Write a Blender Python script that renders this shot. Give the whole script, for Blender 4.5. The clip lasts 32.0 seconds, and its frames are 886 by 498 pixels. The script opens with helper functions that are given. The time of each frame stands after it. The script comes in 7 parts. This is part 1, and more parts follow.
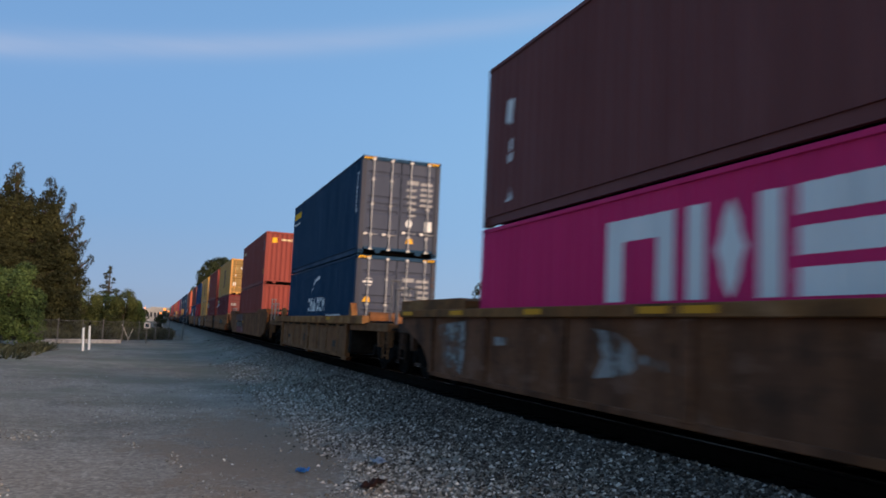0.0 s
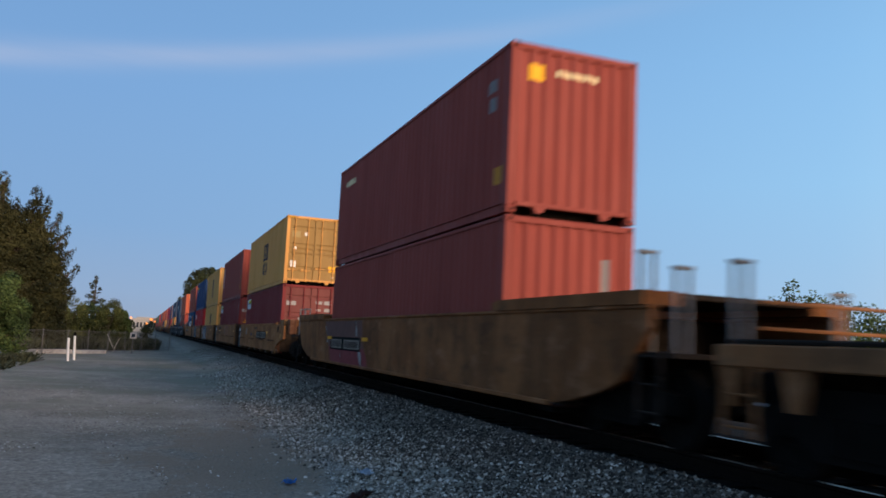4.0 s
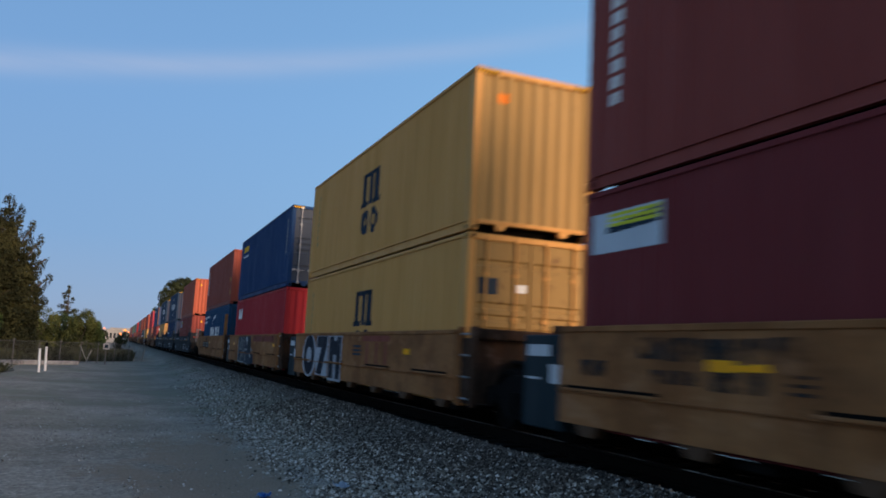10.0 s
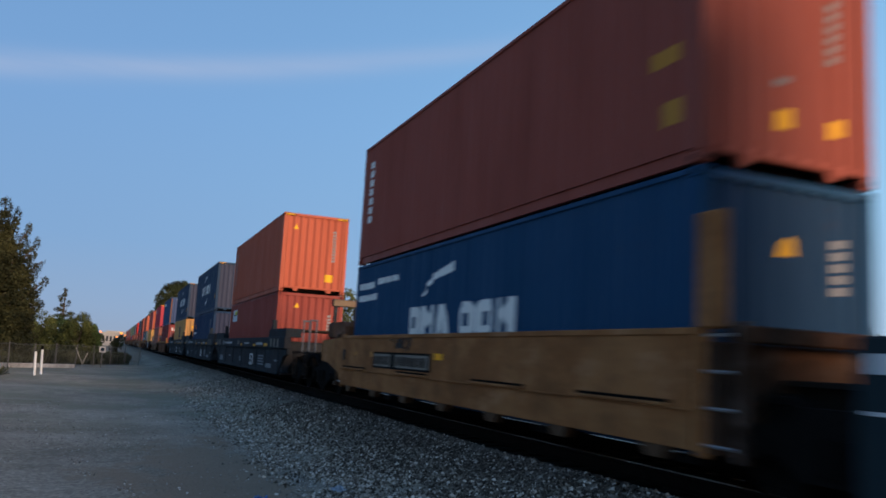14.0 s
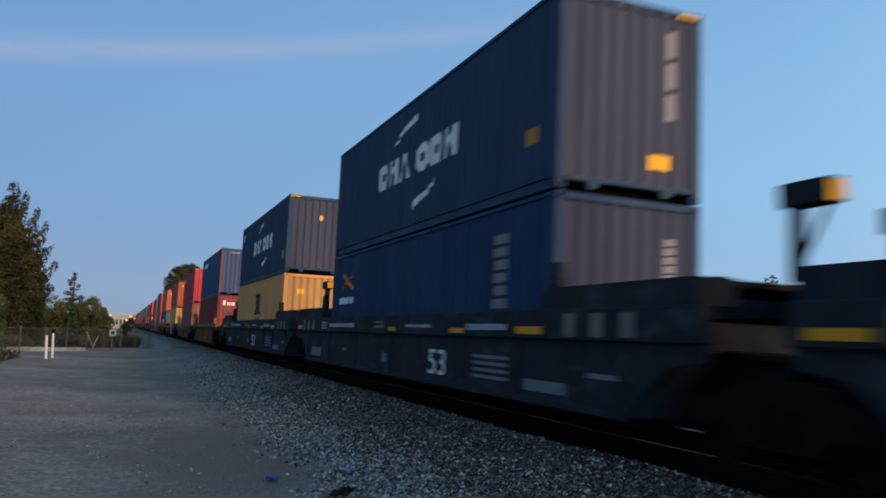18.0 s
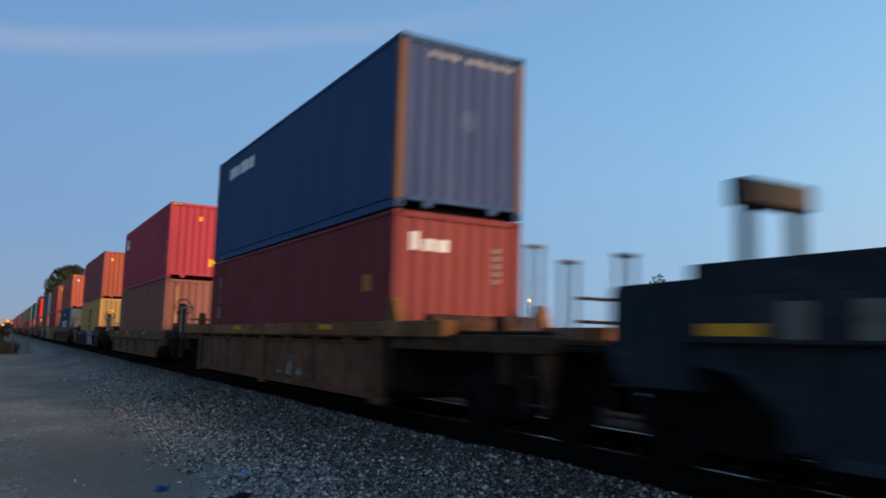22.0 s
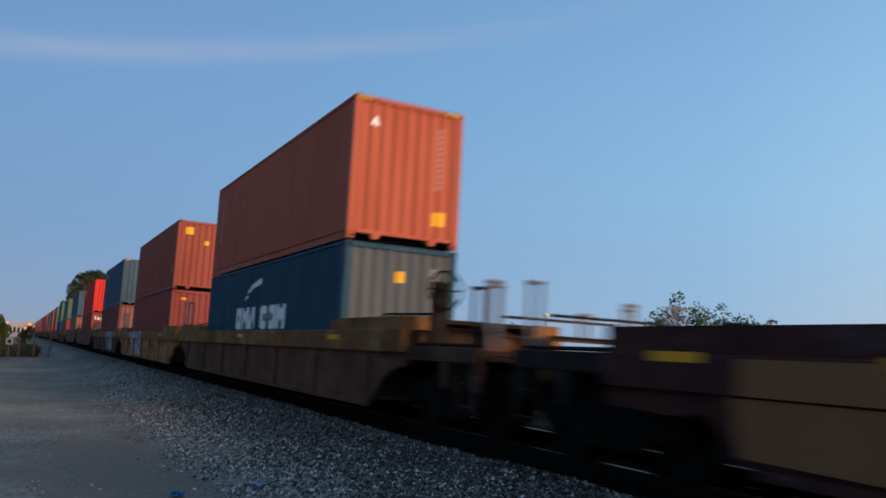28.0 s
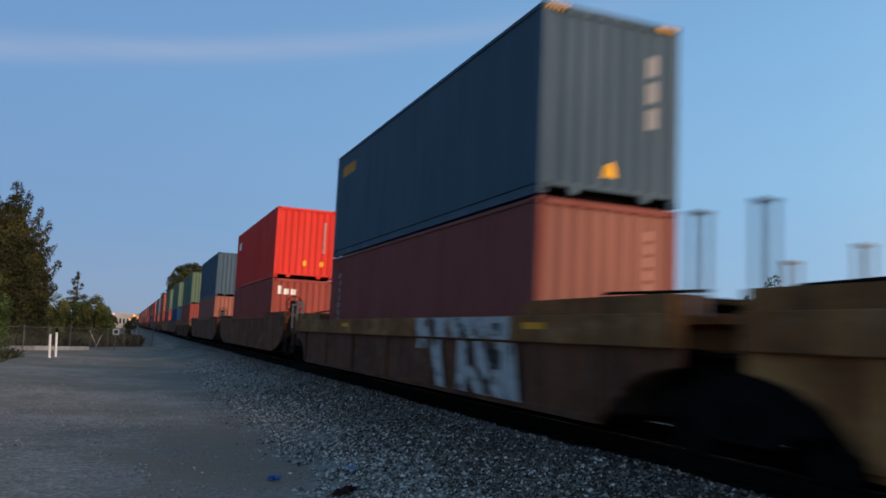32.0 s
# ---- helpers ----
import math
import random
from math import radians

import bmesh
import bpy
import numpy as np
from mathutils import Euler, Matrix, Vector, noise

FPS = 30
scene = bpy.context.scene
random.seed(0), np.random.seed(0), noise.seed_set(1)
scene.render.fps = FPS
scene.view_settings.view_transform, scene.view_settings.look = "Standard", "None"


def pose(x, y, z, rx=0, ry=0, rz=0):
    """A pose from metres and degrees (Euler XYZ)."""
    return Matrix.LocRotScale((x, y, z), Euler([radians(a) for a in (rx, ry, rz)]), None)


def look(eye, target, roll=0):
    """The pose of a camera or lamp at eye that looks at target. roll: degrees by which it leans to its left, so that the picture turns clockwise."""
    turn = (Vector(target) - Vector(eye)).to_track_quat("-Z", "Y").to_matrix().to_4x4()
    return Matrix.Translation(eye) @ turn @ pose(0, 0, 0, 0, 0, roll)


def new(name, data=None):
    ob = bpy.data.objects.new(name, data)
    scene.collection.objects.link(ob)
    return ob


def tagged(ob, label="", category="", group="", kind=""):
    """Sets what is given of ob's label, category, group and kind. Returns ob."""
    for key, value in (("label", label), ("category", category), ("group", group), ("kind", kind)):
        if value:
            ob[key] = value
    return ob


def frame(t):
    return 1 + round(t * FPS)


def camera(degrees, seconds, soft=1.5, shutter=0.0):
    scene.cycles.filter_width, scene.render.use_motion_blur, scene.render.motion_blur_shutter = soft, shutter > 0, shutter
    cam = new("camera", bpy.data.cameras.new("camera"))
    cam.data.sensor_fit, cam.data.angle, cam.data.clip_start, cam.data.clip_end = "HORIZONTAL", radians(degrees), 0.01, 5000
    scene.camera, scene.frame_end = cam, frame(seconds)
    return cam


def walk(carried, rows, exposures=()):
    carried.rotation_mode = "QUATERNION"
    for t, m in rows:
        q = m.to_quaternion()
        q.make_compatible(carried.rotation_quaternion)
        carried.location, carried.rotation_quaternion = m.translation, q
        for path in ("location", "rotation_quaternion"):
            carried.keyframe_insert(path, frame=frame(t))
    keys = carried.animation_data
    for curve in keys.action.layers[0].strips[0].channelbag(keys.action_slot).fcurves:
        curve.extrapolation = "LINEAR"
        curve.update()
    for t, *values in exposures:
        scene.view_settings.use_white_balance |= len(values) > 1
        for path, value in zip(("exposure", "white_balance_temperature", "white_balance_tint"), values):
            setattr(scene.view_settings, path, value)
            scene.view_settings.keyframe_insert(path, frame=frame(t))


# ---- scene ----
# camera: held by hand at one spot; time, yaw, pitch, roll
cam = camera(58.55, 32.0, soft=1.7, shutter=0.8)
EYE = (0.0, 0.0, 1.7)
PATH = [
    (0.0, -19.82, 5.90, -2.70),
    (0.5, -19.54, 5.66, -2.56),
    (1.0, -19.65, 5.89, -2.81),
    (1.5, -19.90, 6.31, -2.77),
    (2.0, -20.13, 6.77, -2.61),
    (2.5, -20.33, 7.05, -2.37),
    (3.0, -20.41, 7.12, -2.48),
    (3.5, -20.48, 6.97, -2.70),
    (5.5, -21.47, 6.07, -2.78),
    (6.0, -21.40, 6.02, -3.10),
    (6.5, -21.31, 5.93, -3.11),
    (7.0, -21.31, 5.98, -3.06),
    (7.5, -21.47, 6.15, -3.00),
    (8.0, -21.62, 6.34, -2.89),
    (8.5, -21.74, 6.60, -2.76),
    (9.0, -21.87, 6.91, -2.84),
    (9.5, -22.09, 7.28, -2.80),
    (10.0, -22.31, 7.67, -3.02),
    (10.5, -22.44, 7.95, -3.12),
    (11.0, -22.50, 8.00, -3.09),
    (11.5, -22.53, 8.20, -3.45),
    (12.0, -22.56, 8.22, -3.41),
    (12.5, -22.59, 8.15, -3.33),
    (13.0, -22.61, 8.13, -3.33),
    (13.5, -22.59, 8.08, -3.28),
    (14.0, -22.54, 7.94, -3.10),
    (14.5, -22.39, 7.88, -3.13),
    (15.0, -22.15, 7.69, -3.15),
    (15.5, -21.91, 7.44, -3.18),
    (17.5, -21.73, 6.46, -2.51),
    (18.0, -21.96, 6.50, -2.60),
    (18.5, -22.62, 6.47, -2.48),
    (19.0, -23.17, 6.32, -2.04),
    (19.5, -26.50, 6.27, -1.28),
    (20.0, -30.06, 6.21, -1.70),
    (20.5, -31.67, 5.39, -0.92),
    (21.0, -31.51, 5.39, -1.32),
    (21.5, -30.52, 6.12, -1.66),
    (22.0, -29.21, 6.78, -1.72),
    (22.5, -27.83, 7.32, -1.83),
    (23.0, -26.80, 7.52, -1.93),
    (23.5, -26.07, 7.45, -2.00),
    (24.0, -25.65, 7.36, -2.07),
    (24.5, -25.51, 7.34, -2.32),
    (26.5, -26.96, 7.45, -2.84),
    (27.0, -27.50, 7.44, -2.95),
    (27.5, -27.96, 7.48, -2.94),
    (28.0, -27.99, 7.63, -3.00),
    (28.5, -27.51, 7.70, -2.67),
    (29.0, -26.47, 7.70, -2.46),
    (29.5, -25.21, 7.37, -1.83),
    (30.0, -23.91, 6.90, -1.33),
    (30.5, -22.89, 6.61, -1.33),
    (31.0, -22.27, 6.46, -1.51),
    (31.5, -21.92, 6.46, -2.08),
    (32.0, -21.76, 6.44, -2.64),
]
walk(cam, [(t, pose(*EYE, 90 + p, r, y)) for t, y, p, r in PATH],
     exposures=[(0, 0.0), (15, -0.05), (19, -0.12), (28, -0.22), (32, -0.18)])

# ---- light: clear sky after sunset, the glow behind the camera ----
world = bpy.data.worlds.new("dusk")
scene.world = world
world.use_nodes = True
wt = world.node_tree
wt.nodes.clear()


def wnode(kind, **kw):
    n = wt.nodes.new(kind)
    for k, v in kw.items():
        n.inputs[k].default_value = v
    return n


def wmath(op, a, b=None, c=None, clamp=False):
    n = wt.nodes.new("ShaderNodeMath")
    n.operation, n.use_clamp = op, clamp
    for i, v in enumerate((a, b, c)):
        if v is None:
            continue
        if isinstance(v, (int, float)):
            n.inputs[i].default_value = v
        else:
            wt.links.new(v, n.inputs[i])
    return n.outputs[0]


def wmix(f, a, b):
    n = wt.nodes.new("ShaderNodeMix")
    n.data_type = "RGBA"
    for i, v in ((0, f), (6, a), (7, b)):
        if isinstance(v, (tuple, float, int)):
            n.inputs[i].default_value = v
        else:
            wt.links.new(v, n.inputs[i])
    return n.outputs[2]


def wramp(fac, stops):
    n = wt.nodes.new("ShaderNodeValToRGB")
    el = n.color_ramp.elements
    while len(el) < len(stops):
        el.new(0.5)
    for e, (p, c) in zip(el, stops):
        e.position, e.color = p, (*c, 1)
    wt.links.new(fac, n.inputs[0])
    return n.outputs[0]


SKY_COOL = [(0.0, (0.32, 0.40, 0.55)), (0.04, (0.295, 0.42, 0.63)), (0.12, (0.235, 0.41, 0.69)), (0.28, (0.205, 0.395, 0.715)),
            (0.50, (0.165, 0.345, 0.65)), (1.0, (0.09, 0.19, 0.42))]
SKY_SIDE = [(0.0, (0.42, 0.57, 0.78)), (0.06, (0.40, 0.63, 0.88)), (0.20, (0.355, 0.66, 0.97)), (0.34, (0.298, 0.593, 0.942)),
            (0.6, (0.19, 0.40, 0.72)), (1.0, (0.09, 0.19, 0.42))]
SKY_WARM = [(0.0, (1.25, 0.76, 0.48)), (0.06, (1.05, 0.84, 0.64)), (0.18, (0.72, 0.86, 0.93)), (0.35, (0.45, 0.74, 1.0)),
            (0.6, (0.22, 0.42, 0.72)), (1.0, (0.09, 0.19, 0.42))]
co = wnode("ShaderNodeTexCoord")
sep = wnode("ShaderNodeSeparateXYZ")
wt.links.new(co.outputs["Generated"], sep.inputs[0])
up = wmath("MAXIMUM", sep.outputs[2], 0.0)
# turn of the compass towards the glow: 0 away from it, 1 at it
GLOW = Vector((0.55, -0.835))
flat = wmath("SQRT", wmath("ADD", wmath("MULTIPLY", sep.outputs[0], sep.outputs[0]), wmath("MULTIPLY", sep.outputs[1], sep.outputs[1])))
dot = wmath("DIVIDE", wmath("ADD", wmath("MULTIPLY", sep.outputs[0], GLOW.x), wmath("MULTIPLY", sep.outputs[1], GLOW.y)), wmath("MAXIMUM", flat, 0.001))
to_glow = wmath("POWER", wmath("MULTIPLY_ADD", dot, 0.5, 0.5, clamp=True), 1.25)
sky = wmix(wmath("MULTIPLY", to_glow, 2.3, clamp=True), wramp(up, SKY_COOL), wramp(up, SKY_SIDE))
sky = wmix(wmath("MULTIPLY_ADD", to_glow, 1.5, -0.5, clamp=True), sky, wramp(up, SKY_WARM))
# one thin, long streak of high cloud, and faint haze veils
cl = wnode("ShaderNodeTexNoise", Scale=1.0, Detail=5.0, Roughness=0.55)
mp = wnode("ShaderNodeMapping")
mp.inputs["Scale"].default_value = (2.2, 2.2, 26.0)
wt.links.new(co.outputs["Generated"], mp.inputs[0])
wt.links.new(mp.outputs[0], cl.inputs["Vector"])
azim = wmath("ARCTAN2", sep.outputs[0], sep.outputs[1])
elev = wmath("ARCSINE", sep.outputs[2])
line = wmath("SUBTRACT", elev, wmath("MULTIPLY_ADD", azim, 0.156, 0.320))
band = wmath("POWER", 2.718, wmath("MULTIPLY", wmath("MULTIPLY", line, line), -5000.0))
fade = wmath("MULTIPLY", wmath("SUBTRACT", 0.85, azim, clamp=True), 0.62, clamp=True)
streak = wmath("MULTIPLY", wmath("MULTIPLY", band, fade), wmath("MULTIPLY_ADD", cl.outputs[0], 1.5, 0.05), clamp=True)
sky = wmix(streak, sky, (0.46, 0.545, 0.75, 1))
bg = wnode("ShaderNodeBackground", Strength=0.955)
wt.links.new(sky, bg.inputs[0])
wo = wnode("ShaderNodeOutputWorld")
wt.links.new(bg.outputs[0], wo.inputs[0])

glow = bpy.data.lights.new("afterglow", "SUN")
glow.energy, glow.angle, glow.color = 5.5, radians(30), (1.0, 0.70, 0.485)
new("afterglow", glow).matrix_world = look((0, 0, 50), (-4.3, 10, 47.4))

# ---- materials ----
def nodes_of(name):
    m = bpy.data.materials.new(name)
    m.use_nodes = True
    return m, m.node_tree, m.node_tree.nodes["Principled BSDF"]


def link_noise(nt, scale, detail=4.0, rough=0.6, stretch=None, coord="Object", each=False):
    tc = nt.nodes.new("ShaderNodeTexCoord")
    n = nt.nodes.new("ShaderNodeTexNoise")
    if each:
        # another patch of the noise for every object
        n.noise_dimensions = "4D"
        info, far = nt.nodes.new("ShaderNodeObjectInfo"), nt.nodes.new("ShaderNodeMath")
        far.operation = "MULTIPLY"
        far.inputs[1].default_value = 40.0
        nt.links.new(info.outputs["Random"], far.inputs[0])
        nt.links.new(far.outputs[0], n.inputs["W"])
    n.inputs["Scale"].default_value, n.inputs["Detail"].default_value, n.inputs["Roughness"].default_value = scale, detail, rough
    if stretch:
        mp = nt.nodes.new("ShaderNodeMapping")
        mp.inputs["Scale"].default_value = stretch
        nt.links.new(tc.outputs[coord], mp.inputs[0])
        nt.links.new(mp.outputs[0], n.inputs["Vector"])
    else:
        nt.links.new(tc.outputs[coord], n.inputs["Vector"])
    return n.outputs["Fac"]


def ramp(nt, fac, stops):
    n = nt.nodes.new("ShaderNodeValToRGB")
    el = n.color_ramp.elements
    while len(el) < len(stops):
        el.new(0.5)
    for e, (p, c) in zip(el, stops):
        e.position, e.color = p, ((*c, 1) if len(c) == 3 else c)
    nt.links.new(fac, n.inputs[0])
    return n.outputs[0]


def mix(nt, f, a, b, mode="MIX"):
    n = nt.nodes.new("ShaderNodeMix")
    n.data_type, n.blend_type = "RGBA", mode
    for i, v in ((0, f), (6, a), (7, b)):
        if isinstance(v, tuple):
            n.inputs[i].default_value = (*v, 1) if len(v) == 3 else v
        elif isinstance(v, (int, float)):
            n.inputs[i].default_value = v
        else:
            nt.links.new(v, n.inputs[i])
    return n.outputs[2]


def bump(nt, bs, fac, strength, dist):
    n = nt.nodes.new("ShaderNodeBump")
    n.inputs["Strength"].default_value, n.inputs["Distance"].default_value = strength, dist
    nt.links.new(fac, n.inputs["Height"])
    nt.links.new(n.outputs[0], bs.inputs["Normal"])


def painted(name, col, rust=0.25, rough=0.52, rust_col=(0.10, 0.045, 0.025), fade=0.25):
    """Weathered paint on steel: faded patches, streaks that run down, rust spots."""
    m, nt, bs = nodes_of(name)
    big = link_noise(nt, 0.55, 5, each=True)
    streak = link_noise(nt, 1.0, 6, 0.65, (2.2, 2.2, 0.3), each=True)
    spots = link_noise(nt, 7.0, 6, 0.7, each=True)
    pale = tuple(min(1, c * 0.92 + 0.012) for c in col)
    dark = tuple(c * 0.62 for c in col)
    c1 = mix(nt, ramp(nt, big, [(0.35, (0, 0, 0)), (0.7, (fade * 2, ) * 3)]), col, pale)
    c2 = mix(nt, ramp(nt, streak, [(0.42, (0, 0, 0)), (0.72, (0.45, ) * 3)]), c1, dark)
    mask = ramp(nt, spots, [(0.66 - rust * 0.25, (0, 0, 0)), (0.74 - rust * 0.2, (1, 1, 1))])
    mul = nt.nodes.new("ShaderNodeMath")
    mul.operation = "MULTIPLY"
    nt.links.new(mask, mul.inputs[0])
    nt.links.new(ramp(nt, big, [(0.48, (0, 0, 0)), (0.62, (min(1, rust * 2.5), ) * 3)]), mul.inputs[1])
    c3 = mix(nt, mul.outputs[0], c2, rust_col)
    nt.links.new(c3, bs.inputs["Base Color"])
    nt.links.new(ramp(nt, streak, [(0.3, (rough - 0.08, ) * 3), (0.7, (rough + 0.2, ) * 3)]), bs.inputs["Roughness"])
    bs.inputs["Specular IOR Level"].default_value = 0.07
    bump(nt, bs, spots, 0.12, 0.01)
    return m


MATS = {}


def worn(name, col, soot=0.5, rust=0.5, rust_col=(0.19, 0.07, 0.024)):
    """Wagon steel: faded paint under rust blooms, dark runs and smudges of soot."""
    m, nt, bs = nodes_of(name)
    blot = link_noise(nt, 0.9, 7, 0.66, each=True)
    run = link_noise(nt, 1.0, 7, 0.66, (1.7, 1.7, 0.42), each=True)
    smudge = link_noise(nt, 2.6, 6, 0.62, (1.0, 0.6, 1.0), each=True)
    fine = link_noise(nt, 14.0, 4, 0.6)
    c = mix(nt, ramp(nt, blot, [(0.44, (0, 0, 0)), (0.56, (min(1.0, rust * 1.5), ) * 3)]), col, rust_col)
    c = mix(nt, ramp(nt, run, [(0.45, (0, 0, 0)), (0.58, (min(0.9, soot * 1.4), ) * 3)]), c, tuple(v * 0.34 + 0.004 for v in col))
    c = mix(nt, ramp(nt, smudge, [(0.54, (0, 0, 0)), (0.62, (min(0.9, soot * 0.8), ) * 3)]), c, (0.022, 0.017, 0.014))
    c = mix(nt, ramp(nt, smudge, [(0.36, (0.6, ) * 3), (0.44, (0, 0, 0))]), c, tuple(v * 1.1 + 0.03 for v in col))
    c = mix(nt, 0.35, c, ramp(nt, fine, [(0.3, (0.6, 0.6, 0.6)), (0.7, (1.3, 1.3, 1.3))]), "MULTIPLY")
    nt.links.new(c, bs.inputs["Base Color"])
    bs.inputs["Roughness"].default_value, bs.inputs["Specular IOR Level"].default_value = 0.75, 0.06
    bump(nt, bs, smudge, 0.2, 0.015)
    MATS[name] = m
    return m


def paint(name, col=None, **kw):
    if name not in MATS:
        MATS[name] = painted(name, col, **kw)
    return MATS[name]


def plain(name, col, rough=0.6, metal=0.0, var=0.25, scale=9.0, relief=0.15, gloss=0.5):
    if name not in MATS:
        m, nt, bs = nodes_of(name)
        f = link_noise(nt, scale, 5)
        nt.links.new(ramp(nt, f, [(0.3, tuple(c * (1 - var) for c in col)), (0.7, tuple(min(1, c * (1 + var)) for c in col))]), bs.inputs["Base Color"])
        bs.inputs["Roughness"].default_value, bs.inputs["Metallic"].default_value = rough, metal
        bs.inputs["Specular IOR Level"].default_value = gloss
        bump(nt, bs, f, relief, 0.01)
        MATS[name] = m
    return MATS[name]


def lamp_mat(name, col, power):
    m, nt, bs = nodes_of(name)
    bs.inputs["Emission Color"].default_value, bs.inputs["Emission Strength"].default_value = (*col, 1), power
    bs.inputs["Base Color"].default_value = (*col, 1)
    MATS[name] = m
    return m


# container paints
PAL = dict(
    navy=(0.009, 0.040, 0.084), blue=(0.013, 0.044, 0.124), azure=(0.009, 0.052, 0.120), slate=(0.023, 0.049, 0.092), indigo=(0.016, 0.041, 0.094), tealgrey=(0.050, 0.086, 0.122),
    maroon=(0.162, 0.029, 0.031), wine=(0.235, 0.053, 0.042), red=(0.365, 0.027, 0.034), crimson=(0.38, 0.048, 0.066), signal=(0.54, 0.036, 0.027),
    brown=(0.155, 0.055, 0.051), rust=(0.270, 0.067, 0.047), orange=(0.38, 0.094, 0.054), salmon=(0.245, 0.096, 0.073), magenta=(0.60, 0.026, 0.130),
    yellow=(0.575, 0.292, 0.088), amber=(0.56, 0.283, 0.100), brick=(0.29, 0.075, 0.066), teal=(0.019, 0.056, 0.089), green=(0.080, 0.125, 0.090), violet=(0.033, 0.075, 0.158))
for k, c in PAL.items():
    paint(k + "_paint", c, rust=0.22)
# wagon paints
worn("tan_wagon", (0.245, 0.118, 0.045), 0.45, 0.45)
worn("russet_wagon", (0.160, 0.070, 0.038), 0.5, 0.4, (0.13, 0.05, 0.02))
worn("ochre_wagon", (0.315, 0.136, 0.053), 0.22, 0.45)
worn("rust_wagon", (0.112, 0.052, 0.034), 0.4, 0.4, (0.15, 0.058, 0.026))
worn("sand_wagon", (0.355, 0.168, 0.060), 0.3, 0.6)
worn("umber_wagon", (0.240, 0.116, 0.054), 0.35, 0.4)
worn("brown_wagon", (0.150, 0.086, 0.053), 0.5, 0.35)
# wagon ends: shade from the wagon ahead is put into this brown
worn("shaded_end", (0.070, 0.040, 0.027), 0.7, 0.4, (0.10, 0.04, 0.018))
worn("blue_wagon", (0.016, 0.025, 0.034), 0.35, 0.04)
worn("plum_wagon", (0.045, 0.017, 0.018), 0.4, 0.12)
worn("dusty_wagon", (0.225, 0.094, 0.037), 0.42, 0.5)
white = paint("white_marking", (0.72, 0.72, 0.70), rust=0.12)
door_print = paint("door_marking", (0.28, 0.28, 0.285), rust=0.2)
yellowm = paint("yellow_marking", (0.80, 0.42, 0.03), rust=0.05)
# near-end and door copies of the paints: glow is put into these colours
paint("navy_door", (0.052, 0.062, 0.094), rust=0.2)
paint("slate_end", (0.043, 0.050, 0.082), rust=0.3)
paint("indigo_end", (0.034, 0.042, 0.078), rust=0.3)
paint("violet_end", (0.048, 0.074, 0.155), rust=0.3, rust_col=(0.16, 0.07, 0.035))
paint("navy_post", (0.05, 0.055, 0.075), rust=0.45)
paint("rusty_post", (0.14, 0.072, 0.048), rust=0.6)
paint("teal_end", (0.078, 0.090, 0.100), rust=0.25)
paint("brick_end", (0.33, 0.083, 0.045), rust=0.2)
# yellow, amber and azure ends: dirt and shade put into the colour
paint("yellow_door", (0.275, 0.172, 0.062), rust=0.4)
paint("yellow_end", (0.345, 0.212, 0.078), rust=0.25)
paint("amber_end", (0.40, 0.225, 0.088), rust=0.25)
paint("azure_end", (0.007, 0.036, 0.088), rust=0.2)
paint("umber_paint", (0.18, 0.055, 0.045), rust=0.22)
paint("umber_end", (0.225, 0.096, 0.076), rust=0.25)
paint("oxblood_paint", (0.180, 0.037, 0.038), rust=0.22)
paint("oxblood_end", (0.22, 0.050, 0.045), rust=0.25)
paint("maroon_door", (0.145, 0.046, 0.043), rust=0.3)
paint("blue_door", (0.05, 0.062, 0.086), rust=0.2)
orangem = paint("orange_marking", (0.75, 0.22, 0.03), rust=0.05)
inkm = paint("dark_marking", (0.015, 0.03, 0.05), rust=0.05)
steel = plain("worn_steel", (0.32, 0.32, 0.33), 0.4, 0.7)
galv = plain("zinc_rod", (0.34, 0.34, 0.345), 0.5, 0.4)
# near-black paints: the shade under and inside the train is put into them
blacksteel = plain("near_black_steel", (0.007, 0.0062, 0.0058), 0.9, 0.0, gloss=0.06)
# sills and platforms: shade between wagons is put into this brown
shade_steel = plain("shaded_brown_steel", (0.020, 0.015, 0.012), 0.9, 0.0, var=0.5, scale=4, gloss=0.1)
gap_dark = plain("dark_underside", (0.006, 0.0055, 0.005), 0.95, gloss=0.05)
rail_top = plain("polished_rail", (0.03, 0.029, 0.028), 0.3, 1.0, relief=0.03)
rail_side = plain("shaded_rusty_rail", (0.008, 0.0055, 0.0042), 0.95, gloss=0.05)
tie_wood = plain("shaded_creosoted_wood", (0.007, 0.0058, 0.005), 0.95, scale=5, gloss=0.05)
panel_pale = paint("label_pale", (0.55, 0.56, 0.58), rust=0.1)


def spray(name, col, cover=0.5, scale=2.2):
    """Thin sprayed paint with ragged, worn-through spots; cover is the share that holds."""
    m, nt, bs = nodes_of(name)
    a = link_noise(nt, scale, 7, 0.68)
    f = link_noise(nt, scale * 3.1, 4, 0.6)
    nt.links.new(ramp(nt, f, [(0.3, tuple(c * 0.7 for c in col)), (0.7, col)]), bs.inputs["Base Color"])
    nt.links.new(ramp(nt, a, [(0.60 - cover * 0.25, (0, 0, 0)), (0.72 - cover * 0.25, (1, 1, 1))]), bs.inputs["Alpha"])
    bs.inputs["Roughness"].default_value, bs.inputs["Specular IOR Level"].default_value = 0.7, 0.2
    MATS[name] = m
    return m

# ---- mesh helpers ----
def obj(name, bm, mats, parent=None, label="", smooth=False):
    me = bpy.data.meshes.new(name)
    bm.to_mesh(me)
    bm.free()
    return obj_of(name, me, mats, parent, label, smooth)


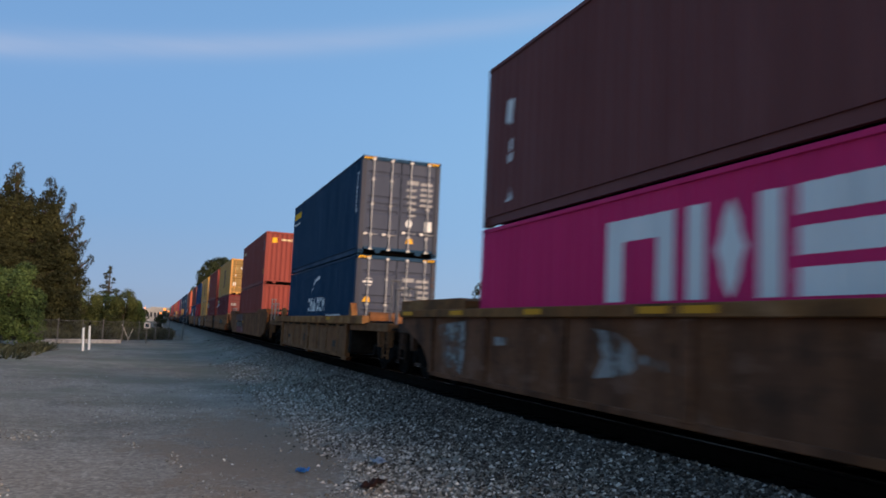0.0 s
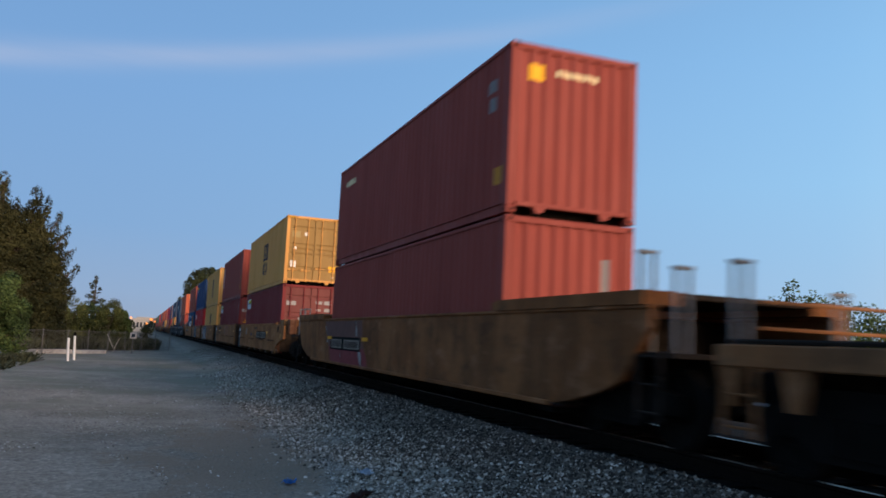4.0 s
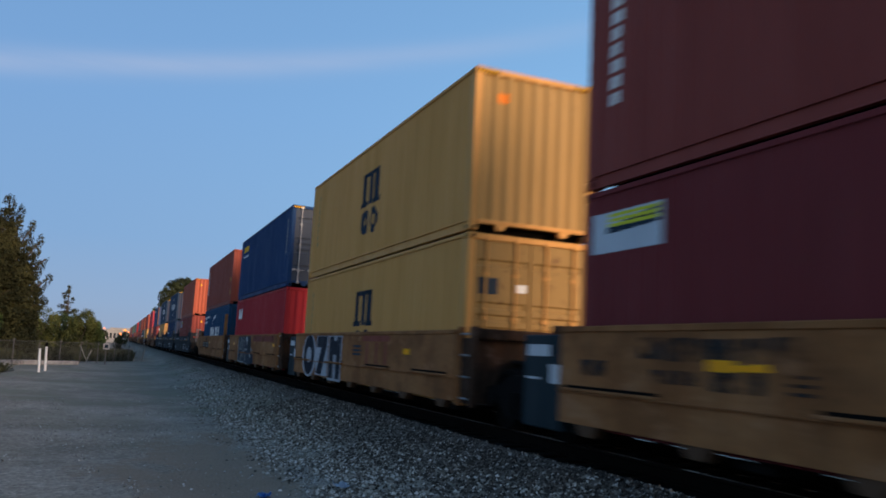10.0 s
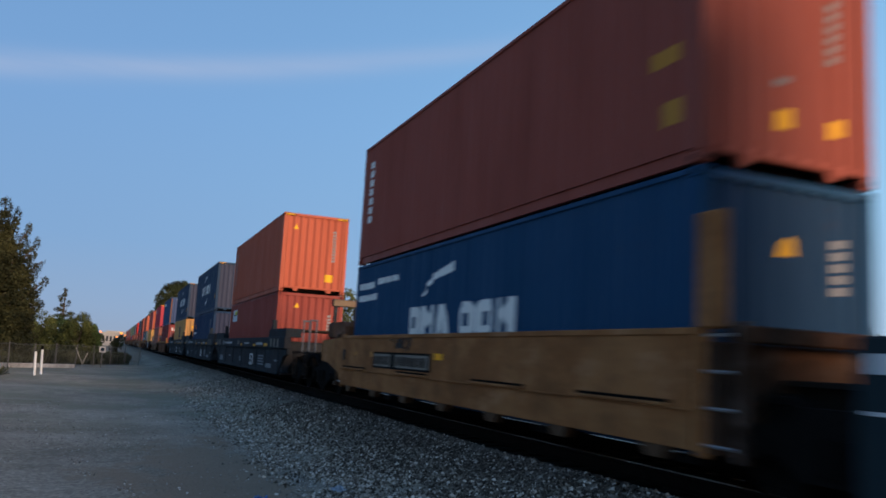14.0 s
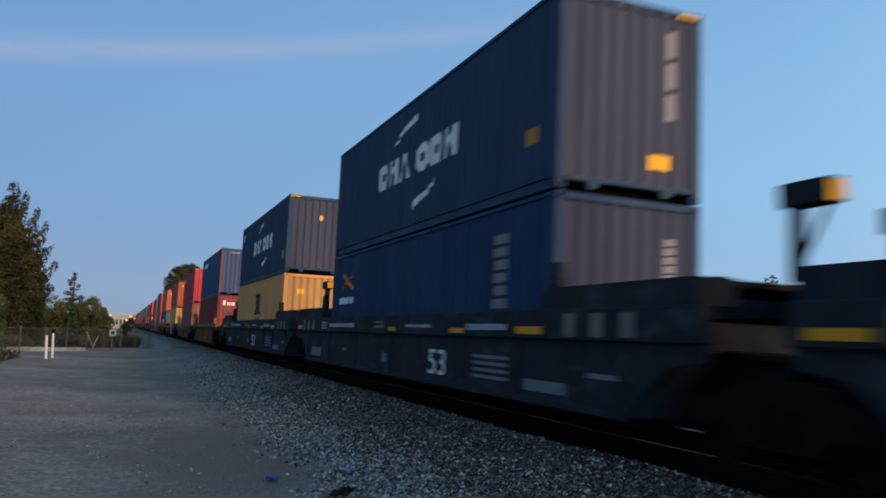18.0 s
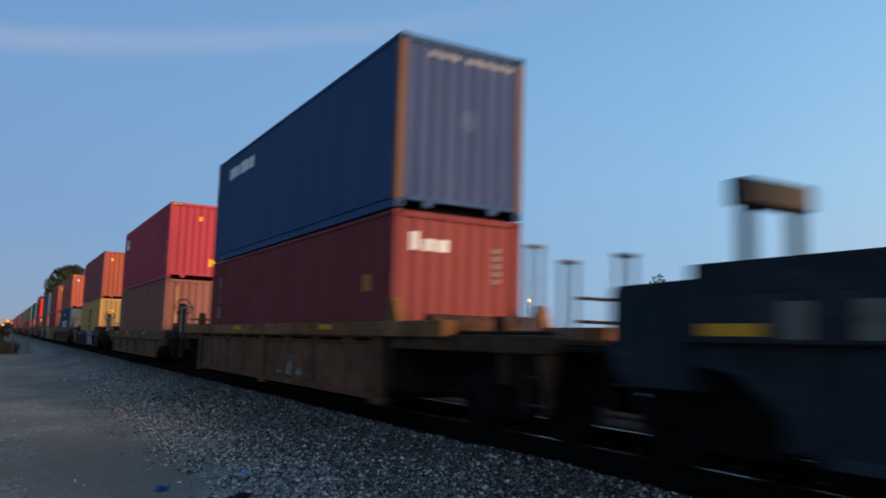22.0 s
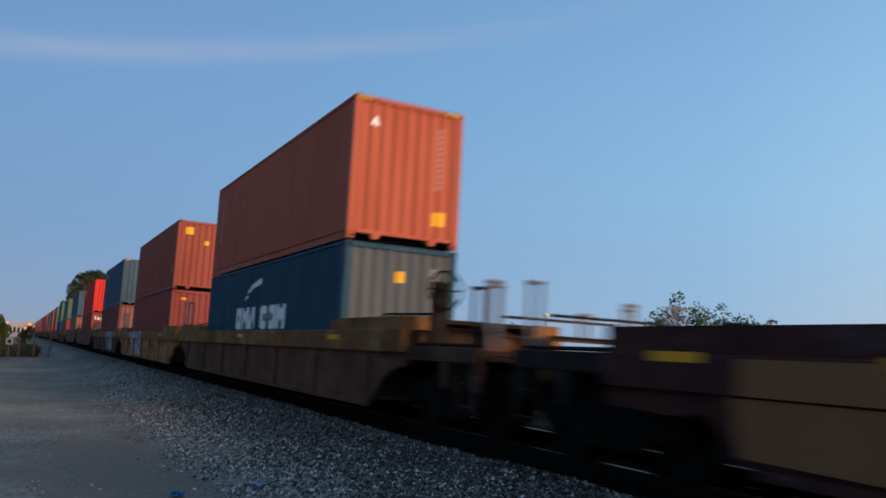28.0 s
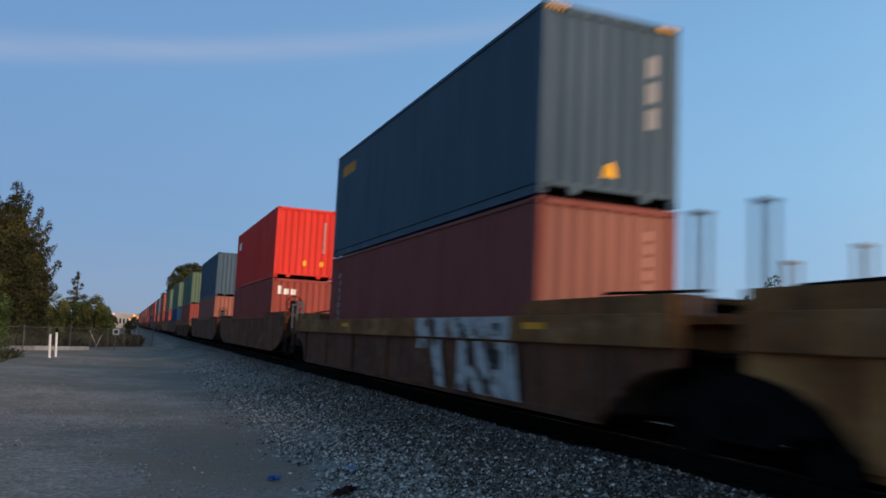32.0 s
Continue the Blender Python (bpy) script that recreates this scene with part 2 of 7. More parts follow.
def obj_of(name, me, mats, parent=None, label="", smooth=False):
    if not isinstance(mats, (list, tuple)):
        mats = [mats]
    if not me.materials:
        for m in mats:
            me.materials.append(m)
    ob = new(name, me)
    if parent:
        ob.parent = parent
    if label:
        ob["label"] = label
    for i, m in enumerate(mats):
        if me.materials[i] != m:
            ob.material_slots[i].link = "OBJECT"
            ob.material_slots[i].material = m
    if smooth:
        for p in me.polygons:
            p.use_smooth = True
    return ob


def box(bm, x0, x1, y0, y1, z0, z1, mat=0, bev=0.0):
    vs = [bm.verts.new((x, y, z)) for x in (x0, x1) for y in (y0, y1) for z in (z0, z1)]
    fs = []
    for q in ((0, 1, 3, 2), (4, 6, 7, 5), (0, 4, 5, 1), (2, 3, 7, 6), (0, 2, 6, 4), (1, 5, 7, 3)):
        f = bm.faces.new([vs[i] for i in q])
        f.material_index = mat
        fs.append(f)
    if bev:
        es = list({e for f in fs for e in f.edges})
        r = bmesh.ops.bevel(bm, geom=es, offset=bev, segments=1, affect="EDGES")
        for f in r["faces"]:
            f.material_index = mat
    return vs


def prism(bm, outline, axis, a0, a1, mat=0):
    """Extrude a closed outline (u, v) along an axis: 'x' takes (y, z), 'y' takes (x, z), 'z' takes (x, y)."""
    def at(u, v, a):
        return {"x": (a, u, v), "y": (u, a, v), "z": (u, v, a)}[axis]
    lo = [bm.verts.new(at(u, v, a0)) for u, v in outline]
    hi = [bm.verts.new(at(u, v, a1)) for u, v in outline]
    n = len(outline)
    fs = [bm.faces.new(lo[::-1]), bm.faces.new(hi)]
    for i in range(n):
        fs.append(bm.faces.new((lo[i], lo[(i + 1) % n], hi[(i + 1) % n], hi[i])))
    for f in fs:
        f.material_index = mat
    bmesh.ops.recalc_face_normals(bm, faces=fs)
    return fs


def tube(bm, p, q, r0, r1=None, n=8, mat=0, caps=True):
    p, q = Vector(p), Vector(q)
    r1 = r0 if r1 is None else r1
    d = (q - p).normalized()
    u = d.orthogonal().normalized()
    w = d.cross(u)
    a = [bm.verts.new(p + (u * math.cos(2 * math.pi * i / n) + w * math.sin(2 * math.pi * i / n)) * r0) for i in range(n)]
    b = [bm.verts.new(q + (u * math.cos(2 * math.pi * i / n) + w * math.sin(2 * math.pi * i / n)) * r1) for i in range(n)]
    for i in range(n):
        f = bm.faces.new((a[i], a[(i + 1) % n], b[(i + 1) % n], b[i]))
        f.material_index = mat
    if caps:
        bm.faces.new(a[::-1]).material_index = mat
        bm.faces.new(b).material_index = mat


# ---- ground, ballast bank and track ----
TRACK_X = 6.525
RAIL_Z = 0.62


def bank(x):
    """Height of the ground across the track."""
    u = abs(x - TRACK_X)
    if u < 1.45:
        return RAIL_Z - 0.20
    if u < 1.75:
        return RAIL_Z - 0.20 + 0.15 * (u - 1.45) / 0.30
    if u < 4.0:
        k = (u - 1.75) / 2.25
        return (RAIL_Z - 0.05) * (1 - k) ** 1.2 + 0.03 * k
    return 0.03 * max(0.0, 1 - (u - 4.0) / 1.5)


gm, nt, bs = nodes_of("gravel_lot")
tc = nt.nodes.new("ShaderNodeTexCoord")
grain = link_noise(nt, 38.0, 6, 0.75)
pebble = nt.nodes.new("ShaderNodeTexVoronoi")
pebble.inputs["Scale"].default_value = 22.0
nt.links.new(tc.outputs["Object"], pebble.inputs["Vector"])
patch = link_noise(nt, 0.28, 5, 0.6)
patch2 = link_noise(nt, 0.9, 6, 0.65, (1.0, 0.55, 1.0))
base = mix(nt, ramp(nt, patch, [(0.40, (0, 0, 0)), (0.62, (1, 1, 1))]), (0.322, 0.288, 0.234), (0.222, 0.195, 0.153))
base = mix(nt, ramp(nt, patch2, [(0.52, (0, 0, 0)), (0.68, (0.8, 0.8, 0.8))]), base, (0.192, 0.173, 0.139))
stone = ramp(nt, pebble.outputs["Color"], [(0.0, (0.55, 0.55, 0.55)), (0.6, (1.0, 1.0, 1.0)), (1.0, (1.6, 1.6, 1.6))])
base = mix(nt, 0.75, base, stone, "MULTIPLY")
base = mix(nt, 0.5, base, ramp(nt, grain, [(0.3, (0.55, 0.55, 0.55)), (0.7, (1.4, 1.4, 1.4))]), "MULTIPLY")
sp = nt.nodes.new("ShaderNodeSeparateXYZ")
nt.links.new(tc.outputs["Object"], sp.inputs[0])
# a bare patch of brown dirt with a ragged edge
away = nt.nodes.new("ShaderNodeVectorMath")
away.operation = "SUBTRACT"
nt.links.new(tc.outputs["Object"], away.inputs[0])
away.inputs[1].default_value = (1.35, 11.0, 0.0)
flatten = nt.nodes.new("ShaderNodeVectorMath")
flatten.operation = "MULTIPLY"
nt.links.new(away.outputs[0], flatten.inputs[0])
flatten.inputs[1].default_value = (0.26, 0.082, 0.0)
far_off = nt.nodes.new("ShaderNodeVectorMath")
far_off.operation = "LENGTH"
nt.links.new(flatten.outputs[0], far_off.inputs[0])
rag = nt.nodes.new("ShaderNodeMath")
rag.operation = "MULTIPLY_ADD"
nt.links.new(patch2, rag.inputs[0])
rag.inputs[1].default_value = 1.3
nt.links.new(far_off.outputs["Value"], rag.inputs[2])
dirt_fac = ramp(nt, rag.outputs[0], [(0.85, (0.85, 0.85, 0.85)), (1.0, (0, 0, 0))])
# thin dry grass and tyre-worn bands on the far half of the lot
grassy = link_noise(nt, 0.42, 6, 0.7, (1.0, 0.5, 1.0))
reach_in = nt.nodes.new("ShaderNodeMapRange")
reach_in.inputs[1].default_value, reach_in.inputs[2].default_value = 9.0, 24.0
nt.links.new(sp.outputs[1], reach_in.inputs[0])
gmask = nt.nodes.new("ShaderNodeMath")
gmask.operation = "MULTIPLY"
nt.links.new(reach_in.outputs[0], gmask.inputs[0])
nt.links.new(ramp(nt, grassy, [(0.44, (0, 0, 0)), (0.56, (0.85, 0.85, 0.85))]), gmask.inputs[1])
base = mix(nt, gmask.outputs[0], base, mix(nt, 0.6, (0.195, 0.190, 0.138), ramp(nt, grain, [(0.3, (0.6, 0.6, 0.6)), (0.7, (1.4, 1.4, 1.4))]), "MULTIPLY"))
worn_band = link_noise(nt, 1.0, 4, 0.6, (0.12, 0.5, 1.0))
base = mix(nt, ramp(nt, worn_band, [(0.54, (0, 0, 0)), (0.70, (0.4, 0.4, 0.4))]), base, (0.42, 0.384, 0.318))
dirt = mix(nt, 0.6, (0.245, 0.192, 0.138), ramp(nt, grain, [(0.3, (0.7, 0.7, 0.7)), (0.7, (1.25, 1.25, 1.25))]), "MULTIPLY")
base = mix(nt, dirt_fac, base, dirt)
# ballast colour beside the track, by the place across it
wob = nt.nodes.new("ShaderNodeMath")
wob.operation = "MULTIPLY_ADD"
nt.links.new(patch2, wob.inputs[0])
wob.inputs[1].default_value = 1.2
stony = nt.nodes.new("ShaderNodeMath")
stony.operation = "MULTIPLY_ADD"
nt.links.new(grain, stony.inputs[0])
stony.inputs[1].default_value = 1.6
nt.links.new(sp.outputs[0], stony.inputs[2])
nt.links.new(stony.outputs[0], wob.inputs[2])
mr = nt.nodes.new("ShaderNodeMapRange")
mr.inputs[1].default_value, mr.inputs[2].default_value = 4.8, 6.1
nt.links.new(wob.outputs[0], mr.inputs[0])
bal = mix(nt, 1.0, (0.098, 0.082, 0.066), stone, "MULTIPLY")
base = mix(nt, mr.outputs[0], base, bal)
# oily stains between the rails; shade under and beyond the train is painted in
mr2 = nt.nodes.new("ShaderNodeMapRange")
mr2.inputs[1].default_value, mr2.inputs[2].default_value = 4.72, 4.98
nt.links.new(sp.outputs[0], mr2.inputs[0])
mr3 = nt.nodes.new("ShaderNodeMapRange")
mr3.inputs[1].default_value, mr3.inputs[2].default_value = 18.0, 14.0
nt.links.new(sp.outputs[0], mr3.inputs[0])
oil_and_shade = nt.nodes.new("ShaderNodeMath")
oil_and_shade.operation = "MULTIPLY"
nt.links.new(mr2.outputs[0], oil_and_shade.inputs[0])
nt.links.new(mr3.outputs[0], oil_and_shade.inputs[1])
base = mix(nt, oil_and_shade.outputs[0], base, (0.0075, 0.0068, 0.006))
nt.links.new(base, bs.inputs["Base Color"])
bs.inputs["Roughness"].default_value, bs.inputs["Specular IOR Level"].default_value = 0.95, 0.08
bump(nt, bs, pebble.outputs["Distance"], 0.5, 0.03)

xs = [-900, -300, -120, -60, -30, -16, -10, -7, -5, -3.5, -2, -1, 0, 0.8, 1.4] + [1.6 + 0.15 * i for i in range(67)] + [12, 14, 18, 26, 40, 80, 200, 500, 900]
ys = [-300, -80, -30, -12] + [-6 + 0.5 * i for i in range(92)] + [40 + 3 * i for i in range(20)] + [100 + 20 * i for i in range(20)] + [500, 700, 1000, 1500, 2500]
gv, gf = [], []
for y in ys:
    for x in xs:
        far = math.hypot(x, y)
        nz = noise.noise((x * 0.35, y * 0.35, 0)) * 0.035 + noise.noise((x * 1.7, y * 1.7, 4)) * 0.015 if far < 120 else 0.0
        if abs(x - TRACK_X) < 1.9:
            nz = noise.noise((x * 2.1, y * 2.1, 2)) * 0.02
        gv.append((x, y, bank(x) + nz))
W = len(xs)
for j in range(len(ys) - 1):
    for i in range(W - 1):
        gf.append((j * W + i, j * W + i + 1, (j + 1) * W + i + 1, (j + 1) * W + i))
me = bpy.data.meshes.new("ground")
me.from_pydata(gv, [], gf)
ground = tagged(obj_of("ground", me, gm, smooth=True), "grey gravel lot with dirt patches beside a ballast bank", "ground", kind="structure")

track = tagged(new("railway_track"), "single railway track with polished rails on dark ballast", "railway track", kind="structure")
track.location = (TRACK_X, 0, 0)
for sx in (-0.76, 0.76):
    bm = bmesh.new()
    prof = [(-0.07, 0), (0.07, 0), (0.07, 0.015), (0.012, 0.035), (0.012, 0.13), (0.035, 0.145), (0.035, 0.175), (-0.035, 0.175), (-0.035, 0.145), (-0.012, 0.13), (-0.012, 0.035), (-0.07, 0.015)]
    prism(bm, [(sx + u, RAIL_Z - 0.175 + v) for u, v in prof], "y", -60, 1200)
    box(bm, sx - 0.03, sx + 0.03, -60, 1200, RAIL_Z - 0.002, RAIL_Z + 0.004, 1)
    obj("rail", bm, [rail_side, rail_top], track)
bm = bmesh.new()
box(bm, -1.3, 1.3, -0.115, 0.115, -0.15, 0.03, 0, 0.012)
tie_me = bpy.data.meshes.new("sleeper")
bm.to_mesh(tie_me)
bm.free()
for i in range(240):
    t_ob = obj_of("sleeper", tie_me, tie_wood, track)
    t_ob.location = (random.uniform(-0.03, 0.03), -6 + i * 0.52, RAIL_Z - 0.2)
    t_ob.rotation_euler = (0, 0, random.uniform(-0.02, 0.02))

# ---- containers ----
LEN, WID = 12.192, 2.438
HX, HY = WID / 2, LEN / 2
RIB_P, RIB_D = 0.278, 0.036
MESH = {}


def ribs(a, b, pitch, depth):
    """Break points (u, depth) of a trapezoid corrugation from a to b."""
    n = int((b - a) / pitch)
    u = a + ((b - a) - n * pitch) / 2
    pts = [(a, 0.0)]
    for i in range(n):
        for du, dd in ((0.12, 0.0), (0.37, 1.0), (0.63, 1.0), (0.88, 0.0)):
            pts.append((u + (i + du) * pitch, dd * depth))
    pts.append((b, 0.0))
    return pts


SIDE_RIBS = ribs(-HY + 0.16, HY - 0.16, RIB_P, RIB_D)
END_RIBS = ribs(-HX + 0.15, HX - 0.15, 0.262, 0.045)


def cached(key, build):
    if key not in MESH:
        bm = bmesh.new()
        build(bm)
        me = bpy.data.meshes.new(key[0])
        bm.to_mesh(me)
        bm.free()
        MESH[key] = me
    return MESH[key]


def sheet_side(H, sgn):
    def build(bm):
        z0, z1 = 0.17, H - 0.07
        prev = None
        for u, dd in SIDE_RIBS:
            x = sgn * (HX - 0.012 - dd)
            cur = [bm.verts.new((x, u, z)) for z in (z0, z1)]
            if prev:
                q = (prev[0], cur[0], cur[1], prev[1])
                bm.faces.new(q if sgn > 0 else q[::-1])
            prev = cur
    return cached(("side_panel", H, sgn), build)


def sheet_end(H, sgn):
    def build(bm):
        z0, z1 = 0.19, H - 0.11
        prev = None
        for u, dd in END_RIBS:
            cur = [bm.verts.new((u, sgn * (HY - 0.02 - dd), z)) for z in (z0, z1)]
            if prev:
                q = (prev[0], cur[0], cur[1], prev[1])
                bm.faces.new(q if sgn < 0 else q[::-1])
            prev = cur
    return cached(("end_panel", H, sgn), build)


def one_rail(kind, H, s):
    def build(bm):
        if kind == "top_rail":
            box(bm, s * HX - 0.06 * (s > 0), s * HX + 0.06 * (s < 0), -HY + 0.15, HY - 0.15, H - 0.075, H - 0.012, 0, 0.006)
        else:
            out = [(HX - 0.10, 0.012), (HX - 0.028, 0.012), (HX - 0.028, 0.022), (HX - 0.042, 0.03), (HX - 0.042, 0.163), (HX - 0.013, 0.166), (HX - 0.013, 0.174), (HX - 0.10, 0.174)]
            prism(bm, [(s * x, z) for x, z in out], "y", -HY + 0.15, HY - 0.15)
    return cached((kind, H, s), build)


def post(H, sx, sy):
    def build(bm):
        box(bm, min(sx * HX, sx * (HX - 0.14)), max(sx * HX, sx * (HX - 0.14)), min(sy * HY, sy * (HY - 0.16)), max(sy * HY, sy * (HY - 0.16)), 0.118, H - 0.118, 0, 0.012)
    return cached(("corner_post", H, sx, sy), build)


def casting(H, sx, sy, top):
    def build(bm):
        z0 = H - 0.118 if top else 0.0
        x0, x1 = sorted((sx * (HX + 0.003), sx * (HX - 0.162)))
        y0, y1 = sorted((sy * (HY + 0.003), sy * (HY - 0.178)))
        box(bm, x0, x1, y0, y1, z0, z0 + 0.118, 0, 0.014)
        # the slots of the casting
        box(bm, sx * (HX + 0.004) - 0.003, sx * (HX + 0.004) + 0.003, sy * (HY - 0.12) - 0.03, sy * (HY - 0.12) + 0.03, z0 + 0.03, z0 + 0.085, 1)
        box(bm, sx * (HX - 0.09) - 0.03, sx * (HX - 0.09) + 0.03, sy * (HY + 0.004) - 0.003, sy * (HY + 0.004) + 0.003, z0 + 0.03, z0 + 0.085, 1)
    return cached(("corner_casting", H, sx, sy, top), build)


def header_mesh(H, sy, top):
    def build(bm):
        y0, y1 = sorted((sy * HY, sy * (HY - 0.1)))
        if top:
            box(bm, -HX + 0.162, HX - 0.162, y0, y1, H - 0.115, H - 0.01, 0, 0.008)
        else:
            box(bm, -HX + 0.162, HX - 0.162, y0, y1, 0.125, 0.20, 0, 0.008)
            for u in (-0.62, 0.62):
                prism(bm, [(u - 0.11, 0.125), (u - 0.06, 0.03), (u + 0.06, 0.03), (u + 0.11, 0.125)], "y", y0, y1)
    return cached(("end_beam", H, sy, top), build)


def roof_mesh(H):
    def build(bm):
        prev = None
        for u, dd in ribs(-HY + 0.1, HY - 0.1, 0.42, 0.02):
            cur = [bm.verts.new((x, u, H - 0.02 - dd)) for x in (-HX + 0.05, HX - 0.05)]
            if prev:
                bm.faces.new((prev[0], prev[1], cur[1], cur[0]))
            prev = cur
    return cached(("roof", H), build)


def floor_mesh():
    def build(bm):
        out = [(-HY + 0.06, 0.16), (-HY + 0.06, 0.12)]
        for i in range(38):
            y = -HY + 0.35 + i * 0.31
            out += [(y - 0.025, 0.12), (y - 0.025, 0.03), (y + 0.025, 0.03), (y + 0.025, 0.12)]
        prism(bm, out + [(HY - 0.06, 0.12), (HY - 0.06, 0.16)], "x", -HX + 0.055, HX - 0.055)
    return cached(("underfloor", 0), build)


def door_mesh(H, k):
    """One door leaf: pressed panel with horizontal grooves. k is -1 or 1 across the width."""
    def build(bm):
        y = -HY + 0.035
        x0, x1 = sorted((k * 0.012, k * (HX - 0.145)))
        z0, z1 = 0.17, H - 0.12
        xa, xb = x0 + 0.05, x1 - 0.05
        levels = [z0, z0 + 0.10]
        for g in (0.30, 0.62, 0.74, 0.86, 1.28):
            z = z0 + (z1 - z0) * g / 1.5
            levels += [z - 0.07, z - 0.035, z + 0.035, z + 0.07]
        levels += [z1 - 0.1, z1]
        prev = None
        for i, z in enumerate(levels):
            inner = i > 1 and i < len(levels) - 2 and (i - 2) % 4 in (1, 2)
            d = 0.03 if inner else 0.0
            cur = [bm.verts.new(p) for p in ((x0, y, z), (xa, y, z), (xa + 0.03, y + d, z), (xb - 0.03, y + d, z), (xb, y, z), (x1, y, z))]
            if prev:
                for j in range(5):
                    bm.faces.new((prev[j], prev[j + 1], cur[j + 1], cur[j]))
            prev = cur
    return cached(("door", H, k), build)


def rod_mesh(H):
    def build(bm):
        tube(bm, (0, 0, 0.10), (0, 0, H - 0.06), 0.021, n=8)
        for z in (0.14, H - 0.10):
            box(bm, -0.05, 0.05, -0.03, 0.03, z - 0.035, z + 0.035, 0, 0.008)
        for z in (0.55, 1.45, 2.2):
            box(bm, -0.045, 0.045, -0.005, 0.035, z - 0.03, z + 0.03)
    return cached(("lock_rod", H), build)


def handle_mesh():
    def build(bm):
        tube(bm, (0, -0.02, 0), (-0.36, -0.03, 0.02), 0.013, n=6)
        box(bm, -0.42, -0.32, -0.045, -0.01, -0.03, 0.05, 0, 0.006)
    return cached(("lock_handle", 0), build)


def clip(poly, a, b):
    """The part of a polygon (u, v) between u = a and u = b."""
    for s, lim in ((1, a), (-1, b)):
        out = []
        for (p, q) in zip(poly, poly[1:] + poly[:1]):
            pin, qin = s * (p[0] - lim) >= 0, s * (q[0] - lim) >= 0
            if pin:
                out.append(p)
            if pin != qin:
                k = (lim - p[0]) / (q[0] - p[0])
                out.append((lim, p[1] + k * (q[1] - p[1])))
        poly = out
        if len(poly) < 3:
            return []
    return poly


def rect(u0, u1, v0, v1):
    return [(u0, v0), (u1, v0), (u1, v1), (u0, v1)]


def disc(u, v, ru, rv, n=16, a0=0.0, a1=360.0):
    return [(u + ru * math.cos(radians(a0 + (a1 - a0) * i / n)), v + rv * math.sin(radians(a0 + (a1 - a0) * i / n))) for i in range(n + (a1 - a0 < 360))]


def arc(u, v, ru, rv, th, a0, a1, n=8):
    """A curved stroke as quads."""
    out = []
    for i in range(n):
        p, q = radians(a0 + (a1 - a0) * i / n), radians(a0 + (a1 - a0) * (i + 1) / n)
        out.append([(u + ru * math.cos(p), v + rv * math.sin(p)), (u + (ru + th) * math.cos(p), v + (rv + th) * math.sin(p)),
                    (u + (ru + th) * math.cos(q), v + (rv + th) * math.sin(q)), (u + ru * math.cos(q), v + rv * math.sin(q))])
    return out


def decal(parent, name, polys, mat, face="side", lift=0.003, label=""):
    """Paint that follows the sheet: polygons (u, v) on the side at -x (u along the length) or on the end at -y (u across)."""
    pts = {"side": SIDE_RIBS, "end": END_RIBS, "door": [(-HX, 0.0), (HX, 0.0)], "flat": [(-20, 0), (20, 0)]}[face]
    bm = bmesh.new()
    for poly in polys:
        for (a, da), (b, db) in zip(pts, pts[1:]):
            c = clip(list(poly), a, b)
            if len(c) < 3:
                continue
            vs = []
            for u, v in c:
                d = da + (db - da) * (u - a) / max(b - a, 1e-6)
                if face == "side":
                    vs.append(bm.verts.new((-(HX - 0.012 - d) - lift, u, v)))
                elif face == "end":
                    vs.append(bm.verts.new((u, -(HY - 0.02 - d) - lift, v)))
                elif face == "door":
                    vs.append(bm.verts.new((u, -HY + 0.035 - lift, v)))
                else:
                    vs.append(bm.verts.new((-lift, u, v)))
            try:
                bm.faces.new(vs)
            except ValueError:
                pass
    bmesh.ops.recalc_face_normals(bm, faces=bm.faces[:])
    return obj(name, bm, mat, parent, label)


def container(color, end="wall", H=2.896, label="", full=True):
    """A forty-foot box. Its near end at -y is a corrugated wall or a pair of doors."""
    mat = MATS[color + "_paint"]
    c = new("shipping_container")
    c.empty_display_size = 0.5
    obj_of("side_panel", sheet_side(H, -1), mat, c)
    # near-end paint copies carry the glow and shade that fall there
    if end == "wall":
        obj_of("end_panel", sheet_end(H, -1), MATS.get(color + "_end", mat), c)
    else:
        for k in (-1, 1):
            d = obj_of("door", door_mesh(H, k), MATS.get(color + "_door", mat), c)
            rod = galv if color in ("navy", "blue") else mat
            for x in ((0.30, 0.86) if full else ()):
                r = obj_of("lock_rod", rod_mesh(H), rod, d, "upright locking rod")
                r.location = (k * x, -HY - 0.005, 0)
                h = obj_of("lock_handle", handle_mesh(), rod, d)
                h.location = (k * x + 0.2, -HY - 0.005, 0.62 + 0.05 * k)
    for sx in (-1, 1):
        for sy in ((-1, 1) if full else (-1,)):
            obj_of("corner_post", post(H, sx, sy), MATS["rusty_post"] if color == "violet" else MATS["navy_post"] if color == "navy" and sy < 0 else mat, c)
            for top in (True, False):
                obj_of("corner_casting", casting(H, sx, sy, top), [mat, gap_dark], c)
    for sx in (-1, 1):
        obj_of("top_rail", one_rail("top_rail", H, sx), mat, c)
        obj_of("bottom_rail", one_rail("bottom_rail", H, sx), mat, c)
    for top in (True, False):
        obj_of("end_beam", header_mesh(H, -1, top), mat, c)
        if full:
            obj_of("end_beam", header_mesh(H, 1, top), mat, c)
    obj_of("side_panel", sheet_side(H, 1), mat, c)
    obj_of("end_panel", sheet_end(H, 1), mat, c)
    obj_of("roof", roof_mesh(H), mat, c)
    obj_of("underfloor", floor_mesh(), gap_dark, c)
    tagged(c, label, "container", "containers on the train")
    return c


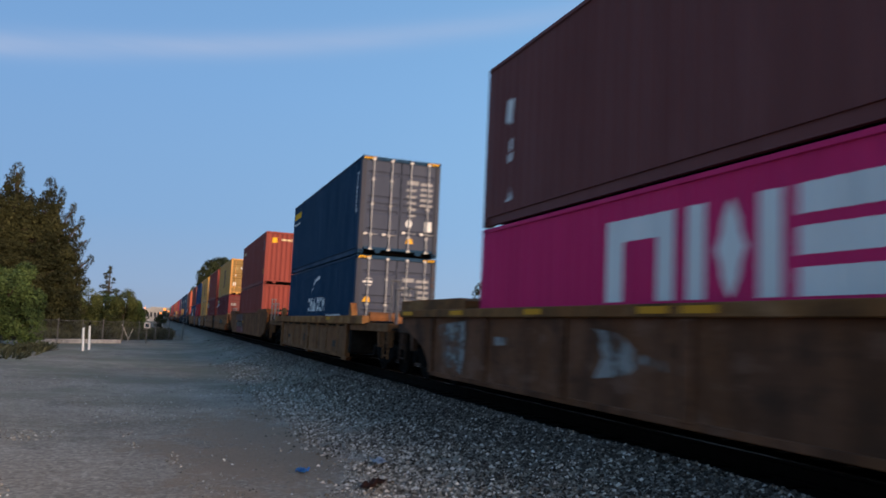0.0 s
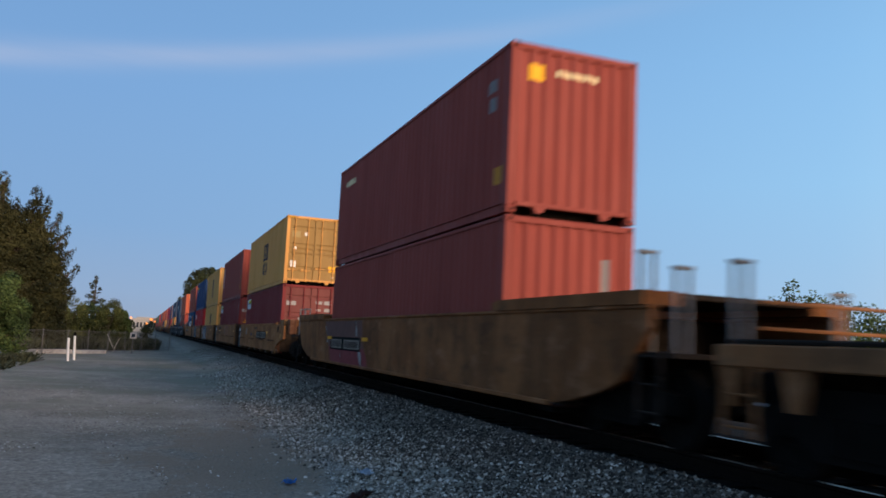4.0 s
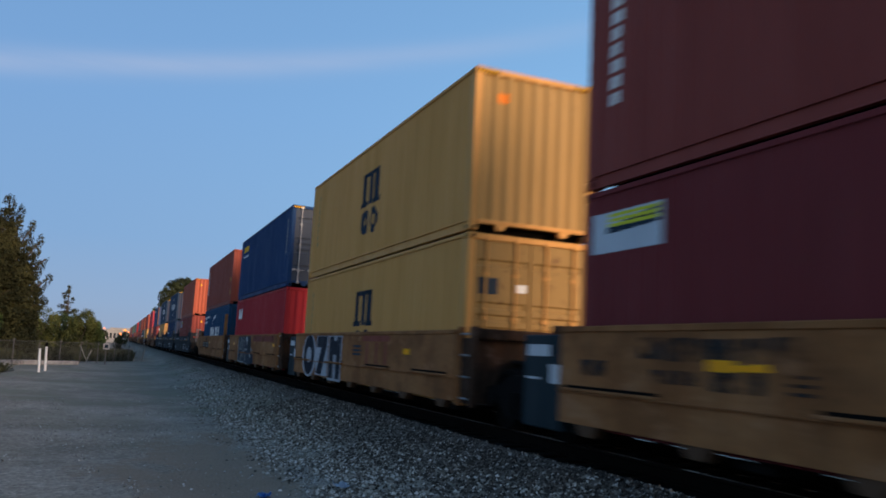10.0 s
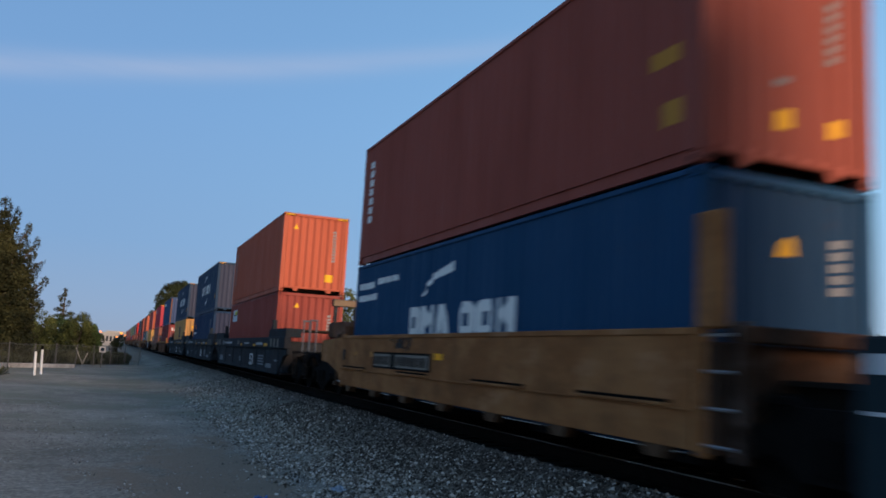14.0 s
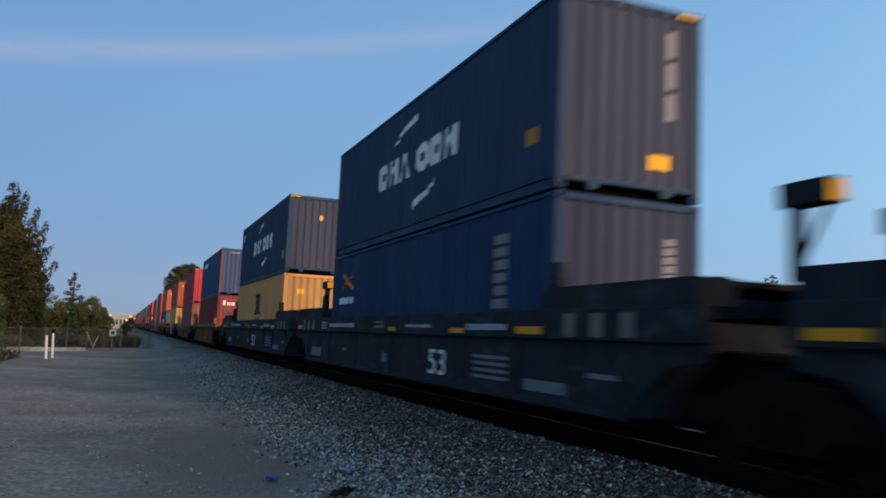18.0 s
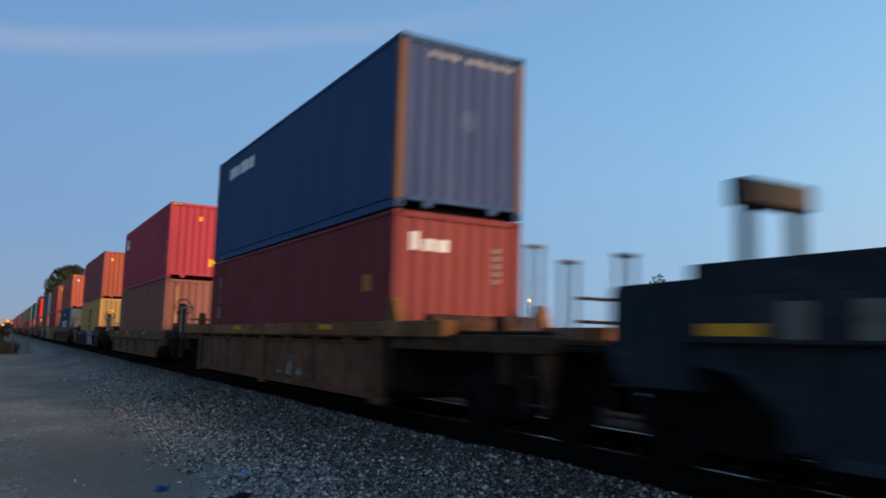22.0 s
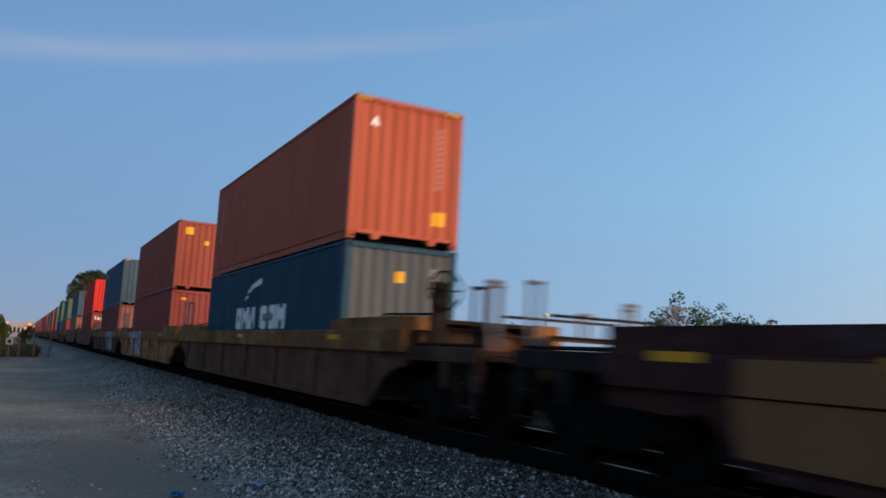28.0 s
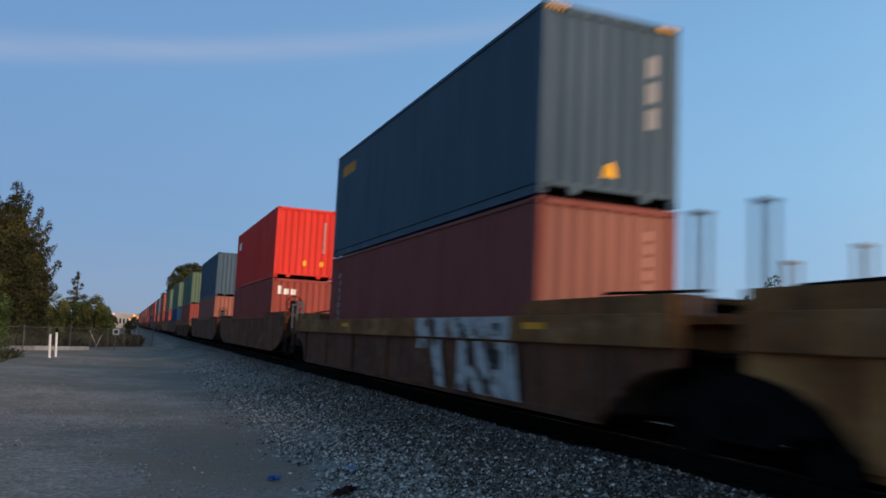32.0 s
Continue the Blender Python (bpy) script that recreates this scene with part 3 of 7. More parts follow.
def hazard(c, H=2.896):
    """Yellow and black height-warning plates on the top beam of the near end."""
    for s in (-1, 1):
        plate = obj_of("warning_plate", cached(("warning_plate", H, s), lambda bm: box(bm, s * 0.98 - 0.2, s * 0.98 + 0.2, -HY - 0.006, -HY - 0.001, H - 0.105, H - 0.025)), blacksteel, c)

        def stripes(bm):
            for i in range(5):
                u = s * 0.98 + (i - 2.5) * 0.075
                bm.faces.new([bm.verts.new(p) for p in ((u, -HY - 0.009, H - 0.10), (u + 0.04, -HY - 0.009, H - 0.10), (u + 0.065, -HY - 0.009, H - 0.03), (u + 0.025, -HY - 0.009, H - 0.03))])
        o = obj_of("warning_stripe", cached(("warning_stripe", H, s), stripes), yellowm, plate, "yellow slanted stripes")
        o["kind"] = "stuff"


# ---- well wagons ----
def wheel_mesh():
    def build(bm):
        half = [(0.08, 0.0), (0.08, 0.66), (0.16, 0.70), (0.38, 0.72), (0.40, 0.70), (0.485, 0.705), (0.485, 0.73), (0.46, 0.745), (0.455, 0.84), (0.39, 0.845), (0.37, 0.81), (0.18, 0.80), (0.15, 0.88), (0.08, 0.90), (0.12, 0.95), (0.11, 1.12), (0.0, 1.12)]
        prof = [(r, -x) for r, x in half[:0:-1]] + half
        n = 20
        rings = [[bm.verts.new((x, r * math.cos(2 * math.pi * i / n), r * math.sin(2 * math.pi * i / n))) for i in range(n)] for r, x in prof if r > 0]
        for p, q in zip(rings, rings[1:]):
            for i in range(n):
                bm.faces.new((p[i], p[(i + 1) % n], q[(i + 1) % n], q[i]))
        bm.faces.new(rings[0])
        bm.faces.new(rings[-1][::-1])
    return cached(("wheelset", 0), build)


def frame_mesh(s):
    def build(bm):
        out = [(-1.15, 0.40), (-0.72, 0.40), (-0.45, 0.22), (0.45, 0.22), (0.72, 0.40), (1.15, 0.40), (1.15, 0.62), (0.65, 0.70), (0.35, 0.84), (-0.35, 0.84), (-0.65, 0.70), (-1.15, 0.62)]
        prism(bm, out, "x", s * 0.93, s * 1.07)
        for y in (-0.2, 0.0, 0.2):
            tube(bm, (s * 1.0 + 0.075 * s, y, 0.30), (s * 1.0 + 0.075 * s, y, 0.60), 0.075, n=8)
    return cached(("truck_frame", s), build)


def truck(parent, y):
    t = obj_of("truck", cached(("truck", 0), lambda bm: (box(bm, -1.05, 1.05, -0.22, 0.22, 0.42, 0.78, 0, 0.03), box(bm, -0.30, 0.30, -0.3, 0.3, 0.78, 0.92))), blacksteel, parent, "grimy bolster of a two-axle truck, darkened for shade")
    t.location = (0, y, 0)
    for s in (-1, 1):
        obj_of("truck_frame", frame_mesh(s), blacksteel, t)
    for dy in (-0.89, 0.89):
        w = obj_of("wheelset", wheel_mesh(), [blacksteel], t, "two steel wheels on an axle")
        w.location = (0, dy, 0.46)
    return t


def stanchion(parent, x, y, z, h, mat):
    """A slim bent-pipe grab rail with a short bar across its top."""
    bm = bmesh.new()
    for s in (-1, 1):
        tube(bm, (s * 0.09, 0, 0), (s * 0.09, 0, h), 0.026, n=8)
    tube(bm, (-0.13, 0, h), (0.13, 0, h), 0.026, n=8)
    o = obj("stanchion", bm, mat, parent)
    o.location = (x, y, z)


def handrail(parent, pts, mat, r=0.017):
    bm = bmesh.new()
    for a, b in zip(pts, pts[1:]):
        tube(bm, a, b, r, n=6)
    obj("handrail", bm, mat, parent)


def ladder(parent, x, y, z0, z1, mat, w=0.42):
    bm = bmesh.new()
    for s in (-1, 1):
        box(bm, x - 0.02, x + 0.02, y + s * w / 2 - 0.02, y + s * w / 2 + 0.02, z0, z1)
    n = int((z1 - z0) / 0.3)
    for i in range(n + 1):
        z = z0 + 0.08 + i * 0.3
        tube(bm, (x, y - w / 2, z), (x, y + w / 2, z), 0.014, n=6)
    obj("ladder", bm, mat, parent)


def coupler(parent, y, s):
    bm = bmesh.new()
    box(bm, -0.09, 0.09, *sorted((y, y + s * 0.6)), 0.70, 0.92, 0, 0.02)
    box(bm, -0.2, 0.2, *sorted((y + s * 0.5, y + s * 0.8)), 0.64, 0.98, 0, 0.05)
    obj("coupler", bm, blacksteel, parent)
    bm = bmesh.new()
    pts = [(-0.32, y + s * 0.25, 0.78), (-0.34, y + s * 0.42, 0.60), (-0.33, y + s * 0.62, 0.50), (-0.30, y + s * 0.78, 0.52)]
    for a, b in zip(pts, pts[1:]):
        tube(bm, a, b, 0.022, n=6)
    hose = obj("air_hose", bm, blacksteel, parent)
    bm = bmesh.new()
    box(bm, -0.38, -0.26, *sorted((y + s * 0.52, y + s * 0.66)), 0.46, 0.60, 0, 0.03)
    obj("hose_coupling", bm, panel_pale, hose, "pale worn hose coupling")


def well_wagon(kind, w, reach, paint_name, label, arti=(False, False), full=True, levels=None, wheel=True, post_up=False):
    """A well wagon. w: half the well; reach: (near, far) distance from its middle to its ends. arti: a shared truck at (near, far) end."""
    # lighter chord paint on tan and rust wagons: caught sky light put into colour
    mat = MATS[{"tan_wagon": "russet_wagon"}.get(paint_name, paint_name)]
    chord = MATS[{"rust_wagon": "tan_wagon", "sand_wagon": "tan_wagon", "brown_wagon": "brown_wagon"}.get(paint_name, paint_name)]
    if paint_name == "sand_wagon" and w < 7:
        mat, chord = MATS["umber_wagon"], MATS["sand_wagon"]
    # end parts take darker paint: shade between the wagons put into the colour
    end_mat = mat if mat == MATS["umber_wagon"] else MATS["shaded_end"] if kind == "A" else shade_steel
    dusty_foot = paint("dusty_foot", (0.088, 0.048, 0.027), rust=0.5)
    c = new("well_wagon")
    c.empty_display_size = 0.5
    Z = {"A": (1.19, 1.40, 0.22), "B": (1.55, 1.66, 0.34), "C": (0.76, 1.50, 0.36), "D": (1.14, 1.52, 0.32), "E": (0.87, 1.20, 0.28)}[kind]
    Z = levels or Z
    over = {"A": 2.0, "B": 2.2, "C": 0.12, "D": 1.15, "E": 1.7}[kind]
    if arti[0] or arti[1]:
        over = min(over, 1.3)
    for s in (-1, 1):
        # side plate, cut back over the trucks
        bm = bmesh.new()
        if kind == "C":
            prism(bm, [(-w, Z[2]), (w, Z[2]), (w, Z[1]), (-w, Z[1])], "x", s * 1.33, s * 1.42)
        else:
            zt = Z[0]
            curve = [(-0.1, Z[2]), (0.5, 0.42), (1.2, 0.58), (1.65, 0.74), (min(over, 2.0), zt - 0.42), (over, zt - 0.2), (over, zt)] if kind == "B" else \
                [(-0.1, Z[2]), (0.12, Z[2] + 0.16), (0.42, Z[2] + 0.42), (min(0.8, over * 0.6), min(Z[2] + 0.58, zt - 0.22)), (over, zt - 0.18), (over, zt)]
            if kind == "A" and w < 7:
                curve = [(0.0, Z[2]), (0.0, zt)]
            prism(bm, [(w + u, z) for u, z in curve] + [(-w - u, z) for u, z in curve[::-1]], "x", s * 1.30, s * 1.40)
        side = obj("side_plate", bm, mat, c)
        # top chord
        bm = bmesh.new()
        if kind == "C":
            box(bm, *sorted((s * 1.30, s * 1.44)), -w, w, Z[1] - 0.06, Z[1] + 0.012, 0, 0.01)
        elif kind == "B":
            box(bm, *sorted((s * 1.26, s * 1.43)), -w - over, w + over, Z[0], Z[1] - 0.06, 0, 0.012)
        else:
            box(bm, *sorted((s * 1.28, s * 1.49)), -w - over, w + over, Z[0], Z[1], 0, 0.012)
        obj("top_chord", bm, chord, c)
        if kind == "C":
            # ledges, each with its shade painted as a dark strip, and feet
            for a, b in ((-5.9, -4.2), (-2.9, -1.2), (0.64, 2.3), (4.31, 6.14)):
                bm = bmesh.new()
                box(bm, *sorted((s * 1.42, s * 1.424)), a, b, Z[0] + 0.016, Z[0] + 0.05)
                obj("ledge_gap", bm, gap_dark, c)
                bm = bmesh.new()
                box(bm, *sorted((s * 1.42, s * 1.475)), a, b, Z[0] - 0.02, Z[0] + 0.015, 0, 0.008)
                obj("ledge", bm, mat, c)
            bm = bmesh.new()
            box(bm, *sorted((s * 1.42, s * 1.45)), -w, w, Z[0] - 0.035, Z[0] - 0.02)
            obj("edge_strip", bm, mat, c)
            for i in range(7):
                y = -w + 0.6 + i * (2 * w - 1.2) / 6
                bm = bmesh.new()
                prism(bm, [(y - 0.22, Z[2]), (y + 0.22, Z[2]), (y + 0.12, Z[2] - 0.13), (y - 0.12, Z[2] - 0.13)], "x", s * 1.26, s * 1.41)
                obj("foot", bm, dusty_foot, c)
        elif kind in ("A", "D", "E"):
            n = max(4, int(2 * w / 2.35))
            at = [-w + 0.12 + i * (2 * w - 0.24) / n for i in range(n + 1)] if kind != "D" else [-8.0, -5.5, -3.6, 0.15, 2.8, 5.4, 8.0]
            short = kind == "A" and w < 7
            if short:
                at = [-w + 0.12, -4.85, -3.27, -1.66, 0.0, 1.63, 3.24, 4.8, w - 0.12]
            for y in at:
                main = not short or abs(y) in (0.0, w - 0.12)
                wide = 0.09 if not short else 0.17 if main else 0.06
                bm = bmesh.new()
                box(bm, *sorted((s * 1.40, s * (1.455 if kind != "D" and main else 1.42))), y - wide, y + wide, Z[2] + 0.02, Z[0], 0, 0.012)
                obj("rib", bm, mat, c)
            if short:
                # shade of the slots under the chord as dark strips, each over a thin bar
                for y0, y1 in zip(at, at[1:]):
                    bm = bmesh.new()
                    box(bm, *sorted((s * 1.395, s * 1.406)), y0 + 0.24, y1 - 0.24, Z[0] - 0.075, Z[0] - 0.025)
                    obj("slot", bm, gap_dark, c)
                    bm = bmesh.new()
                    box(bm, *sorted((s * 1.395, s * 1.440)), y0 + 0.2, y1 - 0.2, Z[0] - 0.112, Z[0] - 0.078, 0, 0.006)
                    obj("slot_bar", bm, mat, c)
                for y in (-w + 0.15, -0.15, w - 0.15):
                    bm = bmesh.new()
                    prism(bm, [(y - 0.36, Z[2]), (y + 0.36, Z[2]), (y + 0.22, Z[2] - 0.10), (y - 0.22, Z[2] - 0.10)], "x", s * 1.28, s * 1.44)
                    obj("foot", bm, mat, c)
            bm = bmesh.new()
            box(bm, *sorted((s * 1.36, s * 1.425)), -w + 0.05, w - 0.05, Z[2] - 0.04, Z[2] + 0.05, 0, 0.01)
            obj("bottom_chord", bm, mat, c)
        else:
            bm = bmesh.new()
            box(bm, *sorted((s * 1.36, s * 1.42)), -w + 0.05, w - 0.05, Z[2] - 0.03, Z[2] + 0.04, 0, 0.01)
            obj("bottom_chord", bm, mat, c)
    # floor of the well
    bearer = cached(("cross_bearer", 0), lambda bm: box(bm, -1.29, 1.29, -0.2, 0.2, 0.21, 0.285, 0, 0.01))
    for y in (-w + 0.3, -w / 2, 0, w / 2, w - 0.3):
        obj_of("cross_bearer", bearer, blacksteel, c).location.y = y
    for k, s in enumerate((-1, 1)):
        end = reach[k]
        deck = 1.10 if kind != "C" else 1.02
        bm = bmesh.new()
        prism(bm, [(s * (w - 0.02), 0.34), (s * (w + 0.35), 0.7), (s * (end - 0.9), 0.7), (s * (end - 0.5), 0.78), (s * (end - 0.45), 1.02), (s * (w + 0.2), deck), (s * (w - 0.02), deck)], "x", -0.42, 0.42)
        obj("centre_sill", bm, mat if kind == "D" else shade_steel, c)
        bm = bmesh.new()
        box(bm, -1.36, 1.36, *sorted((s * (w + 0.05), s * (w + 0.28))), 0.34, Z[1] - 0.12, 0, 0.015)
        obj("bulkhead", bm, mat if kind == "D" else MATS["shaded_end"] if kind == "C" and arti[k] else shade_steel, c)
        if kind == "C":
            # ladder and beam paint with the shade of the wagon gap put in
            soot = MATS["shaded_end"]
            for sx in (-1, 1):
                if s > 0 and arti[k] and sx < 0:
                    continue
                # a ladder at the corner: two posts with open rungs between them
                for u in (0.07, 0.56):
                    bm = bmesh.new()
                    box(bm, *sorted((sx * 1.30, sx * 1.41)), *sorted((s * (w + u - 0.05), s * (w + u + 0.05))), 0.30, 1.56, 0, 0.012)
                    obj("end_column", bm, mat if u < 0.2 else soot, c)
                for i in range(4):
                    bm = bmesh.new()
                    tube(bm, (sx * 1.37, s * (w + 0.11), 0.42 + 0.34 * i), (sx * 1.37, s * (w + 0.52), 0.42 + 0.34 * i), 0.018, n=6)
                    obj("rung", bm, steel, c)
                if post_up and s < 0 and sx < 0:
                    bm = bmesh.new()
                    box(bm, *sorted((sx * 1.30, sx * 1.43)), -w - 0.36, -w - 0.03, 1.50, 2.62, 0, 0.02)
                    obj("guide_post", bm, mat, c)
            bm = bmesh.new()
            box(bm, -1.28, 1.28, *sorted((s * (w + 0.30), s * (w + 0.48))), 1.38, 1.54, 0, 0.015)
            obj("cross_beam", bm, soot, c)
        if kind == "C" and not arti[k]:
            for sx in (-1, 1):
                bm = bmesh.new()
                prism(bm, [(s * w, Z[2]), (s * (w + 0.1), Z[2] + 0.06), (s * (w + 0.4), 0.64), (s * (w + 1.35), 0.84), (s * (w + 2.05), 0.88), (s * (w + 2.05), 1.40), (s * w, 1.48)], "x", sx * 1.33, sx * 1.415)
                obj("end_plate", bm, mat, c)
            if k == 1:
                bm = bmesh.new()
                prism(bm, [(w + 0.1, 1.48), (w + 1.75, 1.48), (w + 1.75, 1.80), (w + 1.55, 1.86), (w + 0.25, 1.86), (w + 0.1, 1.74)], "x", -1.36, 1.36)
                obj("end_deck", bm, MATS["russet_wagon"], c)
            else:
                bm = bmesh.new()
                box(bm, -1.40, -0.7, -w - 1.85, -w - 0.95, 1.41, 1.66, 0, 0.03)
                obj("tool_box", bm, MATS["tan_wagon"], c)
                bm = bmesh.new()
                box(bm, -1.25, -0.95, -w - 2.3, -w - 1.95, 1.08, 1.66, 0, 0.03)
                obj("valve_box", bm, MATS["russet_wagon"], c, "rusty red upright box")
        if kind in ("A", "E") and not arti[k]:
            bm = bmesh.new()
            box(bm, -1.24, 1.24, *sorted((s * (w + 0.3), s * (end - 0.4))), 1.085, min(1.16, Z[1] - 0.03), 0, 0.015)
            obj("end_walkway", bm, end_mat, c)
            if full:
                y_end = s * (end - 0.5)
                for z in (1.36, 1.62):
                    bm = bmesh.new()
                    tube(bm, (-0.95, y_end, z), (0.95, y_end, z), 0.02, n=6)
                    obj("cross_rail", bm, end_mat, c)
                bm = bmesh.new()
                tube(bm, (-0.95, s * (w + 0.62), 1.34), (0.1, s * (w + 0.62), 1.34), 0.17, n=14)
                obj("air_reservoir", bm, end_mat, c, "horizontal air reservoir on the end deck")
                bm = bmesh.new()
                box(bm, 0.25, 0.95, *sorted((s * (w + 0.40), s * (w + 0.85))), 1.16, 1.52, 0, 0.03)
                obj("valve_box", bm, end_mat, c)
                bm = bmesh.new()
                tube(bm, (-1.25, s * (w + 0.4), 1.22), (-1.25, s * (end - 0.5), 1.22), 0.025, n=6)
                obj("brake_pipe", bm, shade_steel, c)
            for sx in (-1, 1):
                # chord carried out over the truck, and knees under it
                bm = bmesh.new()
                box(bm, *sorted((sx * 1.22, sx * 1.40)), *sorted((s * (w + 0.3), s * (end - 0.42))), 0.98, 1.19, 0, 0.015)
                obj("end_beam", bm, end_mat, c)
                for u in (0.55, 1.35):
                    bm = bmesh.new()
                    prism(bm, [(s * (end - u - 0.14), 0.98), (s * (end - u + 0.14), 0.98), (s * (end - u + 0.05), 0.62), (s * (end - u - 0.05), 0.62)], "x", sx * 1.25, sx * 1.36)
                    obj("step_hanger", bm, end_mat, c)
        if full and kind == "A" and (arti[0] or arti[1]):
            for dy, sx, h in ((0.45, -1.15, 0.86), (0.45, 1.15, 0.72), (1.5, 1.15, 0.6)):
                stanchion(c, sx, s * (end - dy), Z[1] - 0.02, h + (0.2 if arti[k] else -0.22), plain("post_grey", (0.13, 0.13, 0.135), 0.7))
        if not arti[k]:
            bm = bmesh.new()
            box(bm, -1.30, 1.30, *sorted((s * (end - 1.5), s * (end - 0.35))), 1.02, 1.08, 0, 0.008)
            obj("end_platform", bm, shade_steel, c)
            coupler(c, s * (end - 0.7), s)
            truck(c, s * (end - 1.75))
            if full:
                for sx in (-1, 1):
                    stanchion(c, sx * 1.12, s * (end - 0.45), 1.05, 0.95 if sx < 0 else 0.8, plain("post_grey", (0.13, 0.13, 0.135), 0.7))
                    ladder(c, sx * 1.36, s * (end - 0.7), 0.35, 1.1, end_mat)
        else:
            bm = bmesh.new()
            box(bm, -0.55, 0.55, *sorted((s * (w + 0.2), s * (end - 0.25))), 1.0, 1.06, 0, 0.008)
            obj("end_platform", bm, shade_steel, c)
            if k == 1:
                truck(c, end)
        if full and kind in ("A", "B", "E") and not arti[k]:
            # hand brake wheel on a column
            if k == 0 and not wheel:
                stanchion(c, -1.05, -(end - 1.2), 1.05, 1.2, plain("post_grey", (0.13, 0.13, 0.135), 0.7))
            elif k == 0:
                bm = bmesh.new()
                for i in range(20):
                    a, b = 2 * math.pi * i / 20, 2 * math.pi * (i + 1) / 20
                    tube(bm, (0.28 * math.cos(a), 0, 0.28 * math.sin(a)), (0.28 * math.cos(b), 0, 0.28 * math.sin(b)), 0.018, n=5, caps=False)
                for i in range(4):
                    a = math.pi * i / 4
                    tube(bm, (-0.27 * math.cos(a), 0, -0.27 * math.sin(a)), (0.27 * math.cos(a), 0, 0.27 * math.sin(a)), 0.012, n=5)
                o = obj("brake_wheel", bm, blacksteel, c)
                # on a long platform the column is set back to fit the camera's view
                back = end - (2.0 if end > 11.7 else 0.85)
                o.location = (-1.1, -back - 0.1, 2.02)
                bm = bmesh.new()
                box(bm, -1.22, -0.98, -back, -back + 0.15, 1.05, 2.15, 0, 0.02)
                obj("brake_column", bm, shade_steel, c)
                if end > 11.7:
                    stanchion(c, -1.1, -(end - 0.9), 1.05, 0.95, shade_steel)
    # raised end decks over the trucks
    if kind != "C" and w > 7:
        rise = {"A": 0.20, "B": 0.16, "D": 0.28, "E": 0.24}[kind]
        zt = Z[1] if kind != "B" else Z[1] - 0.06
        for s in (-1, 1):
            for sx in (-1, 1):
                bm = bmesh.new()
                prism(bm, [(s * 6.2, zt), (s * (w + over - 0.05), zt), (s * (w + over - 0.05), zt + rise), (s * 6.45, zt + rise), (s * 6.2, zt + rise * 0.75)], "x", sx * 0.95, sx * 1.45)
                obj("end_deck", bm, chord if kind == "A" else mat, c)
            if kind == "A" and full and (arti[0] or arti[1]):
                handrail(c, [(-0.9, s * 7.3, zt + rise + 0.01), (-0.9, s * 7.4, zt + rise + 0.10), (-0.9, s * (w + over - 0.1), zt + rise + 0.06)], blacksteel, 0.02)
            bm = bmesh.new()
            box(bm, -0.95, 0.95, *sorted((s * (w - 0.3), s * (w + over - 0.05))), zt + rise - 0.08, zt + rise - 0.012, 0, 0.01)
            obj("walkway", bm, shade_steel, c)
    if kind == "D":
        for s in (-1, 1):
            for sx in (-1, 1):
                bm = bmesh.new()
                prism(bm, [(s * 6.22, zt), (s * 6.62, zt), (s * 6.5, zt + 0.62), (s * 6.3, zt + 0.62)], "x", sx * 1.24, sx * 1.38)
                obj("corner_guide", bm, mat, c)
    if kind == "D" and not arti[1]:
        bm = bmesh.new()
        prism(bm, [(w + over - 0.04, 0.74), (10.05, 0.74), (10.25, 0.95), (10.25, 1.62), (10.2, 1.66), (w + over - 0.04, 1.68)], "x", -1.44, 1.44)
        obj("end_block", bm, mat, c)
    if kind == "A" and w <= 7:
        for s in (-1, 1):
            for sx in (-1, 1):
                bm = bmesh.new()
                prism(bm, [(s * (w + 0.1), Z[1]), (s * (w + 0.5), Z[1]), (s * (w + 0.33), Z[1] + 0.36), (s * (w + 0.22), Z[1] + 0.36)], "x", sx * 1.26, sx * 1.42)
                obj("corner_guide", bm, chord, c)
    if full and kind == "C":
        for k, s in enumerate((-1, 1)):
            if arti[k] and s > 0:
                bm = bmesh.new()
                box(bm, -1.39, -1.05, w + 0.03, w + 1.0, 0.22, 1.42, 0, 0.02)
                j = obj("equipment_box", bm, paint("box_teal", (0.014, 0.026, 0.032), rust=0.2), c, "dark teal box between two units")
                for y0, y1, z0, z1 in ((w + 0.30, w + 0.88, 1.14, 1.29), (w + 0.06, w + 0.28, 0.80, 1.04), (w + 0.55, w + 0.90, 0.84, 0.87)):
                    bm = bmesh.new()
                    box(bm, -1.398, -1.391, y0, y1, z0, z1)
                    obj("box_label", bm, panel_pale, j)
    if full and kind == "D":
        base = Z[1] + 0.27
        for k, s in enumerate((-1, 1)):
            g = new("guide_post")
            g.parent = c
            if arti[k]:
                top = 2.77 if s < 0 else 2.47
                g.location = (-0.42 if s < 0 else 0.02, -9.5 if s < 0 else 9.4, base)
                h = top - base
                bm = bmesh.new()
                box(bm, -0.06, 0.06, -0.06, 0.06, 0, h - 0.1, 0, 0.01)
                obj("post", bm, mat, g)
                bm = bmesh.new()
                box(bm, -0.12, 0.12, -0.48, 0.14, h - 0.24, h, 0, 0.015)
                head = obj("head", bm, mat, g)
                # the glow on the near face is painted on as a yellow plate
                bm = bmesh.new()
                box(bm, -0.10, 0.10, -0.487, -0.481, h - 0.22, h - 0.02)
                obj("head_face", bm, yellowm, head, "front face painted yellow for the glow")
                bm = bmesh.new()
                tube(bm, (0, -0.03, 0.18), (0, -0.40, h - 0.23), 0.03, n=6)
                obj("strut", bm, mat, g)
            else:
                h = (2.85 if s < 0 else 2.62) - base
                g.location = (0.47 if s < 0 else -0.47, s * 9.2, base)
                for sx in (-0.34, 0.34):
                    bm = bmesh.new()
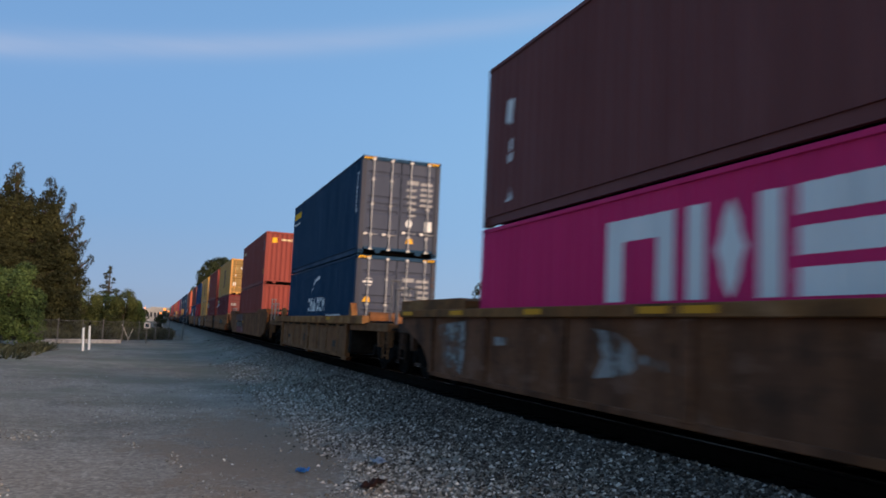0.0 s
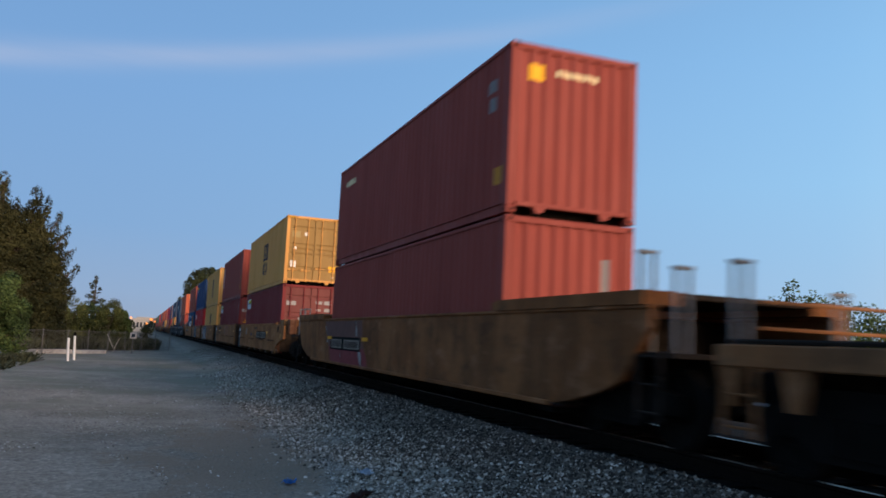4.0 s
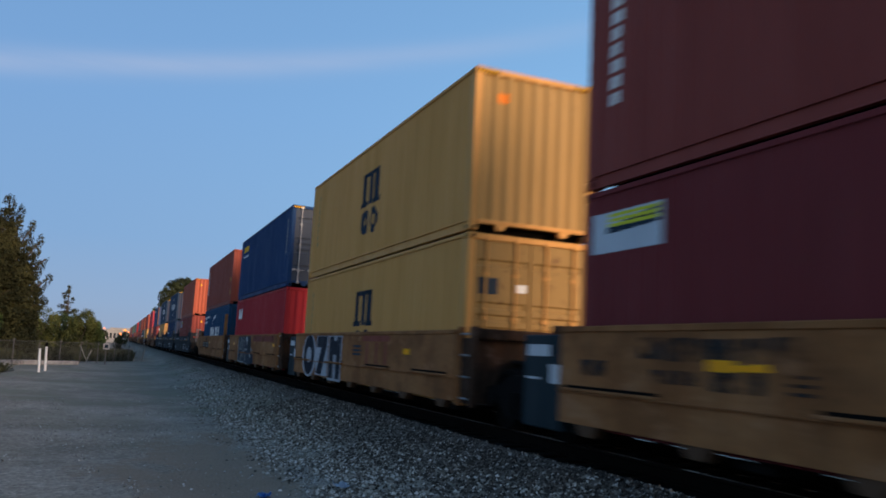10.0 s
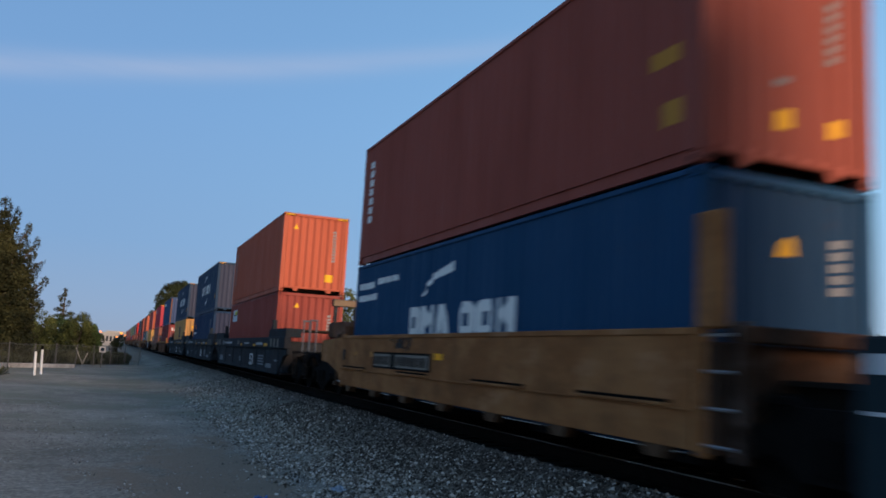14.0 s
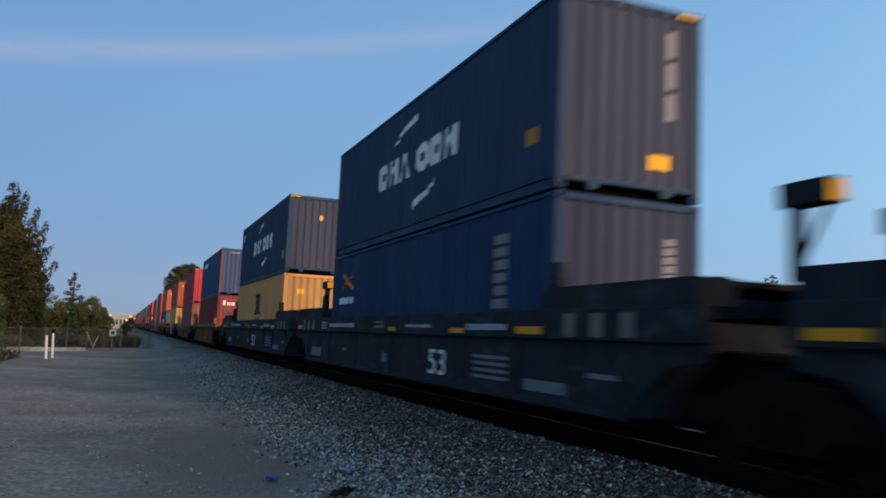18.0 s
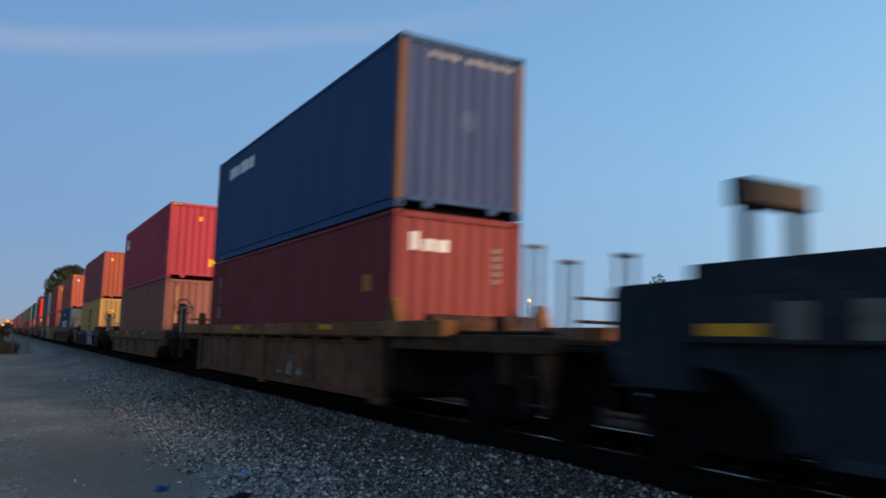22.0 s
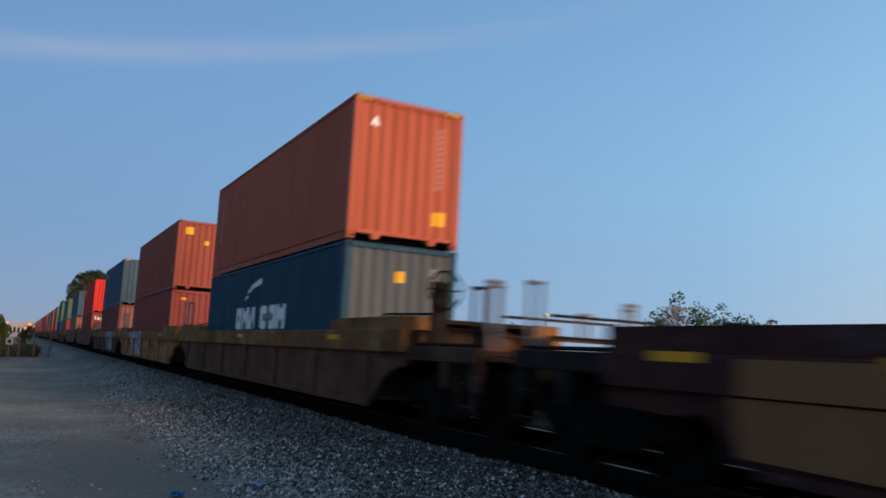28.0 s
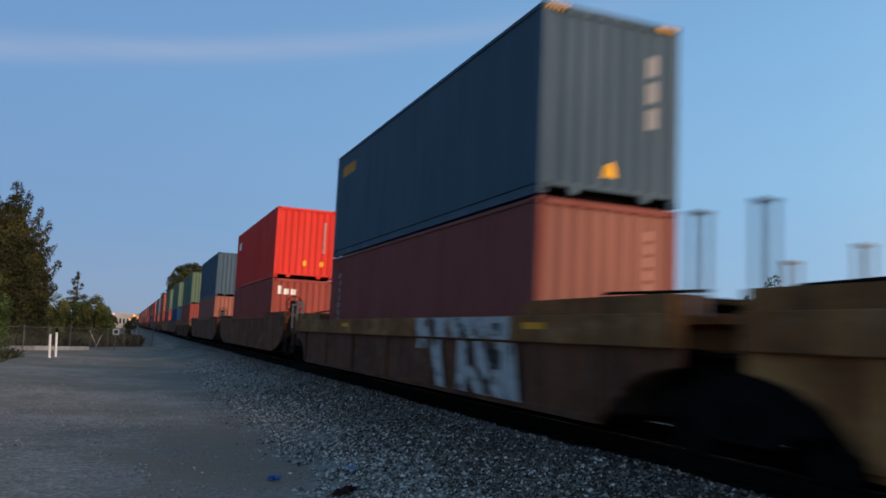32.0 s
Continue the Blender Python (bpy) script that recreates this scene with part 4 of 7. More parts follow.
                    box(bm, sx - 0.06, sx + 0.06, -0.05, 0.05, 0, h - 0.2, 0, 0.01)
                    obj("post", bm, mat, g)
                bm = bmesh.new()
                box(bm, -0.46, 0.46, -0.1, 0.1, h - 0.24, h, 0, 0.015)
                head = obj("head", bm, mat, g)
                # the glow on this near face is put into a tan plate
                bm = bmesh.new()
                box(bm, -0.43, 0.43, -0.107, -0.101, h - 0.22, h - 0.02)
                obj("head_face", bm, paint("lit_tan_face", (0.17, 0.125, 0.085), rust=0.5), head, "front face painted tan for the glow")
    tagged(c, label, "well wagon", "wagons of the train")
    return c

# ---- the train: middle of the near container end along the track at 0 s, wagon, boxes ----
def way(t):
    """Metres that the train has gone after t seconds; it gains speed slowly, with small shifts fitted to the camera's
    view.
    """
    view_shift = 0.30 * math.exp(-((t - 20.15) / 0.42) ** 2) + 0.34 * math.exp(-((t - 18.05) / 0.36) ** 2) - 0.12 * math.exp(-((t - 9.0) / 0.4) ** 2) + 0.2 * math.exp(-((t - 10.0) / 0.3) ** 2) - 0.22 * math.exp(-((t - 14.0) / 0.45) ** 2) + 0.12 * math.exp(-((t - 15.0) / 0.4) ** 2)
    return 7.903148 * t + 0.0778982 * t ** 2 - 0.00151905 * t ** 3 + 2.343854e-05 * t ** 4 + view_shift


TRAIN = [
    # offset, wagon kind, half well, paint, wagon label, upper (colour, end, height), lower
    (0.69, "A", 8.1, "tan_wagon", ("brown", "wall", 2.896), ("magenta", "wall", 2.60)),
    (22.36, "A", 6.2, "sand_wagon", ("navy", "door", 2.896), ("navy", "door", 2.896)),
    (44.24, "B", 8.1, "dusty_wagon", ("wine", "wall", 2.896), ("wine", "wall", 2.896)),
    (66.15, "C", 6.25, "ochre_wagon", ("yellow", "door", 2.896), ("maroon", "door", 2.896)),
    (82.0, "C", 6.25, "ochre_wagon", ("wine", "wall", 2.896), ("maroon", "door", 2.896)),
    (97.81, "C", 6.25, "ochre_wagon", ("yellow", "wall", 2.896), ("yellow", "door", 2.896)),
    (113.42, "C", 6.25, "ochre_wagon", ("blue", "door", 2.896), ("red", "wall", 2.896)),
    (128.68, "C", 6.25, "ochre_wagon", ("rust", "wall", 2.896), ("azure", "wall", 2.896)),
    (151.02, "D", 8.15, "blue_wagon", ("orange", "wall", 2.896), ("wine", "wall", 2.896)),
    (170.73, "D", 8.15, "blue_wagon", ("slate", "wall", 2.896), ("indigo", "wall", 2.896)),
    (190.36, "D", 8.15, "blue_wagon", ("slate", "wall", 2.896), ("amber", "wall", 2.896)),
    (212.08, "A", 6.25, "tan_wagon", ("violet", "wall", 2.896), ("oxblood", "wall", 2.896)),
    (231.86, "E", 6.2, "brown_wagon", ("crimson", "wall", 2.896), ("salmon", "wall", 2.896)),
    (253.71, "E", 8.1, "plum_wagon", ("brick", "wall", 2.896), ("yellow", "wall", 2.896)),
    (277.61, "A", 8.15, "rust_wagon", ("orange", "wall", 2.896), ("teal", "wall", 2.896)),
    (297.50, "A", 8.15, "sand_wagon", ("rust", "wall", 2.896), ("wine", "wall", 2.896)),
    (317.36, "A", 8.15, "rust_wagon", ("tealgrey", "wall", 2.896), ("umber", "wall", 2.896)),
    (339.48, "B", 8.1, "tan_wagon", ("signal", "wall", 2.896), ("wine", "wall", 2.896)),
    (361.86, "B", 8.1, "tan_wagon", ("tealgrey", "wall", 2.896), ("salmon", "wall", 2.896)),
]
FAR = [("green", "wine"), ("green", "azure"), ("green", "wine"), ("rust", "wine"), ("tealgrey", "brown"), ("brick", "wine"), ("wine", "navy"), ("slate", "brown"),
       ("brown", "rust"), ("salmon", "wine"), ("wine", "navy"), ("rust", "brown"), ("tealgrey", "rust"), ("wine", "navy"), ("brown", "salmon"), ("navy", "wine")]
FLOOR_Z = 0.29
MOVING = []
WORD = dict(brown="dark brown", magenta="bright magenta", navy="dark navy blue", wine="faded wine red", yellow="mustard yellow", amber="amber yellow", maroon="deep maroon", blue="blue",
            red="bright red", rust="rust red", azure="strong blue", orange="orange red", slate="slate blue", indigo="dark indigo blue", violet="faded violet blue", crimson="crimson red",
            salmon="faded salmon brown", brick="brick red", teal="dark teal", tealgrey="weathered teal grey", signal="vivid signal red", oxblood="dark oxblood red", umber="dull red-brown", green="pale green")
WAGON_WORD = dict(tan_wagon="weathered tan", dusty_wagon="dusty smooth-sided tan", ochre_wagon="ochre yellow", blue_wagon="dark blue", brown_wagon="dusty grey-brown", plum_wagon="dark plum", rust_wagon="rusty brown ribbed", sand_wagon="stained sandy tan")
STACK = []


def place(ob, y, z):
    ob.location = (TRACK_X, y, z)
    MOVING.append((ob, y, z))


mids = [r[0] + HY for r in TRAIN]
# plate top, chord top and plate foot of the wagons that differ from their kind
LEVELS = {0: (1.33, 1.48, 0.24), 1: (1.15, 1.38, 0.22), 11: (1.15, 1.38, 0.22), 12: (0.88, 1.20, 0.26), 14: (1.08, 1.44, 0.22), 15: (1.08, 1.44, 0.22), 16: (1.08, 1.44, 0.22)}
ARTI = {3: (0, 1), 4: (1, 1), 5: (1, 1), 6: (1, 1), 7: (1, 0), 8: (0, 1), 9: (1, 1), 10: (1, 0), 14: (0, 1), 15: (1, 1), 16: (1, 0)}
for i, (off, kind, w, pn, up_, low) in enumerate(TRAIN):
    mid = mids[i]
    near = (mid - mids[i - 1]) / 2 if i else 10.9
    far = (mids[i + 1] - mid) / 2 if i + 1 < len(mids) else 11.2
    a = ARTI.get(i, (0, 0))
    # an articulated set keeps its own length; the rest of the gap goes to the next wagon
    if i == 2:
        far = 10.95
    if i == 3:
        near = 10.95
    car = well_wagon(kind, w, (near, far), pn, "%s well wagon carrying two stacked containers" % WAGON_WORD[pn], (bool(a[0]), bool(a[1])), levels=LEVELS.get(i), wheel=i not in (0, 1, 2, 11), post_up=i == 7)
    place(car, mid, RAIL_Z)
    lower = container(low[0], low[1], low[2], "%s forty-foot container in the well of a wagon" % WORD[low[0]])
    lift = {10: 0.045}.get(i, 0.0)
    place(lower, mid, RAIL_Z + FLOOR_Z + lift)
    upper = container(up_[0], up_[1], up_[2], "%s forty-foot container stacked on another container" % WORD[up_[0]])
    place(upper, mid, RAIL_Z + FLOOR_Z + low[2] + 0.035 + lift)
    STACK.append((car, lower, upper))

far_y = mids[-1]
for i, (u, l) in enumerate(FAR * 2):
    far_y += 19.9 if i % 4 else 22.2
    car = well_wagon("B" if i % 3 else "A", 8.1, (9.9, 9.9), ("tan_wagon", "rust_wagon", "dusty_wagon")[i % 3], "tan well wagon far down the train", full=False)
    place(car, far_y, RAIL_Z)
    lower = container(l, "wall", 2.896, "%s container in a far wagon" % WORD[l], full=False)
    place(lower, far_y, RAIL_Z + FLOOR_Z)
    upper = container(u, "wall", 2.896, "%s container stacked on a far wagon" % WORD[u], full=False)
    place(upper, far_y, RAIL_Z + FLOOR_Z + 2.921)

# ---- loose stones, litter, plants, fence and the far town ----
def scatter_mat(name, stops, rough=0.9):
    m, nt, bs = nodes_of(name)
    g = nt.nodes.new("ShaderNodeNewGeometry")
    c = ramp(nt, g.outputs["Random Per Island"], stops)
    f = link_noise(nt, 60.0, 3)
    c = mix(nt, 0.5, c, ramp(nt, f, [(0.3, (0.6, 0.6, 0.6)), (0.7, (1.3, 1.3, 1.3))]), "MULTIPLY")
    nt.links.new(c, bs.inputs["Base Color"])
    bs.inputs["Roughness"].default_value, bs.inputs["Specular IOR Level"].default_value = rough, 0.12
    return m


def ground_z(x, y):
    return bank(x) + noise.noise((x * 0.35, y * 0.35, 0)) * 0.035 + noise.noise((x * 1.7, y * 1.7, 4)) * 0.015


def stones(name, spots, lo, hi, mat, label):
    """Many small broken stones as one body: octahedra pulled out of shape."""
    rng = np.random.default_rng(len(spots))
    base = np.array([(1, 0, 0), (-1, 0, 0), (0, 1, 0), (0, -1, 0), (0, 0, 1), (0, 0, -1)], float)
    tris = [(0, 2, 4), (2, 1, 4), (1, 3, 4), (3, 0, 4), (2, 0, 5), (1, 2, 5), (3, 1, 5), (0, 3, 5)]
    n = len(spots)
    v = base[None] * rng.uniform(0.6, 1.25, (n, 6, 1)) + rng.uniform(-0.3, 0.3, (n, 6, 3))
    size = rng.uniform(0, 1, n) ** 1.8 * (hi - lo) + lo
    v *= size[:, None, None] * np.array([1.0, 1.0, 0.72])
    a = rng.uniform(0, 6.28, n)
    c, s = np.cos(a)[:, None], np.sin(a)[:, None]
    x, y = v[..., 0] * c - v[..., 1] * s, v[..., 0] * s + v[..., 1] * c
    v = np.stack([x, y, v[..., 2]], -1) + np.asarray(spots)[:, None, :]
    faces = (np.arange(n)[:, None, None] * 6 + np.array(tris)[None]).reshape(-1, 3)
    me = bpy.data.meshes.new(name)
    me.from_pydata(v.reshape(-1, 3).tolist(), [], faces.tolist())
    return tagged(obj_of(name, me, mat), label, "stones", kind="stuff")


rng = random.Random(7)
spots = []
for y0, y1, dens in ((-6, 2.2, 420), (2.2, 7, 1250), (7, 12, 1050), (12, 20, 480), (20, 34, 130), (34, 60, 30)):
    for _ in range(int((y1 - y0) * 2.9 * dens)):
        x, y = 2.15 + 2.95 * rng.random() ** 0.8, rng.uniform(y0, y1)
        edge = 3.38 + 0.5 * noise.noise((y * 0.5, 3, 0)) + 0.3 * noise.noise((y * 1.9, 8, 0))
        if x < edge and rng.random() > 0.05 + 0.75 * max(0, 1 - (edge - x) / 0.85) ** 1.4:
            continue
        spots.append((x, y, ground_z(x, y) + 0.006))
dark_stone = scatter_mat("ballast_stone", [(0.0, (0.026, 0.0215, 0.018)), (0.5, (0.072, 0.060, 0.049)), (0.76, (0.170, 0.145, 0.118)), (0.92, (0.40, 0.345, 0.285)), (1.0, (0.80, 0.71, 0.62))])
dim_stone = scatter_mat("stained_shaded_ballast_stone", [(0.0, (0.020, 0.0165, 0.014)), (0.55, (0.056, 0.046, 0.038)), (0.85, (0.150, 0.126, 0.103)), (1.0, (0.42, 0.37, 0.32))])
# oily stains and the train's shade are put into the colour beside the ties
dimmed = [p[0] + 0.9 * noise.noise((p[1] * 0.35, 5, 0)) + 0.25 * noise.noise((p[1] * 1.7, p[0], 4)) + rng.gauss(0, 0.16) > 4.12 for p in spots]
stones("ballast_stones", [p for p, b in zip(spots, dimmed) if not b], 0.011, 0.033, dark_stone, "dark crushed ballast stones on the bank of the track")
stones("ballast_stones", [p for p, b in zip(spots, dimmed) if b], 0.011, 0.033, dim_stone, "stained and shaded ballast stones beside the ties")
spots = []
for y0, y1, dens in ((2.6, 7, 260), (7, 13, 150), (13, 24, 40)):
    for _ in range(int((y1 - y0) * 9.5 * dens * 2.3)):
        x, y = (rng.uniform(-6.5, 3.0) if rng.random() < 0.72 else rng.gauss(2.5, 0.38)), rng.uniform(y0, y1)
        if (x - 1.35) ** 2 * 0.8 + (y - 11.0) ** 2 * 0.08 < 0.8 and rng.random() > 0.12:
            continue
        if noise.noise((x * 0.5, y * 0.3, 9)) + 0.4 * noise.noise((x * 1.7, y * 1.1, 5)) + (0.35 if x > 2.0 else 0) < -0.02:
            continue
        spots.append((x, y, ground_z(x, y) + 0.002))
spots_strip = []
for y0, y1, dens in ((-6, 3, 250), (3, 8, 900), (8, 13, 800), (13, 20, 420), (20, 32, 120)):
    for _ in range(int((y1 - y0) * 1.3 * dens)):
        y = rng.uniform(y0, y1)
        x = rng.gauss(2.78, 0.34) + 0.22 * noise.noise((y * 0.45, 2, 0)) + 0.12 * noise.noise((y * 1.6, 6, 0))
        if noise.noise((x * 2.2, y * 1.4, 3)) > -0.22:
            spots_strip.append((x, y, ground_z(x, y) + 0.004))
pale_stone = scatter_mat("gravel_stone", [(0.0, (0.06, 0.057, 0.052)), (0.5, (0.20, 0.188, 0.168)), (0.8, (0.34, 0.325, 0.295)), (1.0, (0.62, 0.60, 0.56))])
mixed_stone = scatter_mat("mixed_stone", [(0.0, (0.052, 0.044, 0.036)), (0.45, (0.178, 0.153, 0.124)), (0.75, (0.36, 0.315, 0.26)), (1.0, (0.76, 0.69, 0.61))])
stones("gravel", spots, 0.005, 0.021, pale_stone, "pale grey gravel strewn over the dirt lot")
stones("gravel", spots_strip, 0.010, 0.038, mixed_stone, "mixed dark and pale broken gravel along the foot of the ballast")


def crumple(name, x, y, w, d, h, mat, label, seed):
    """A crumpled flat scrap lying on the ground."""
    bm = bmesh.new()
    n = 7
    g = [[bm.verts.new(((i / n - 0.5) * w * (1 + 0.25 * noise.noise((i, j, seed))), (j / n - 0.5) * d * (1 + 0.25 * noise.noise((j, i, seed + 3))),
                        0.008 + h * abs(noise.noise((i * 0.6, j * 0.6, seed * 1.7))))) for i in range(n + 1)] for j in range(n + 1)]
    for j in range(n):
        for i in range(n):
            bm.faces.new((g[j][i], g[j][i + 1], g[j + 1][i + 1], g[j + 1][i]))
    bmesh.ops.solidify(bm, geom=bm.faces[:], thickness=0.003)
    o = obj(name, bm, mat)
    o.location, o.rotation_euler = (x, y, ground_z(x, y) + 0.006), (0, 0, seed)
    return tagged(o, label, "litter")


crumple("plastic_bag", 1.69, 9.19, 0.17, 0.12, 0.09, plain("blue_plastic", (0.05, 0.25, 0.62), 0.4), "crumpled bright blue plastic scrap on the dirt", 1)
crumple("paper_scrap", 2.66, 9.45, 0.20, 0.15, 0.10, plain("pale_paper", (0.42, 0.50, 0.60), 0.7), "pale blue-grey paper scrap among the ballast", 2)
crumple("cloth_rag", 2.28, 8.3, 0.50, 0.15, 0.09, plain("brown_cloth", (0.06, 0.025, 0.02), 0.95), "dark brown rag lying at the foot of the ballast", 4)
crumple("wood_scrap", -2.9, 14.5, 0.42, 0.07, 0.05, plain("dark_wood", (0.035, 0.03, 0.027), 0.9), "dark broken stick lying on the gravel lot", 5)
crumple("wood_scrap", -2.4, 9.6, 0.30, 0.05, 0.04, MATS["dark_wood"], "short dark stick lying on the gravel lot", 6)


# plants
def leaf_mat(name, a, b):
    """Leaves that differ one from another; lit and shaded clumps are put into their colour."""
    m, nt, bs = nodes_of(name)
    g = nt.nodes.new("ShaderNodeNewGeometry")
    c = ramp(nt, g.outputs["Random Per Island"], [(0.0, a), (1.0, b)])
    clump = link_noise(nt, 0.75, 3, 0.5)
    c = mix(nt, 1.0, c, ramp(nt, clump, [(0.38, (0.55, 0.58, 0.55)), (0.62, (1.5, 1.45, 1.3))]), "MULTIPLY")
    nt.links.new(c, bs.inputs["Base Color"])
    bs.inputs["Roughness"].default_value = 0.7
    bs.inputs["Specular IOR Level"].default_value = 0.12
    return m


bark = plain("bark", (0.06, 0.045, 0.035), 0.95, scale=14, relief=0.5)
needle = leaf_mat("cypress_leaf", (0.019, 0.022, 0.010), (0.038, 0.039, 0.017))
leafy = leaf_mat("shrub_leaf", (0.030, 0.054, 0.018), (0.078, 0.112, 0.042))
olive = leaf_mat("olive_leaf", (0.034, 0.046, 0.015), (0.098, 0.108, 0.038))
gum = leaf_mat("gum_leaf", (0.014, 0.020, 0.010), (0.045, 0.055, 0.025))


def crown(lumps, count, size, seed, droop=0.0, gap=-0.12):
    """Leaves in clumps: each lump is (x, y, z, rx, rz); leaves sit near its shell, with gaps by noise."""
    r = np.random.default_rng(seed)
    vol = np.array([l[3] ** 2 * l[4] for l in lumps]) ** 0.75
    pick = r.choice(len(lumps), count * 2, p=vol / vol.sum())
    L = np.array(lumps)[pick]
    d = r.normal(size=(count * 2, 3))
    d /= np.linalg.norm(d, axis=1)[:, None]
    rad = r.uniform(0.35, 1.0, count * 2) ** 0.6
    p = L[:, :3] + d * rad[:, None] * L[:, [3, 3, 4]]
    keep = []
    for q in range(len(p)):
        x, y, z = p[q]
        k = noise.noise((x * 1.5 + seed, y * 1.5, z * 1.5)) + 0.5 * noise.noise((x * 3.7, y * 3.7, z * 3.7 + seed))
        if k > gap:
            keep.append(q)
        if len(keep) >= count:
            break
    p, d = p[keep], d[keep]
    n = len(p)
    s = r.uniform(0.55, 1.25, n) * size
    a = r.normal(size=(n, 3))
    a /= np.linalg.norm(a, axis=1)[:, None]
    a[:, 2] = a[:, 2] * 0.7 + droop
    b = np.cross(a, d + r.normal(size=(n, 3)) * 0.5)
    b /= np.linalg.norm(b, axis=1)[:, None] + 1e-6
    v = np.stack([p - a * s[:, None], p + b * s[:, None] * 0.45, p + a * s[:, None], p - b * s[:, None] * 0.45], 1)
    me = bpy.data.meshes.new("crown")
    me.from_pydata(v.reshape(-1, 3).tolist(), [], (np.arange(n)[:, None] * 4 + np.arange(4)[None]).tolist())
    return me


def tree(name, x, y, lumps, count, size, mat, label, seed, trunk_h=1.5, trunk_r=0.16, stems=1, droop=0.0, gap=-0.12):
    t = tagged(new(name), label, name.replace("_", " "))
    t.location = (x, y, -0.05)
    bm = bmesh.new()
    rr = random.Random(seed)
    for k in range(stems):
        top = max(lumps, key=lambda l: l[2])
        p = Vector((rr.uniform(-0.3, 0.3) * (stems > 1), rr.uniform(-0.2, 0.2), 0))
        aim = Vector((top[0], top[1], top[2]))
        prev, rad = p, trunk_r
        for i in range(1, 6):
            q = p.lerp(aim, i / 5) + Vector((rr.uniform(-0.12, 0.12), rr.uniform(-0.12, 0.12), 0))
            tube(bm, prev, q, rad, rad * 0.78, 7, caps=False)
            prev, rad = q, rad * 0.78
    for l in lumps:
        z = min(max(trunk_h * rr.uniform(0.5, 1.2), l[2] * 0.35), l[2] * 0.9)
        tube(bm, (rr.uniform(-0.1, 0.1), 0, z), (l[0], l[1], l[2]), trunk_r * 0.4, trunk_r * 0.12, 5, caps=False)
    obj("trunk", bm, bark, t)
    obj_of("crown", crown(lumps, count, size, seed, droop, gap), mat, t)
    return t


def plume(x0, z0, x1, z1, r, y=0.0, n=6):
    """Lumps along one leaning, upswept limb that thins to its tip."""
    return [(x0 + (x1 - x0) * (i / n) ** 0.85 + 0.2 * r * noise.noise((i, x1, 1)), y + 0.3 * r * noise.noise((i, z1, 2)), z0 + (z1 - z0) * i / n,
             r * (1 - 0.74 * (i / n) ** 1.4), (z1 - z0) / n * 0.7 + 0.1) for i in range(n + 1)]


# trunk at x = 0; limbs sweep up and outwards, the outermost droop towards the fence
big = (plume(-0.6, 3.0, -0.73, 10.7, 1.9, 0.2, 8) + plume(-1.4, 3.0, -2.1, 9.6, 1.8, -0.3, 7) + plume(0.4, 3.0, 1.25, 10.0, 1.7, 0.2, 8) + plume(1.0, 4.0, 2.05, 9.4, 1.0, -0.3) + plume(1.4, 4.0, 2.75, 8.6, 0.95, 0.2) +
       plume(1.5, 3.6, 3.3, 7.75, 0.95, -0.2) + plume(1.6, 3.2, 3.68, 6.65, 0.9, 0.2) + plume(1.5, 2.8, 4.1, 5.35, 0.95, 0.0) + plume(1.5, 2.0, 3.9, 3.9, 1.1, 0.3) + plume(1.6, 1.0, 3.5, 2.5, 1.1, 0.0) +
       plume(-2.2, 2.5, -3.4, 9.0, 2.0, 0.3) + plume(-3.4, 2.0, -5.2, 8.6, 2.2, 0.0) + plume(-0.2, 6.0, 0.2, 9.3, 0.9, -0.4) + plume(-1.0, 6.5, -1.4, 10.1, 0.9, 0.4) + plume(0.8, 6.0, 1.6, 8.9, 0.8, 0.5) +
       [(-4.0 + 1.1 * i, 0.1, 1.3, 1.3, 1.5) for i in range(7)] + [(-3.4 + 0.95 * i, 0.2, 7.0, 1.15, 1.3) for i in range(6)] + [(-2.4 + 0.9 * i, -0.2, 8.3, 0.85, 1.0) for i in range(5)] + [(2.4, 0, 5.6, 1.1, 0.9), (2.7, 0.2, 4.2, 1.2, 0.9), (2.3, 0, 6.9, 0.8, 0.8), (2.6, 0, 2.8, 1.2, 1.0)] + [(-3.6 + 1.15 * i, 0.3, 3.4, 1.4, 1.5) for i in range(6)] + [(-2.8 + 1.1 * i, 0.3, 5.2, 1.2, 1.3) for i in range(5)])
tree("cypress_tree", -8.6, 57.5, big, 210000, 0.088, needle, "tall dark cypress tree with upswept plumes behind a shrub", 3, 1.5, 0.3, 3, 0.35, -0.30)
tree("green_shrub", -8.2, 41.5, [(-1.8, 0, 2.2, 1.7, 1.6), (0.2, 0, 1.8, 1.7, 1.7), (1.5, 0.3, 1.2, 1.0, 1.2), (-0.5, -0.2, 2.9, 1.2, 0.9), (-1.5, 0, 3.1, 1.2, 0.9), (2.4, 0, 1.1, 0.95, 1.2), (1.6, 0, 2.8, 1.1, 1.0), (2.2, 0.2, 3.5, 0.55, 0.6), (2.7, 0, 2.2, 0.6, 0.7), (0.6, 0.2, 3.4, 0.7, 0.6), (-3.5, 0, 2.4, 1.6, 1.6)], 60000, 0.07, leafy,
     "broad bright green shrub at the edge of the lot", 5, 0.5, 0.1, 3)
tree("young_conifer", -5.4, 95, [(0.12 * math.sin(2.4 * i), 0, 2.0 + 0.55 * i, 1.35 * (1 - i / 10.5), 0.22) for i in range(10)] + [(1.25 * (1 - i / 10) * math.cos(2.2 * i), 0.4 * math.sin(2.2 * i), 3.2 + 0.42 * i, 0.55 - 0.035 * i, 0.26) for i in range(10)], 4200, 0.10, needle, "thin young conifer with an open crown above the hedge", 8, 2, 0.12)
